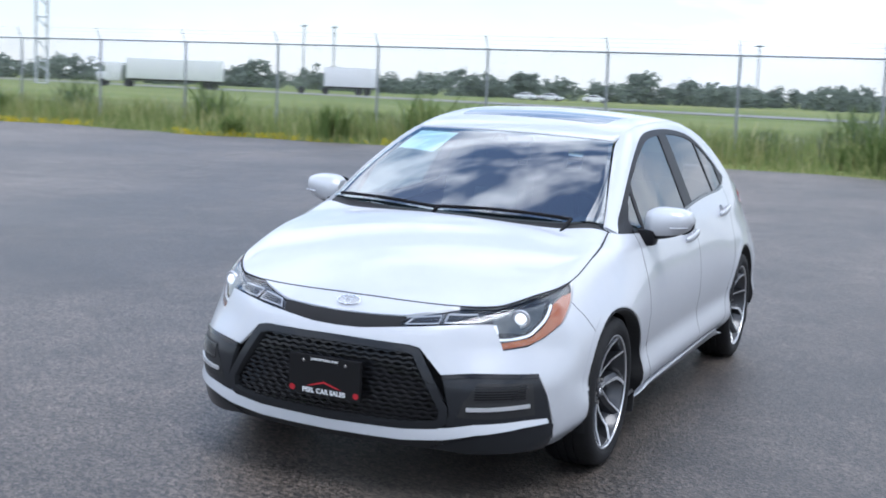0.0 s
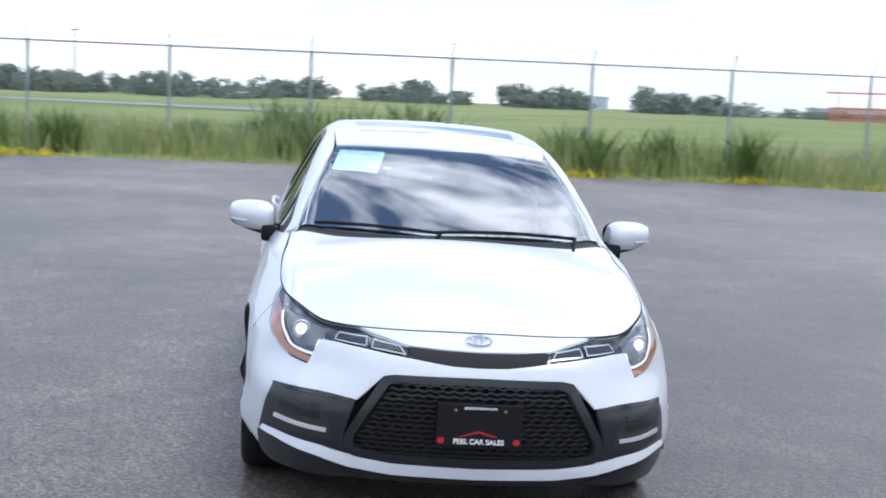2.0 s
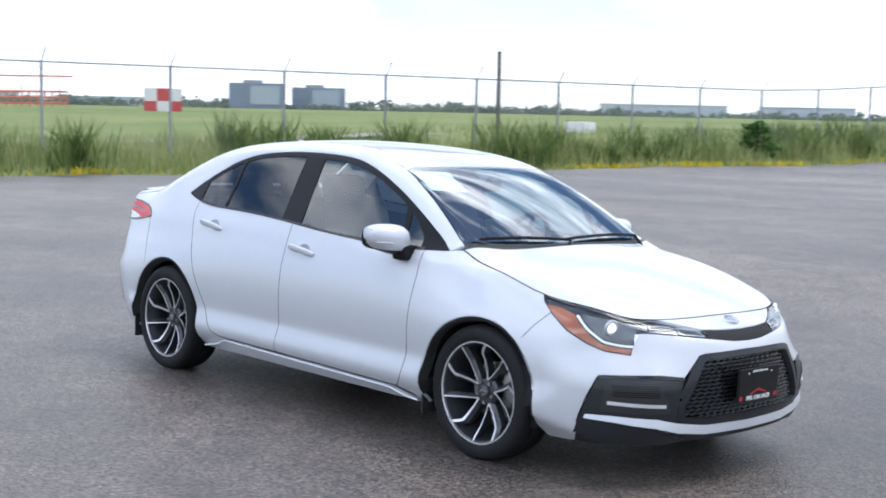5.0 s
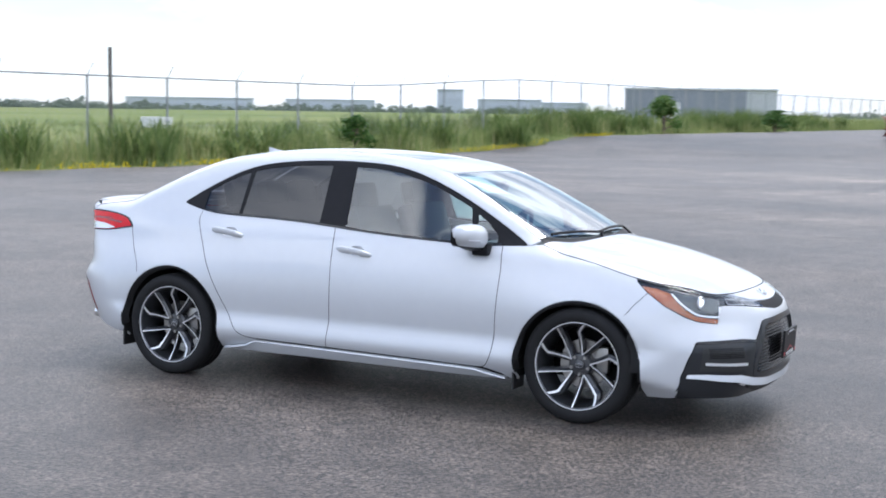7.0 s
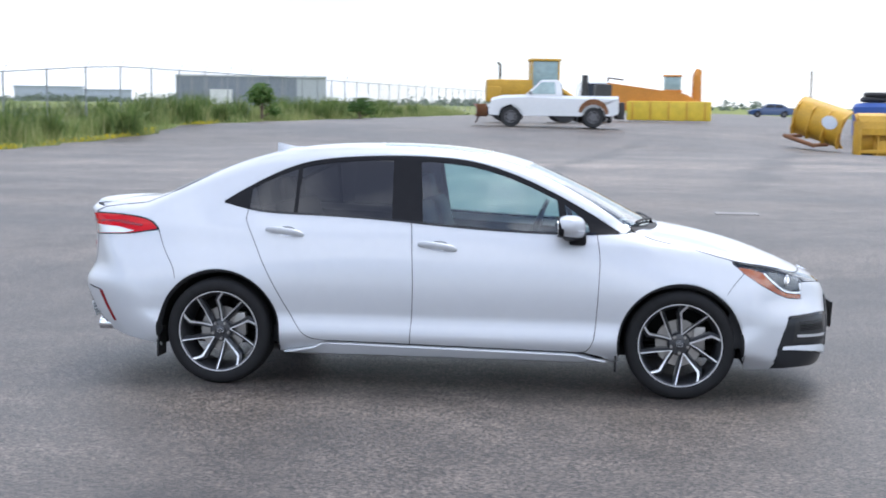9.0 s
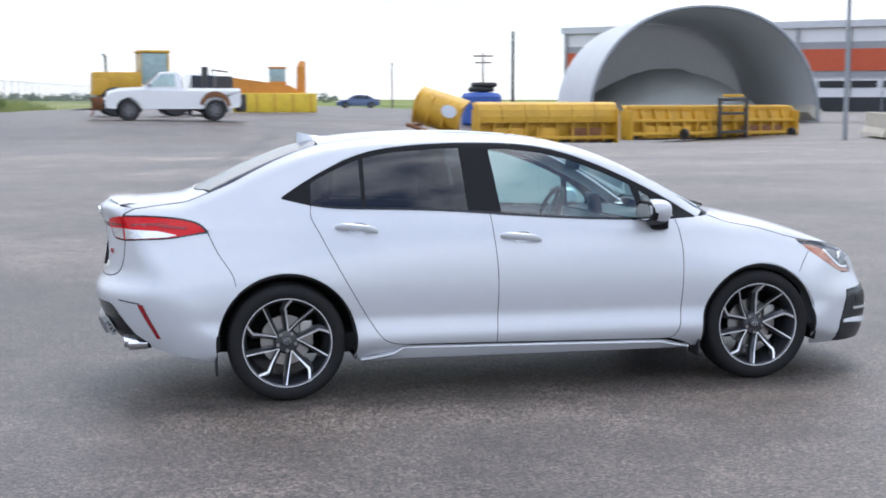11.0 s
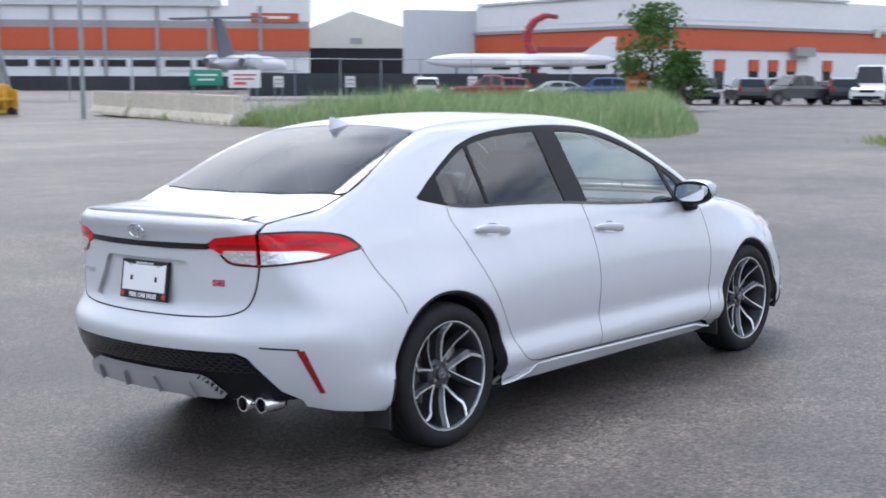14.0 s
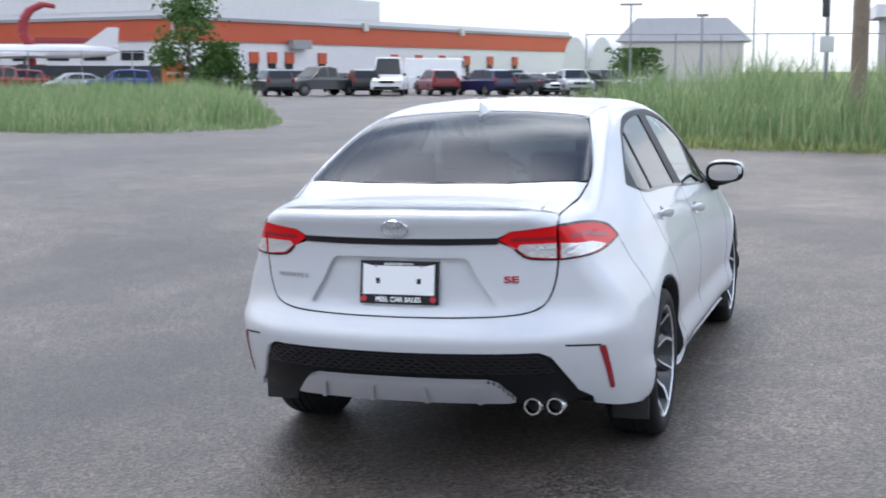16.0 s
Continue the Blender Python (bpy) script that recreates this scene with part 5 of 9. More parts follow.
def asphalt_material():
    m = bpy.data.materials.new("worn_asphalt")
    m.use_nodes = True
    n, l = m.node_tree.nodes, m.node_tree.links
    b = n["Principled BSDF"]
    co = n.new("ShaderNodeTexCoord")
    warp = n.new("ShaderNodeMapping")
    warp.inputs["Rotation"].default_value, warp.inputs["Scale"].default_value = (0, 0, radians(-58)), (0.05, 0.19, 1)

    def noise_tex(scale, detail=5.0, vec=None, rough=0.6):
        t = n.new("ShaderNodeTexNoise")
        t.inputs["Scale"].default_value, t.inputs["Detail"].default_value, t.inputs["Roughness"].default_value = scale, detail, rough
        l.new(vec if vec is not None else co.outputs["Object"], t.inputs["Vector"])
        return t

    l.new(co.outputs["Object"], warp.inputs["Vector"])
    bands, stains, grit = noise_tex(1.0, 6, warp.outputs["Vector"], 0.65), noise_tex(0.33, 6), noise_tex(38, 3)
    stones = n.new("ShaderNodeTexVoronoi")
    stones.inputs["Scale"].default_value = 88.0
    l.new(co.outputs["Object"], stones.inputs["Vector"])
    ramp = n.new("ShaderNodeValToRGB")
    e = ramp.color_ramp.elements
    e[0].position, e[0].color, e[1].position, e[1].color = 0.36, (0.030, 0.0265, 0.024, 1), 0.64, (0.090, 0.080, 0.072, 1)
    l.new(bands.outputs["Fac"], ramp.inputs["Fac"])
    ramp2 = n.new("ShaderNodeValToRGB")
    e = ramp2.color_ramp.elements
    e[0].position, e[0].color, e[1].position, e[1].color = 0.36, (0.66, 0.65, 0.64, 1), 0.60, (1.15, 1.12, 1.10, 1)
    l.new(stains.outputs["Fac"], ramp2.inputs["Fac"])
    mul = n.new("ShaderNodeMix")
    mul.data_type, mul.blend_type, mul.inputs["Factor"].default_value = "RGBA", "MULTIPLY", 1.0
    l.new(ramp.outputs["Color"], mul.inputs["A"])
    l.new(ramp2.outputs["Color"], mul.inputs["B"])
    # broad darker stretches beside the bay, and narrow dark tracks
    # the two pale patches are far grazing sheen put into the colour
    for at_, size_, rot, tone in (((-1.6, -4.4, 0), (6.5, 2.4, 1), 4, 0.78), ((1.6, -5.4, 0), (5.2, 2.6, 1), -8, 0.70), ((-14.0, 9.0, 0), (9.0, 3.0, 1), 35, 1.22), ((5.0, 30.0, 0), (24.0, 15.0, 1), 10, 1.55), ((14.0, -4.0, 0), (3.0, 9.0, 1), 12, 0.82), ((2.1, 37.0, 0), (23.0, 0.55, 1), 82, 0.5), ((7.3, 33.5, 0), (21.0, 0.8, 1), 79, 0.55), ((-11.0, -1.5, 0), (1.6, 5.0, 1), -12, 0.72), ((5.4, 0.9, 0), (6.2, 3.6, 1), 6, 0.62), ((-1.6, 3.2, 0), (2.8, 2.0, 1), -10, 0.74), ((-9.5, 15.0, 0), (6.0, 0.7, 1), 20, 0.7)):
        mp_, gr, wv = n.new("ShaderNodeMapping"), n.new("ShaderNodeTexGradient"), n.new("ShaderNodeVectorMath")
        mp_.vector_type, gr.gradient_type, wv.operation = "TEXTURE", "SPHERICAL", "MULTIPLY_ADD"
        mp_.inputs["Location"].default_value, mp_.inputs["Scale"].default_value, mp_.inputs["Rotation"].default_value = at_, size_, (0, 0, radians(rot))
        wv.inputs[1].default_value = (2.4, 2.4, 0)
        l.new(stains.outputs["Color"], wv.inputs[0])
        l.new(co.outputs["Object"], wv.inputs[2])
        l.new(wv.outputs["Vector"], mp_.inputs["Vector"])
        l.new(mp_.outputs["Vector"], gr.inputs["Vector"])
        soft = n.new("ShaderNodeMapRange")
        soft.interpolation_type = "SMOOTHSTEP"
        soft.inputs["From Max"].default_value, soft.inputs["To Min"].default_value, soft.inputs["To Max"].default_value = 0.7, 1.0, tone
        l.new(gr.outputs["Fac"], soft.inputs["Value"])
        toned = n.new("ShaderNodeMix")
        toned.data_type, toned.blend_type, toned.inputs["Factor"].default_value = "RGBA", "MULTIPLY", 1.0
        l.new(mul.outputs["Result"], toned.inputs["A"])
        l.new(soft.outputs["Result"], toned.inputs["B"])
        mul = toned
    # pale and dark stones of the aggregate
    peb = n.new("ShaderNodeValToRGB")
    e = peb.color_ramp.elements
    e[0].position, e[0].color, e[1].position, e[1].color = 0.25, (0.34, 0.34, 0.34, 1), 0.93, (3.5, 3.3, 3.1, 1)
    l.new(stones.outputs["Color"], peb.inputs["Fac"])
    mul2 = n.new("ShaderNodeMix")
    mul2.data_type, mul2.blend_type, mul2.inputs["Factor"].default_value = "RGBA", "MULTIPLY", 0.95
    l.new(mul.outputs["Result"], mul2.inputs["A"])
    l.new(peb.outputs["Color"], mul2.inputs["B"])
    # sand and scuffs: fine grit and hand-sized mottling
    for tex, lo_, hi_ in ((grit, 0.72, 1.30), (noise_tex(2.2, 6), 0.80, 1.20)):
        mr_, mg_ = n.new("ShaderNodeMapRange"), n.new("ShaderNodeMix")
        mr_.inputs["From Min"].default_value, mr_.inputs["From Max"].default_value = 0.36, 0.64
        mr_.inputs["To Min"].default_value, mr_.inputs["To Max"].default_value = lo_, hi_
        mg_.data_type, mg_.blend_type, mg_.inputs["Factor"].default_value = "RGBA", "MULTIPLY", 1.0
        l.new(tex.outputs["Fac"], mr_.inputs["Value"])
        l.new(mul2.outputs["Result"], mg_.inputs["A"])
        l.new(mr_.outputs["Result"], mg_.inputs["B"])
        mul2 = mg_
    # fine cracks
    crack = n.new("ShaderNodeTexVoronoi")
    crack.feature = "DISTANCE_TO_EDGE"
    crack.inputs["Scale"].default_value = 0.16
    wob = noise_tex(0.9, 6)
    add = n.new("ShaderNodeVectorMath")
    add.operation = "ADD"
    l.new(co.outputs["Object"], add.inputs[0])
    l.new(wob.outputs["Color"], add.inputs[1])
    l.new(add.outputs["Vector"], crack.inputs["Vector"])
    cr = n.new("ShaderNodeMapRange")
    cr.inputs["From Min"].default_value, cr.inputs["From Max"].default_value = 0.001, 0.0045
    cr.inputs["To Min"].default_value, cr.inputs["To Max"].default_value = 0.45, 1.0
    l.new(crack.outputs["Distance"], cr.inputs["Value"])
    mul3 = n.new("ShaderNodeMix")
    mul3.data_type, mul3.blend_type, mul3.inputs["Factor"].default_value = "RGBA", "MULTIPLY", 0.4
    l.new(mul2.outputs["Result"], mul3.inputs["A"])
    l.new(cr.outputs["Result"], mul3.inputs["B"])
    l.new(mul3.outputs["Result"], b.inputs["Base Color"])
    rr = n.new("ShaderNodeMapRange")
    b.inputs["Specular IOR Level"].default_value = 0.62
    rr.inputs["To Min"].default_value, rr.inputs["To Max"].default_value = 0.38, 0.60
    l.new(bands.outputs["Fac"], rr.inputs["Value"])
    l.new(rr.outputs["Result"], b.inputs["Roughness"])
    bp = n.new("ShaderNodeBump")
    bp.inputs["Strength"].default_value, bp.inputs["Distance"].default_value = 0.5, 0.005
    l.new(stones.outputs["Distance"], bp.inputs["Height"])
    l.new(bp.outputs["Normal"], b.inputs["Normal"])
    return m


def field_material():
    m = bpy.data.materials.new("rough_field_grass")
    m.use_nodes = True
    n, l = m.node_tree.nodes, m.node_tree.links
    b = n["Principled BSDF"]
    b.inputs["Roughness"].default_value, b.inputs["Specular IOR Level"].default_value = 0.95, 0.1
    co, mp = n.new("ShaderNodeTexCoord"), n.new("ShaderNodeMapping")
    mp.inputs["Scale"].default_value = (0.05, 0.012, 1)
    l.new(co.outputs["Object"], mp.inputs["Vector"])
    big, small = n.new("ShaderNodeTexNoise"), n.new("ShaderNodeTexNoise")
    big.inputs["Scale"].default_value, small.inputs["Scale"].default_value = 1.0, 1.3
    big.inputs["Detail"].default_value = small.inputs["Detail"].default_value = 6
    l.new(mp.outputs["Vector"], big.inputs["Vector"])
    l.new(co.outputs["Object"], small.inputs["Vector"])
    add = n.new("ShaderNodeMath")
    add.operation = "MULTIPLY_ADD"
    add.inputs[1].default_value = 0.45
    l.new(small.outputs["Fac"], add.inputs[0])
    l.new(big.outputs["Fac"], add.inputs[2])
    ramp = n.new("ShaderNodeValToRGB")
    e = ramp.color_ramp.elements
    e[0].position, e[0].color, e[1].position, e[1].color = 0.50, (0.10, 0.15, 0.045, 1), 0.95, (0.27, 0.27, 0.11, 1)
    mid = ramp.color_ramp.elements.new(0.7)
    mid.color = (0.17, 0.21, 0.07, 1)
    l.new(add.outputs[0], ramp.inputs["Fac"])
    l.new(ramp.outputs["Color"], b.inputs["Base Color"])
    return m


ASPHALT, FIELD = asphalt_material(), field_material()


def ground_sheet(name, xs, ys, keep, drop, mat, label):
    """A level sheet on the lie of the land, cell by cell."""
    gx, gy = np.meshgrid(xs, ys, indexing="ij")
    z = rise(gx, gy) + drop - 0.35 * (1 - step01(10, 16, np.hypot(gx, gy)))
    n = len(ys)
    v = np.stack([gx.ravel(), gy.ravel(), z.ravel()], 1)
    i, j = np.meshgrid(np.arange(len(xs) - 1), np.arange(n - 1), indexing="ij")
    a = (i * n + j).ravel()
    f = np.stack([a, a + n, a + n + 1, a + 1], 1)
    f = f[keep(v[f][:, :, 0].mean(1), v[f][:, :, 1].mean(1))]
    me = bpy.data.meshes.new(name)
    me.from_pydata(v.tolist(), [], f.tolist())
    me.materials.append(mat)
    return tagged(new(name, me), label, kind="structure")


far_x = np.concatenate([[-4000, -1500, -600, -250, -120], np.linspace(-60, 60, 41), [90, 120, 250, 600, 1500, 4000]])
far_y = np.concatenate([[-4000, -1500, -600, -250, -120], np.linspace(-60, 100, 61), [120, 160, 250, 600, 1500, 4000]])
ground_sheet("ground", far_x, far_y, lambda x, y: x < 1e9, -0.035, FIELD, "wide flat grass field round the lot")


def strip_edge(y):
    return -22.3 + 0.088 * y + 0.35 * np.sin(y * 0.6) + 0.2 * np.sin(y * 1.7 + 1)


bm = bmesh.new()
lot_y = np.concatenate([np.linspace(-70, 100, 200), np.linspace(104, 190, 12)])
lot_x = [*range(-10, 13), 16, 20, 24, 28, 34, 40, 60, 110, 190]
rows = []
for y in lot_y:
    e = float(strip_edge(y))
    xs = [max(x, e + 0.4 * k) for k, x in enumerate([e, e + 3.5, *lot_x])]
    rows.append([bm.verts.new((x, y, float(rise(x, y)) + (-0.02 if k == 0 else 0.0))) for k, x in enumerate(xs)])
for p, q in zip(rows, rows[1:]):
    for i in range(len(p) - 1):
        bm.faces.new((p[i], p[i + 1], q[i + 1], q[i]))
tagged(part("pavement", bm, ASPHALT, None, "worn grey asphalt lot with stains and cracks"), kind="structure")

# narrow service road in the field
bm = bmesh.new()
rows = [[bm.verts.new((-48.9 + 0.083 * y + d, y, float(rise(-49, y)) - 0.022)) for d in (-1.5, 1.5)] for y in np.linspace(-60, 260, 30)]
for p, q in zip(rows, rows[1:]):
    bm.faces.new((p[0], p[1], q[1], q[0]))
tagged(part("road", bm, material("pale_road", (0.36, 0.35, 0.33), rough=0.9, vary=0.15, scale=0.6), None, "pale narrow service road in the grass"), kind="structure")
# highway beyond the field
bm = bmesh.new()
rows = [[bm.verts.new((-158 + 0.75 * (y + 95) * -1 * -0.55 + d, y, 0.02)) for d in (-9, 9)] for y in np.linspace(-320, 0, 12)]
for p, q in zip(rows, rows[1:]):
    bm.faces.new((p[0], p[1], q[1], q[0]))
tagged(part("highway", bm, material("grey_road", (0.22, 0.22, 0.22), rough=0.9, vary=0.1, scale=0.5), None, "grey highway beyond the field"), kind="structure")

# flush steel cover in the asphalt
bm = bmesh.new()
box(bm, 3.0, 12.6, 0.004, 0.66, 0.4, 0.016, bevel=0.004)
for k in range(7):
    box(bm, 2.745 + 0.085 * k, 12.6, 0.013, 0.028, 0.34, 0.008)
tagged(part("drain_grate", bm, material("worn_steel", (0.26, 0.25, 0.24), rough=0.5, metal=0.5, vary=0.2), None, "pale steel drain grate set in the asphalt"), category="drain", kind="")

# ---- grasses ----
def leaf_material(name, low, high, dry):
    """Grass and leaves: colour from blade to blade, a little light through them."""
    m = bpy.data.materials.new(name)
    m.use_nodes = True
    n, l = m.node_tree.nodes, m.node_tree.links
    b = n["Principled BSDF"]
    b.inputs["Roughness"].default_value, b.inputs["Specular IOR Level"].default_value = 0.6, 0.25
    geo, ramp = n.new("ShaderNodeNewGeometry"), n.new("ShaderNodeValToRGB")
    e = ramp.color_ramp.elements
    e[0].position, e[0].color, e[1].position, e[1].color = 0.0, (*low, 1), 1.0, (*dry, 1)
    mid = e.new(0.8)
    mid.color = (*high, 1)
    l.new(geo.outputs["Random Per Island"], ramp.inputs["Fac"])
    l.new(ramp.outputs["Color"], b.inputs["Base Color"])
    tr, mix, out = n.new("ShaderNodeBsdfTranslucent"), n.new("ShaderNodeMixShader"), n["Material Output"]
    mix.inputs["Fac"].default_value = 0.35
    l.new(ramp.outputs["Color"], tr.inputs["Color"])
    l.new(b.outputs[0], mix.inputs[1])
    l.new(tr.outputs[0], mix.inputs[2])
    l.new(mix.outputs[0], out.inputs["Surface"])
    return m


GRASS = leaf_material("tall_grass", (0.16, 0.22, 0.075), (0.31, 0.36, 0.14), (0.47, 0.44, 0.24))
REED = leaf_material("reed_grass", (0.16, 0.25, 0.11), (0.30, 0.40, 0.19), (0.47, 0.46, 0.28))
FLOWER = leaf_material("yellow_flowers", (0.55, 0.42, 0.02), (0.70, 0.56, 0.04), (0.30, 0.35, 0.06))
LEAF = leaf_material("shrub_leaves", (0.035, 0.085, 0.02), (0.08, 0.16, 0.04), (0.15, 0.20, 0.06))
# tree line: the haze of distance is put into these leaf colours
WOODS = leaf_material("hazed_woods", (0.15, 0.19, 0.155), (0.19, 0.235, 0.185), (0.22, 0.26, 0.20))


def blades(name, xy, height, mat, label, width=0.012, lean=0.22, category="grass"):
    """Thousands of bent, tapered blades as one growth."""
    n = len(xy)
    base = np.column_stack([xy, rise(xy[:, 0], xy[:, 1]) - 0.03])
    turn, bend = rng.uniform(0, 2 * np.pi, n), rng.normal(0, lean, (n, 2)) + np.array([0.05, -0.04])
    side = np.column_stack([np.cos(turn), np.sin(turn), 0 * turn]) * (width * rng.uniform(0.6, 1.5, n))[:, None]
    up = np.column_stack([0 * height, 0 * height, height])
    flex = np.column_stack([bend * height[:, None], 0 * height])
    m1, tip = base + up * 0.55 + flex * 0.35, base + up * (1 - 0.25 * (bend**2).sum(1))[:, None] + flex
    v = np.stack([base - side, base + side, m1 - side * 0.8, m1 + side * 0.8, tip], 1).reshape(-1, 3)
    k = np.arange(n)[:, None] * 5
    f4, f3 = (k + np.array([0, 1, 3, 2])).tolist(), (k + np.array([2, 3, 4])).tolist()
    me = bpy.data.meshes.new(name)
    me.from_pydata(v.tolist(), [], f4 + f3)
    me.materials.append(mat)
    return tagged(new(name, me), label, category, kind="stuff")


def clumped(n, lo, hi, size, amount=0.6):
    """Scatter in a box, thicker in clumps."""
    p = rng.uniform(lo, hi, (int(n * 2.2), 2))
    d = np.array([noise.noise(Vector((a / size, b / size, 3.3))) for a, b in p])
    return p[rng.uniform(0, 1, len(p)) < np.clip(0.5 + d * 1.4 * amount + (1 - amount) * 0.3, 0.04, 1)][:n], None


# verge along the fence: mixed grass, dry stalks and clumps of tall weeds
def verge(n, size, base, swing, spread, low, high, seed):
    p, _ = clumped(n, (0, -48), (7.0, 118), size, 0.8)
    tall = np.array([noise.noise(Vector((a / (size * 1.2), b / (size * 1.2), seed))) for a, b in p])
    h = np.clip(base + swing * tall + rng.normal(0, spread, len(p)), low, high) * np.clip(p[:, 0] / 1.4, 0.25, 1)
    return np.column_stack([strip_edge(p[:, 1]) + 0.2 - p[:, 0], p[:, 1]]), h


blades("tall_grass", *verge(46000, 1.6, 0.62, 0.7, 0.14, 0.22, 1.4, 9.1), GRASS, "tall uneven green grass along the chain-link fence", width=0.015)
blades("dry_grass", *verge(15000, 2.6, 0.75, 0.6, 0.2, 0.3, 1.5, 4.2), leaf_material("dry_stalks", (0.22, 0.25, 0.08), (0.40, 0.38, 0.17), (0.50, 0.45, 0.24)), "pale dry stalks among the fence grass", width=0.010, lean=0.3)
wc = np.column_stack([rng.uniform(0.9, 6.0, 150), rng.uniform(-46, 100, 150)])
wk = rng.uniform(0.35, 1.0, 150)
pick = rng.integers(0, 150, 21000)
p = wc[pick] + rng.normal(0, 1, (21000, 2)) * (0.34 * wk[pick])[:, None]
h = np.clip(1.55 * wk[pick] * rng.uniform(0.55, 1.15, 21000), 0.3, 1.75)
p = np.column_stack([strip_edge(p[:, 1]) + 0.2 - p[:, 0], p[:, 1]])
blades("tall_weeds", p, h, leaf_material("weed_leaves", (0.08, 0.13, 0.035), (0.17, 0.235, 0.075), (0.30, 0.33, 0.13)), "clumps of tall dark green weeds by the fence", width=0.03, lean=0.3, category="weeds")
# lower growth behind it, thinning out
p, _ = clumped(26000, (7, -48), (30, 110), 3.0)
h = np.clip(0.30 + rng.normal(0, 0.10, len(p)), 0.12, 0.6)
p = np.column_stack([strip_edge(p[:, 1]) - p[:, 0], p[:, 1]])
blades("field_grass", p, h, GRASS, "ragged field grass beyond the fence", width=0.02)
# yellow flowers at the asphalt's edge
c = rng.uniform(-30, 60, 24)
yy = np.concatenate([rng.normal(v, 0.7, 110) for v in c])
p = np.column_stack([strip_edge(yy) - np.abs(rng.normal(0.1, 0.35, len(yy))), yy])
blades("yellow_flowers", p, rng.uniform(0.06, 0.24, len(p)), FLOWER, "low yellow wildflowers at the asphalt's edge", width=0.022, lean=0.5, category="flowers")


def in_poly(poly, n):
    a = np.array(poly, float)
    out = np.zeros((0, 2))
    while len(out) < n:
        q = rng.uniform(a.min(0), a.max(0), (n * 2, 2))
        out = np.concatenate([out, q[inside(poly, q)]])
    return out[:n]


isle = [(23.4, 30.2), (21.9, 24.0), (21.0, 18.0), (21.9, 15.6), (25.0, 14.2), (29.0, 15.5), (38, 21), (52, 30), (50, 38), (34, 38), (26, 34)]
bank = [(26.0, 7.2), (23.6, 5.2), (21.4, 2.9), (20.0, 0.8), (19.3, -4), (19.0, -14), (18.5, -30), (34, -30), (38, -10), (40, 2), (33, 6.5)]
for nm, poly, n, hh, ratio in (("reeds", isle, 34000, 0.92, 0.3), ("reeds", bank, 42000, 1.38, 0.35)):
    p = in_poly(poly, n)
    a = np.array(poly, float)
    seg = np.min([np.abs((b[0] - c[0]) * (c[1] - p[:, 1]) - (c[0] - p[:, 0]) * (b[1] - c[1])) / np.hypot(*(b - c)) for c, b in zip(a, np.roll(a, -1, 0))], 0)
    t2 = np.array([noise.noise(Vector((u / 2.6, v / 2.6, 4.4))) for u, v in p])
    h = hh * np.clip(0.30 + seg / 1.5, 0.28, 1) * np.clip(0.80 + 0.95 * t2 + rng.normal(0, 0.2, len(p)), 0.22, 1.7)
    blades(nm, p, h, REED, "dense tall green reeds and grass on a verge", width=0.017, lean=0.24, category="reeds")
# weeds at the foot of the barriers
u = rng.uniform(0, 1, 2600) ** 0.6
p = np.column_stack([30.2 - 6.4 * u, 47.2 - 18.0 * u]) + rng.normal(0, 0.28, (2600, 2)) + np.array([-0.35, 0.0])
blades("barrier_weeds", p, rng.uniform(0.1, 0.55, 2600) * (0.4 + 0.6 * u), GRASS, "ragged weeds at the foot of the barriers", width=0.016, lean=0.35, category="weeds")
# low weeds along the foot of the bank
u = rng.uniform(0, 1, 5200)
foot = np.array([(30.0, 8.6), (26.0, 8.4), (23.6, 6.4), (21.2, 3.6), (19.8, 1.4), (19.4, -3.0)])
p = np.column_stack([np.interp(u, np.linspace(0, 1, 6), foot[:, k]) for k in (0, 1)]) + rng.normal(0, 0.42, (5200, 2)) + np.array([0.5, 0.0])
blades("bank_weeds", p, rng.uniform(0.06, 0.34, 5200), GRASS, "short grass and weeds along the foot of the bank", width=0.016, lean=0.4, category="weeds")
# mown verge by the drive
bm = bmesh.new()
prism(bm, [(40.5, 14.6), (46, 16.2), (70, 18.4), (70, 15.0), (48, 12.0), (36, 8.0), (30, 7.6)], 0.03, Matrix.Translation((0, 0, -0.005)))
tagged(part("mown_verge", bm, FIELD, None, "short green grass verge beside the drive"), kind="structure")


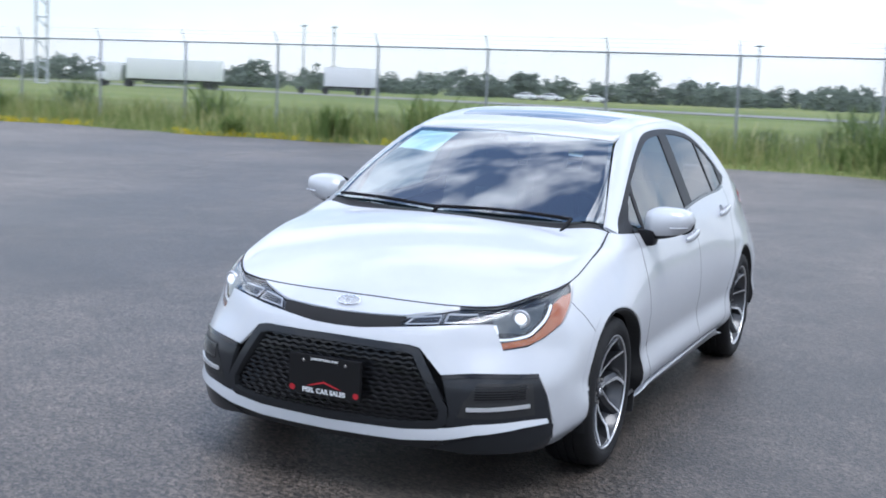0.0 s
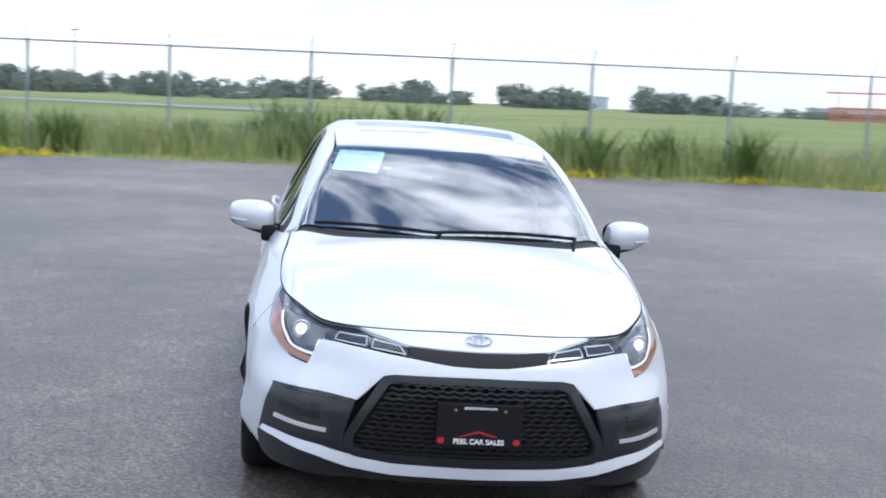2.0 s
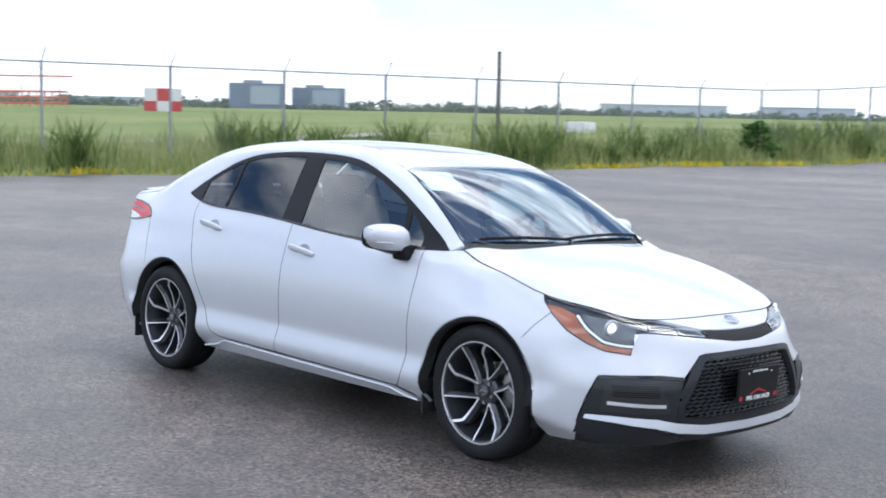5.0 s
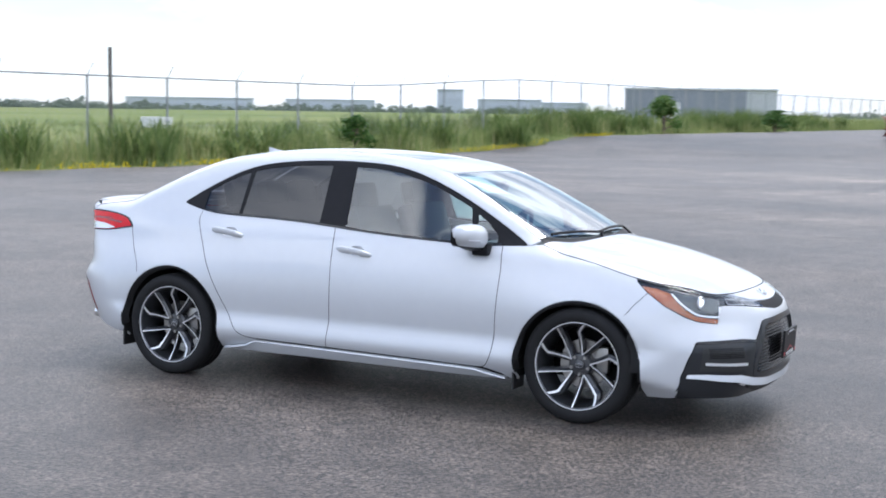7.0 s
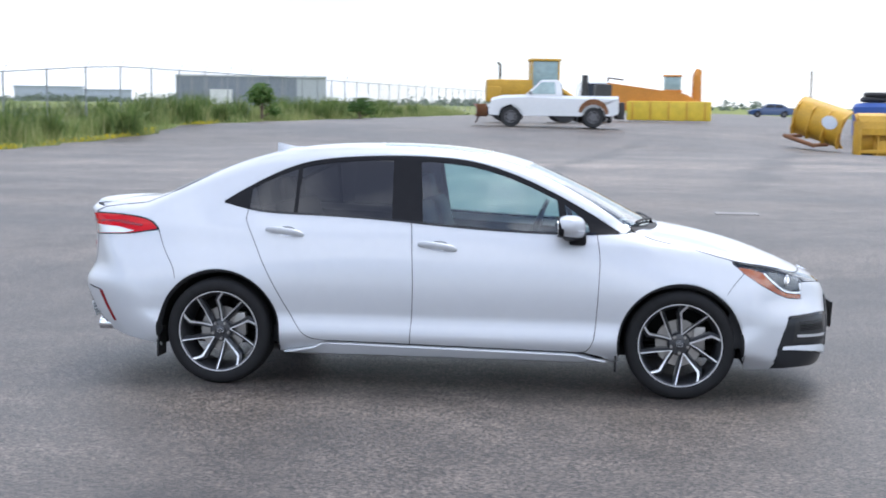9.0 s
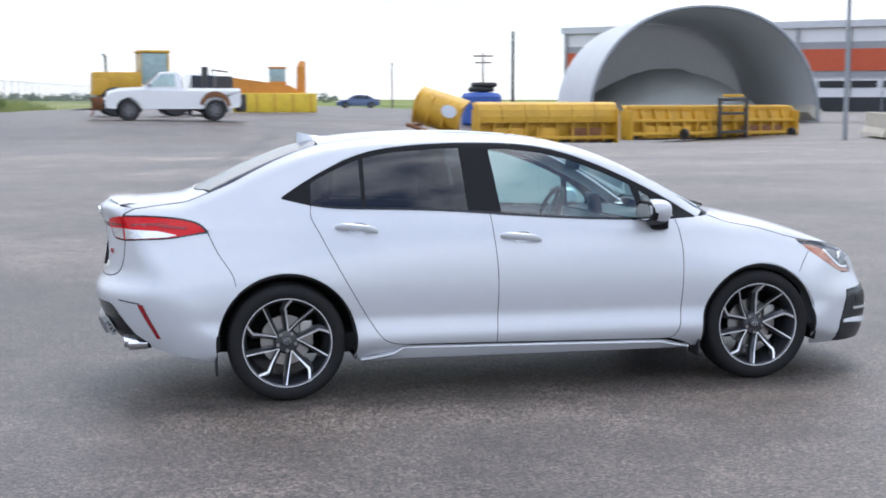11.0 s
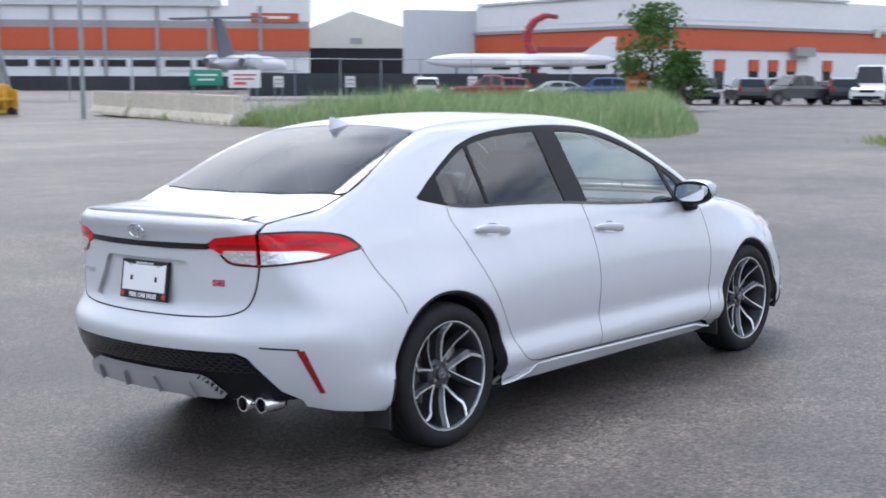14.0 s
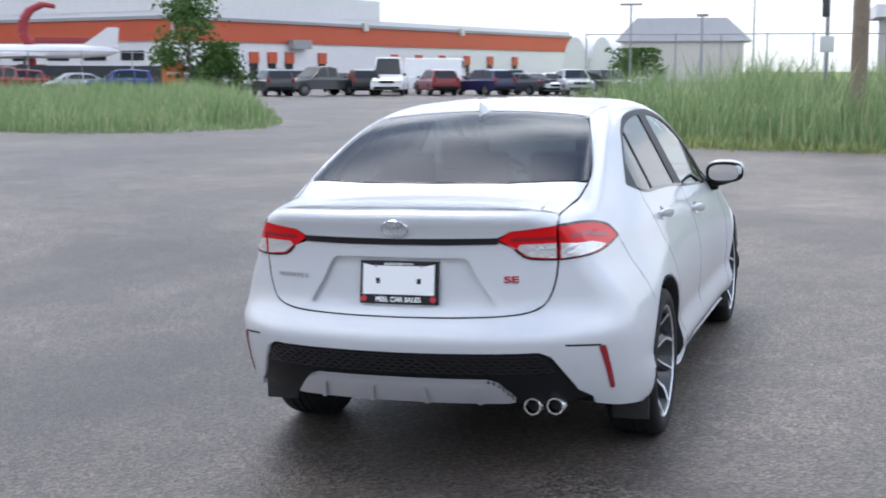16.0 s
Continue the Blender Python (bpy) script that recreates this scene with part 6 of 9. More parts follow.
def leafy(name, x, y, height, spread, n, mat, label, trunk=0.09, leaf=0.11, low=0.15, category="tree"):
    """A shrub or tree: a tapered trunk, limbs, and leaves in clumps with gaps."""
    z0 = float(rise(x, y)) - 0.03
    top = tagged(new(name), label, category)
    top.location = (x, y, z0)
    bm = bmesh.new()
    tips = []
    rod(bm, (0, 0, 0), (0.05 * spread, 0.03 * spread, height * 0.55), trunk, trunk * 0.5, 8)
    for k in range(9):
        a, hz = k * 2.4 + rng.uniform(0, 0.6), height * (low + 0.06 * k)
        r = spread * rng.uniform(0.45, 0.95) * (1.1 - 0.07 * k)
        b = Vector((math.cos(a) * r, math.sin(a) * r, hz + height * rng.uniform(0.18, 0.42)))
        rod(bm, (0.03 * k * 0.05, 0, hz), b, trunk * 0.42, trunk * 0.12, 5)
        tips.append(b)
    tips.append(Vector((0, 0, height * 0.85)))
    part("trunk", bm, material("bark", (0.16, 0.12, 0.09), rough=0.9, vary=0.3, bump=0.4), top)
    cl = [t + Vector(rng.normal(0, 0.22 * spread, 3).tolist()) for t in tips for _ in range(7)]
    c = np.array([tuple(v) for v in cl])[rng.integers(0, len(cl), n)]
    q = c + rng.normal(0, 1, (n, 3)) * np.array([0.17, 0.17, 0.14]) * spread
    q[:, 2] = np.clip(q[:, 2], height * low * 0.6, height * 1.02)
    ax = rng.normal(0, 1, (n, 3))
    ax /= np.linalg.norm(ax, axis=1, keepdims=True)
    bx = np.cross(ax, rng.normal(0, 1, (n, 3)))
    bx /= np.linalg.norm(bx, axis=1, keepdims=True)
    s_ = (leaf * rng.uniform(0.5, 1.2, n))[:, None]
    v = np.stack([q - ax * s_, q + bx * s_ * 0.45, q + ax * s_, q - bx * s_ * 0.45], 1).reshape(-1, 3)
    me = bpy.data.meshes.new("crown")
    me.from_pydata(v.tolist(), [], (np.arange(n)[:, None] * 4 + np.arange(4)).tolist())
    me.materials.append(mat)
    cr_ob = new("crown", me)
    cr_ob.parent = top
    return top


leafy("tree", 53.9, 32.8, 5.4, 1.9, 2500, LEAF, "loose green roadside tree with a thin top", leaf=0.17, low=0.12)
leafy("shrub", 53.2, 30.7, 2.9, 1.3, 2400, LEAF, "dense dark green shrub under the tree", leaf=0.16, low=0.05, category="shrub")
leafy("shrub", -17.6, 61.8, 2.0, 0.75, 1400, leaf_material("pale_leaves", (0.06, 0.13, 0.03), (0.13, 0.22, 0.06), (0.2, 0.26, 0.09)), "slanting green shrub at the fence", leaf=0.13, low=0.1, category="shrub")
leafy("shrub", -15.0, 77.0, 1.3, 0.9, 900, LEAF, "low green shrub at the fence", leaf=0.13, low=0.1, category="shrub")
leafy("shrub", -20.6, 34.0, 1.5, 0.5, 700, LEAF, "thin young shrub in the grass", leaf=0.11, low=0.1, category="shrub")

# far woods round the field: clumped crowns against the sky
v_all, f_all = [], []


def wood(angle, dist, height, width, clumps=52, fat=1.0):
    a = radians(angle)
    cx, cy = 6 + dist * math.cos(a), dist * math.sin(a)
    u = rng.uniform(-1, 1, (clumps, 3))
    r = fat * height * rng.uniform(0.09, 0.19, clumps)
    c = np.column_stack([cx + u[:, 0] * width * 0.5, cy + u[:, 1] * width * 0.5, height * (0.03 + 0.85 * (0.5 + 0.5 * u[:, 2]) * (1 - 0.45 * np.abs(u[:, 0] * u[:, 1]) ** 0.5))])
    q = np.repeat(c, 18, 0) + rng.normal(0, 0.52, (clumps * 18, 3)) * np.repeat(r, 18)[:, None] * np.array([1.1, 1.1, 0.85])
    ax, bx = rng.normal(0, 1, q.shape), rng.normal(0, 1, q.shape)
    ax, bx = ax / np.linalg.norm(ax, axis=1, keepdims=True), bx / np.linalg.norm(bx, axis=1, keepdims=True)
    s_ = np.repeat(r, 18)[:, None] * rng.uniform(0.3, 0.6, (len(q), 1))
    k = len(v_all)
    v_all.extend(np.stack([q - ax * s_, q + bx * s_, q + ax * s_, q - bx * s_], 1).reshape(-1, 3).tolist())
    f_all.extend((np.arange(len(q))[:, None] * 4 + np.arange(4) + k).tolist())


for ang in np.arange(-136, -178, -0.55):
    env = 5.0 + 3.4 * noise.noise(Vector((ang * 0.5, 0, 0))) + 4.2 * noise.noise(Vector((ang * 1.1, 5, 0)))
    if rng.uniform() < 0.86:
        wood(ang, 300 + rng.uniform(-20, 40), max(2.5, env + rng.uniform(-1, 1.6)), rng.uniform(5, 10))
for ang in np.arange(-178, -199, -0.5):
    if noise.noise(Vector((ang * 0.35, 2, 0))) > -0.12:
        wood(ang, 420 + rng.uniform(-30, 30), rng.uniform(5, 9.5), rng.uniform(6, 12), 40)
for ang in np.arange(161, 133, -0.45):
    if rng.uniform() < 0.75:
        wood(ang, 640 + rng.uniform(-40, 40), rng.uniform(3.0, 5.5), rng.uniform(14, 24), 26, 2.2)
for ang in np.arange(133, 84, -0.5):
    if rng.uniform() < 0.8:
        wood(ang, 620 + rng.uniform(-60, 60), rng.uniform(2.4, 4.6), rng.uniform(16, 26), 20, 2.2)
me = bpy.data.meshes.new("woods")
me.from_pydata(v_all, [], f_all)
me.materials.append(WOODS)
tagged(new("woods", me), "distant tree line beyond the field, haze painted into its green", "trees", kind="stuff")

# ---- fence ----
GALV = material("galvanised_steel", (0.30, 0.32, 0.34), rough=0.5, metal=0.55, vary=0.15)
FENCE_TOP = 2.62


def fence_x(y):
    return -25.8 + 0.083 * y


def mesh_material():
    """Chain-link wire: thin crossing wires, clear between them."""
    m = bpy.data.materials.new("chain_link")
    m.use_nodes = True
    n, l = m.node_tree.nodes, m.node_tree.links
    b, out = n["Principled BSDF"], n["Material Output"]
    b.inputs["Base Color"].default_value, b.inputs["Roughness"].default_value, b.inputs["Metallic"].default_value = (0.30, 0.32, 0.33, 1), 0.5, 0.4
    co, sep = n.new("ShaderNodeTexCoord"), n.new("ShaderNodeSeparateXYZ")
    l.new(co.outputs["Object"], sep.inputs["Vector"])
    wires = []
    for sg in (1, -1):
        mix, fr = n.new("ShaderNodeMath"), n.new("ShaderNodeMath")
        mix.operation, mix.inputs[1].default_value = "MULTIPLY_ADD", sg * 1.0
        l.new(sep.outputs["Z"], mix.inputs[0])
        l.new(sep.outputs["Y"], mix.inputs[2])
        pp = n.new("ShaderNodeMath")
        pp.operation, pp.inputs[1].default_value = "PINGPONG", 0.04
        l.new(mix.outputs[0], pp.inputs[0])
        lt = n.new("ShaderNodeMath")
        lt.operation, lt.inputs[1].default_value = "LESS_THAN", 0.0028
        l.new(pp.outputs[0], lt.inputs[0])
        wires.append(lt)
    mx = n.new("ShaderNodeMath")
    mx.operation = "MAXIMUM"
    l.new(wires[0].outputs[0], mx.inputs[0])
    l.new(wires[1].outputs[0], mx.inputs[1])
    tr, sh = n.new("ShaderNodeBsdfTransparent"), n.new("ShaderNodeMixShader")
    l.new(mx.outputs[0], sh.inputs["Fac"])
    l.new(tr.outputs[0], sh.inputs[1])
    l.new(b.outputs[0], sh.inputs[2])
    l.new(sh.outputs[0], out.inputs["Surface"])
    return m


CHAIN = mesh_material()
fence = tagged(new("fence"), "tall grey chain-link fence with slanted barbed-wire arms", "fence")
bm = bmesh.new()
rod(bm, (0, 0, -0.1), (0, 0, FENCE_TOP), 0.036, 0.036, 8)
post_mesh = part("post", bm, GALV, fence)
bm = bmesh.new()
rod(bm, (0, 0, FENCE_TOP - 0.04), (0.26, 0, FENCE_TOP + 0.34), 0.016, 0.012, 6)
arm_mesh = part("arm", bm, GALV, post_mesh)
posts_y = [2.83 + 3.45 * k for k in range(-20, 52)]
for k, y in enumerate(posts_y):
    place = Matrix.Translation((fence_x(y), y, float(rise(fence_x(y), y))))
    if k == 0:
        post_mesh.matrix_basis = place
        continue
    post = new("post", post_mesh.data)
    post.parent, post.matrix_basis = fence, place
    arm = new("arm", arm_mesh.data)
    arm.parent = post
y0, y1 = posts_y[0], posts_y[-1]
for nm, dx, z, r in (("top_rail", 0, FENCE_TOP - 0.02, 0.026), ("barbed_wire", 0.10, FENCE_TOP + 0.11, 0.0025), ("barbed_wire", 0.18, FENCE_TOP + 0.22, 0.0025), ("barbed_wire", 0.25, FENCE_TOP + 0.32, 0.0025)):
    bm = bmesh.new()
    rings = [[bm.verts.new((fence_x(a) + dx + r * math.cos(t), a, z + float(rise(fence_x(a), a)) + r * math.sin(t))) for t in np.linspace(0, 2 * math.pi, 7)[:-1]] for a in posts_y]
    for p, q in zip(rings, rings[1:]):
        for i in range(6):
            bm.faces.new((p[i], p[(i + 1) % 6], q[(i + 1) % 6], q[i]))
    part(nm, bm, GALV, fence)
bm = bmesh.new()
rows = [[bm.verts.new((fence_x(y) - 0.04, y, z + float(rise(fence_x(y), y)))) for z in (0.02, FENCE_TOP)] for y in posts_y]
for p, q in zip(rows, rows[1:]):
    bm.faces.new((p[0], p[1], q[1], q[0]))
part("chain_link", bm, CHAIN, fence, "chain-link wire mesh", smooth=False)
bm = bmesh.new()
rod(bm, (0, 0, -0.1), (0, 0, 3.45), 0.065, 0.06, 10)
tall_post = tagged(part("utility_post", bm, material("weathered_post", (0.14, 0.13, 0.12), rough=0.8, vary=0.2), None), "dark tall post standing at the fence", "post")
tall_post.location = (-23.35, 24.0, 0)

# ---- vehicles ----
TYRE_FAR = material("far_tyre", (0.02, 0.02, 0.021), rough=0.7)
GLASS_FAR = material("dark_vehicle_glass", (0.02, 0.023, 0.027), rough=0.12, spec=0.35)
# opaque cab panes: the sky seen through them is painted as pale teal
GLASS_CAB = material("cab_glass_with_sky", (0.30, 0.42, 0.42), rough=0.15, coat=0.5, vary=0.25, scale=1.2)
HUB_FAR = material("wheel_hub", (0.22, 0.22, 0.23), rough=0.35, metal=0.7)
LIGHT_FAR = material("lamp_glass", (0.75, 0.76, 0.78), rough=0.1, coat=1.0)
paint_cache = {}


def paint(rgb):
    if rgb not in paint_cache:
        paint_cache[rgb] = material("vehicle_paint", rgb, rough=0.35, coat=0.8, vary=0.04, scale=3)
    return paint_cache[rgb]


SHAPES = {
    "sedan": dict(deck=[(-2.3, 0.80), (-2.25, 0.98), (-1.55, 1.02), (1.05, 0.96), (1.9, 0.84), (2.25, 0.68), (2.3, 0.55)], cab=[(-1.75, 1.00), (-1.0, 1.40), (-0.2, 1.46), (0.35, 1.43), (1.15, 0.96)], w=1.8, ax=(-1.35, 1.38), r=0.33, low=0.26, cuts=(0.14, 0.47, 0.82)),
    "suv": dict(deck=[(-2.3, 0.85), (-2.28, 1.06), (-1.5, 1.09), (0.95, 1.06), (1.9, 0.98), (2.22, 0.86), (2.3, 0.62)], cab=[(-2.22, 1.07), (-1.95, 1.60), (-0.9, 1.70), (0.15, 1.67), (1.0, 1.05)], w=1.88, ax=(-1.35, 1.42), r=0.37, low=0.33, cuts=(0.10, 0.38, 0.80)),
    "pickup": dict(deck=[(-2.88, 0.80), (-2.86, 1.12), (-0.9, 1.13), (1.0, 1.14), (2.2, 1.08), (2.7, 0.98), (2.78, 0.66)], cab=[(-0.95, 1.12), (-0.82, 1.78), (-0.3, 1.88), (0.45, 1.85), (1.25, 1.12)], w=1.95, ax=(-1.75, 1.85), r=0.41, low=0.42, cuts=(0.08, 0.42, 0.82)),
    "work_pickup": dict(deck=[(-2.95, 0.95), (-2.93, 1.38), (-0.48, 1.38), (1.05, 1.43), (2.15, 1.38), (2.62, 1.26), (2.74, 0.86)], cab=[(-0.50, 1.37), (-0.42, 1.98), (-0.25, 2.08), (0.42, 2.06), (1.12, 1.42)], w=2.05, ax=(-1.85, 1.75), r=0.46, low=0.50, cuts=(0.16, 0.84)),
    "van": dict(deck=[(-2.95, 0.9), (-2.95, 1.25), (-1.0, 1.25), (1.9, 1.24), (2.6, 1.16), (2.88, 0.95), (2.95, 0.6)], cab=[(-2.94, 1.24), (-2.88, 2.40), (-2.6, 2.50), (1.35, 2.48), (2.25, 1.22)], w=2.05, ax=(-1.75, 1.9), r=0.37, low=0.36, cuts=(0.80, 0.96)),
}


def vehicle(kind, rgb, x, y, yaw, label, category="car", group=""):
    """A parked vehicle: body with wheel cut-outs, glazed upper body, bumpers, lamps, mirrors, wheels."""
    sh = SHAPES[kind]
    top = tagged(new("parked_" + ("car" if kind in ("sedan", "suv") else "pickup" if "pickup" in kind else kind)), label, category, group)
    w, r, low, deck, c = sh["w"] / 2, sh["r"], sh["low"], sh["deck"], sh["cab"]
    xr, xf = deck[0][0], deck[-1][0]
    # flank outline: over the top, then back below round the wheels
    under = [(xf - 0.04, low + 0.04)]
    for ax in sh["ax"][::-1]:
        ra = r * 1.17
        a0 = math.asin(max(-1, min(1, (low - r) / ra)))
        under += [(ax + ra * math.cos(a), r + ra * math.sin(a)) for a in np.linspace(a0, math.pi - a0, 9)]
    under.append((xr + 0.05, low + 0.08))
    flank = deck + under
    mid_x = (xr + xf) / 2
    bm = bmesh.new()
    rows = []
    for yy, k, up in ((-w * 0.93, 0.975, -0.05), (-w, 1.0, -0.13), (-w * 0.90, 0.99, 0.0), (w * 0.90, 0.99, 0.0), (w, 1.0, -0.13), (w * 0.93, 0.975, -0.05)):
        top_band = yy in (-w * 0.90, w * 0.90)
        rows.append([bm.verts.new((mid_x + (px - mid_x) * k, yy, pz + (up if i < len(deck) and (top_band or pz > 0.75) else 0.0))) for i, (px, pz) in enumerate(flank)])
    rows = rows[1:5]
    for p, q in zip(rows, rows[1:]):
        for i in range(len(flank)):
            bm.faces.new((p[i], p[(i + 1) % len(flank)], q[(i + 1) % len(flank)], q[i]))
    bm.faces.new(rows[0][::-1]), bm.faces.new(rows[-1])
    bmesh.ops.triangulate(bm, faces=[f for f in bm.faces if len(f.verts) > 4])
    bmesh.ops.delete(bm, geom=[v for v in bm.verts if not v.link_faces], context="VERTS")
    bmesh.ops.recalc_face_normals(bm, faces=bm.faces)
    part("body", bm, paint(rgb), top)
    # upper body with a rounded roof edge
    zr = max(p[1] for p in c)
    z0 = min(c[0][1], c[-1][1])

    def half(pz):
        return w * 0.95 - 0.20 * (max(pz - z0, 0) / (zr - z0)) ** 1.2

    bm = bmesh.new()
    rows = [[bm.verts.new((px, sg * (half(pz) - ins), pz + up)) for px, pz in c] for sg, ins, up in ((-1, 0.0, -0.03), (-1, 0.10, 0.0), (1, 0.10, 0.0), (1, 0.0, -0.03))]
    n_ = len(c)
    for p, q in zip(rows, rows[1:]):
        for i in range(n_):
            bm.faces.new((p[i], p[(i + 1) % n_], q[(i + 1) % n_], q[i]))
    bm.faces.new(rows[0][::-1]), bm.faces.new(rows[-1])
    bmesh.ops.recalc_face_normals(bm, faces=bm.faces)
    upper = part("upper_body", bm, paint(rgb), top)

    def roof_z(px):
        return float(np.interp(px, [p[0] for p in c], [p[1] for p in c]))

    glass = GLASS_CAB if kind == "work_pickup" else GLASS_FAR
    cuts = [c[0][0] + (c[-1][0] - c[0][0]) * u for u in sh["cuts"]]
    for sg in (-1, 1):
        for x0, x1 in zip(cuts, cuts[1:]):
            lo_z = z0 + 0.08
            pts = [(x0 + 0.04, lo_z), (x1 - 0.04, lo_z)] + [(px, max(roof_z(px) - 0.11, lo_z + 0.02)) for px in np.linspace(x1 - 0.06, x0 + 0.08, 6)]
            bm = bmesh.new()
            bm.faces.new([bm.verts.new((px, sg * (half(pz) + 0.014), pz)) for px, pz in pts])
            part("side_glass", bm, glass, upper, "dark side window" if glass is GLASS_FAR else "pale green side window, sky beyond painted in", smooth=False)
    for (a, b), nm in (((c[-1], c[-2]), "windscreen"), ((c[0], c[1]), "rear_glass")):
        d = Vector((b[0] - a[0], 0, b[1] - a[1]))
        nrm = Vector((d.z, 0, -d.x)).normalized() * (1 if nm == "windscreen" else -1) * 0.03
        u0 = 0.45 if kind == "van" and nm == "rear_glass" else 0.10
        lo_, hi_ = Vector((a[0], 0, a[1])) + d * u0, Vector((a[0], 0, a[1])) + d * 0.90
        bm = bmesh.new()
        bm.faces.new([bm.verts.new(v + nrm + Vector((0, sg * (half(v.z) - 0.09), 0))) for v, sg in ((lo_, -1), (lo_, 1), (hi_, 1), (hi_, -1))])
        part(nm, bm, GLASS_FAR, upper, "dark glass", smooth=False)
    for ax in sh["ax"]:
        for sg in (-1, 1):
            m = Matrix.Translation((ax, sg * (w - 0.10), r)) @ Matrix.Rotation(radians(-90 * sg), 4, "X")
            bm = bmesh.new()
            revolve(bm, [(0.0, 0.05), (r * 0.54, 0.06), (r * 0.60, 0.10), (r * 0.93, 0.105), (r, 0.06), (r, -0.12), (r * 0.6, -0.14), (0.0, -0.14)], 22, m)
            tyre = part("wheel", bm, TYRE_FAR, top)
            rim = bmesh.new()
            revolve(rim, [(0.0, 0.075), (r * 0.16, 0.078), (r * 0.2, 0.06), (r * 0.5, 0.056), (r * 0.57, 0.10), (r * 0.61, 0.10)], 20, m)
            for k in range(5):
                a = radians(72 * k)
                rod(rim, m @ Vector((r * 0.12 * math.cos(a), r * 0.12 * math.sin(a), 0.074)), m @ Vector((r * 0.55 * math.cos(a), r * 0.55 * math.sin(a), 0.092)), r * 0.09, r * 0.07, 5)
            part("rim", rim, HUB_FAR, tyre, "silver wheel rim")
            bm = bmesh.new()
            ra = r * 1.16
            prof = [(ax + ra * math.cos(a), r + ra * math.sin(a)) for a in np.linspace(radians(-12), radians(192), 14)]
            two = [[bm.verts.new((px, sg * yy, pz)) for px, pz in prof] for yy in (w - 0.34, w - 0.006)]
            for i in range(len(prof) - 1):
                bm.faces.new((two[0][i], two[0][i + 1], two[1][i + 1], two[1][i]))
            bm.faces.new(two[0])
            part("wheel_house", bm, LINER, top)
    zl = 0.74 if kind == "sedan" else 0.90 if kind == "suv" else 0.98
    for sg in (-1, 1):
        part("headlight", box(bmesh.new(), xf - 0.10, sg * (w - 0.26), zl - 0.06, 0.22, 0.40, 0.14, Euler((0, 0, radians(-14 * sg))).to_matrix().to_4x4(), 0.03), LIGHT_FAR, top)
        part("tail_light", box(bmesh.new(), xr + 0.05, sg * (w - 0.15), zl + 0.12, 0.14, 0.22 if kind != "sedan" else 0.42, 0.30 if kind != "sedan" else 0.13, bevel=0.03), DARK_RED, top)
        part("door_mirror", box(bmesh.new(), c[-1][0] - 0.22, sg * (w + 0.07), z0 + 0.12, 0.10, 0.18, 0.13, bevel=0.03), BLACK_TRIM, top)
    bm = bmesh.new()
    box(bm, xf - 0.02, 0, zl - 0.10, 0.08, sh["w"] * 0.46, 0.16, bevel=0.02)
    box(bm, xf - 0.01, 0, low + 0.14, 0.12, sh["w"] * 0.80, 0.16, bevel=0.03)
    part("grille", bm, BLACK_TRIM, top)
    part("rear_bumper", box(bmesh.new(), xr + 0.03, 0, low + 0.18, 0.14, sh["w"] * 0.88, 0.20, bevel=0.04), BLACK_TRIM, top)
    part("underbody", box(bmesh.new(), mid_x, 0, low + 0.06, (xf - xr) * 0.86, sh["w"] * 0.62, 0.14, bevel=0.02), LINER, top)
    top.matrix_basis = Matrix.Translation((x, y, float(rise(x, y)))) @ Matrix.Rotation(radians(yaw), 4, "Z")
    return top


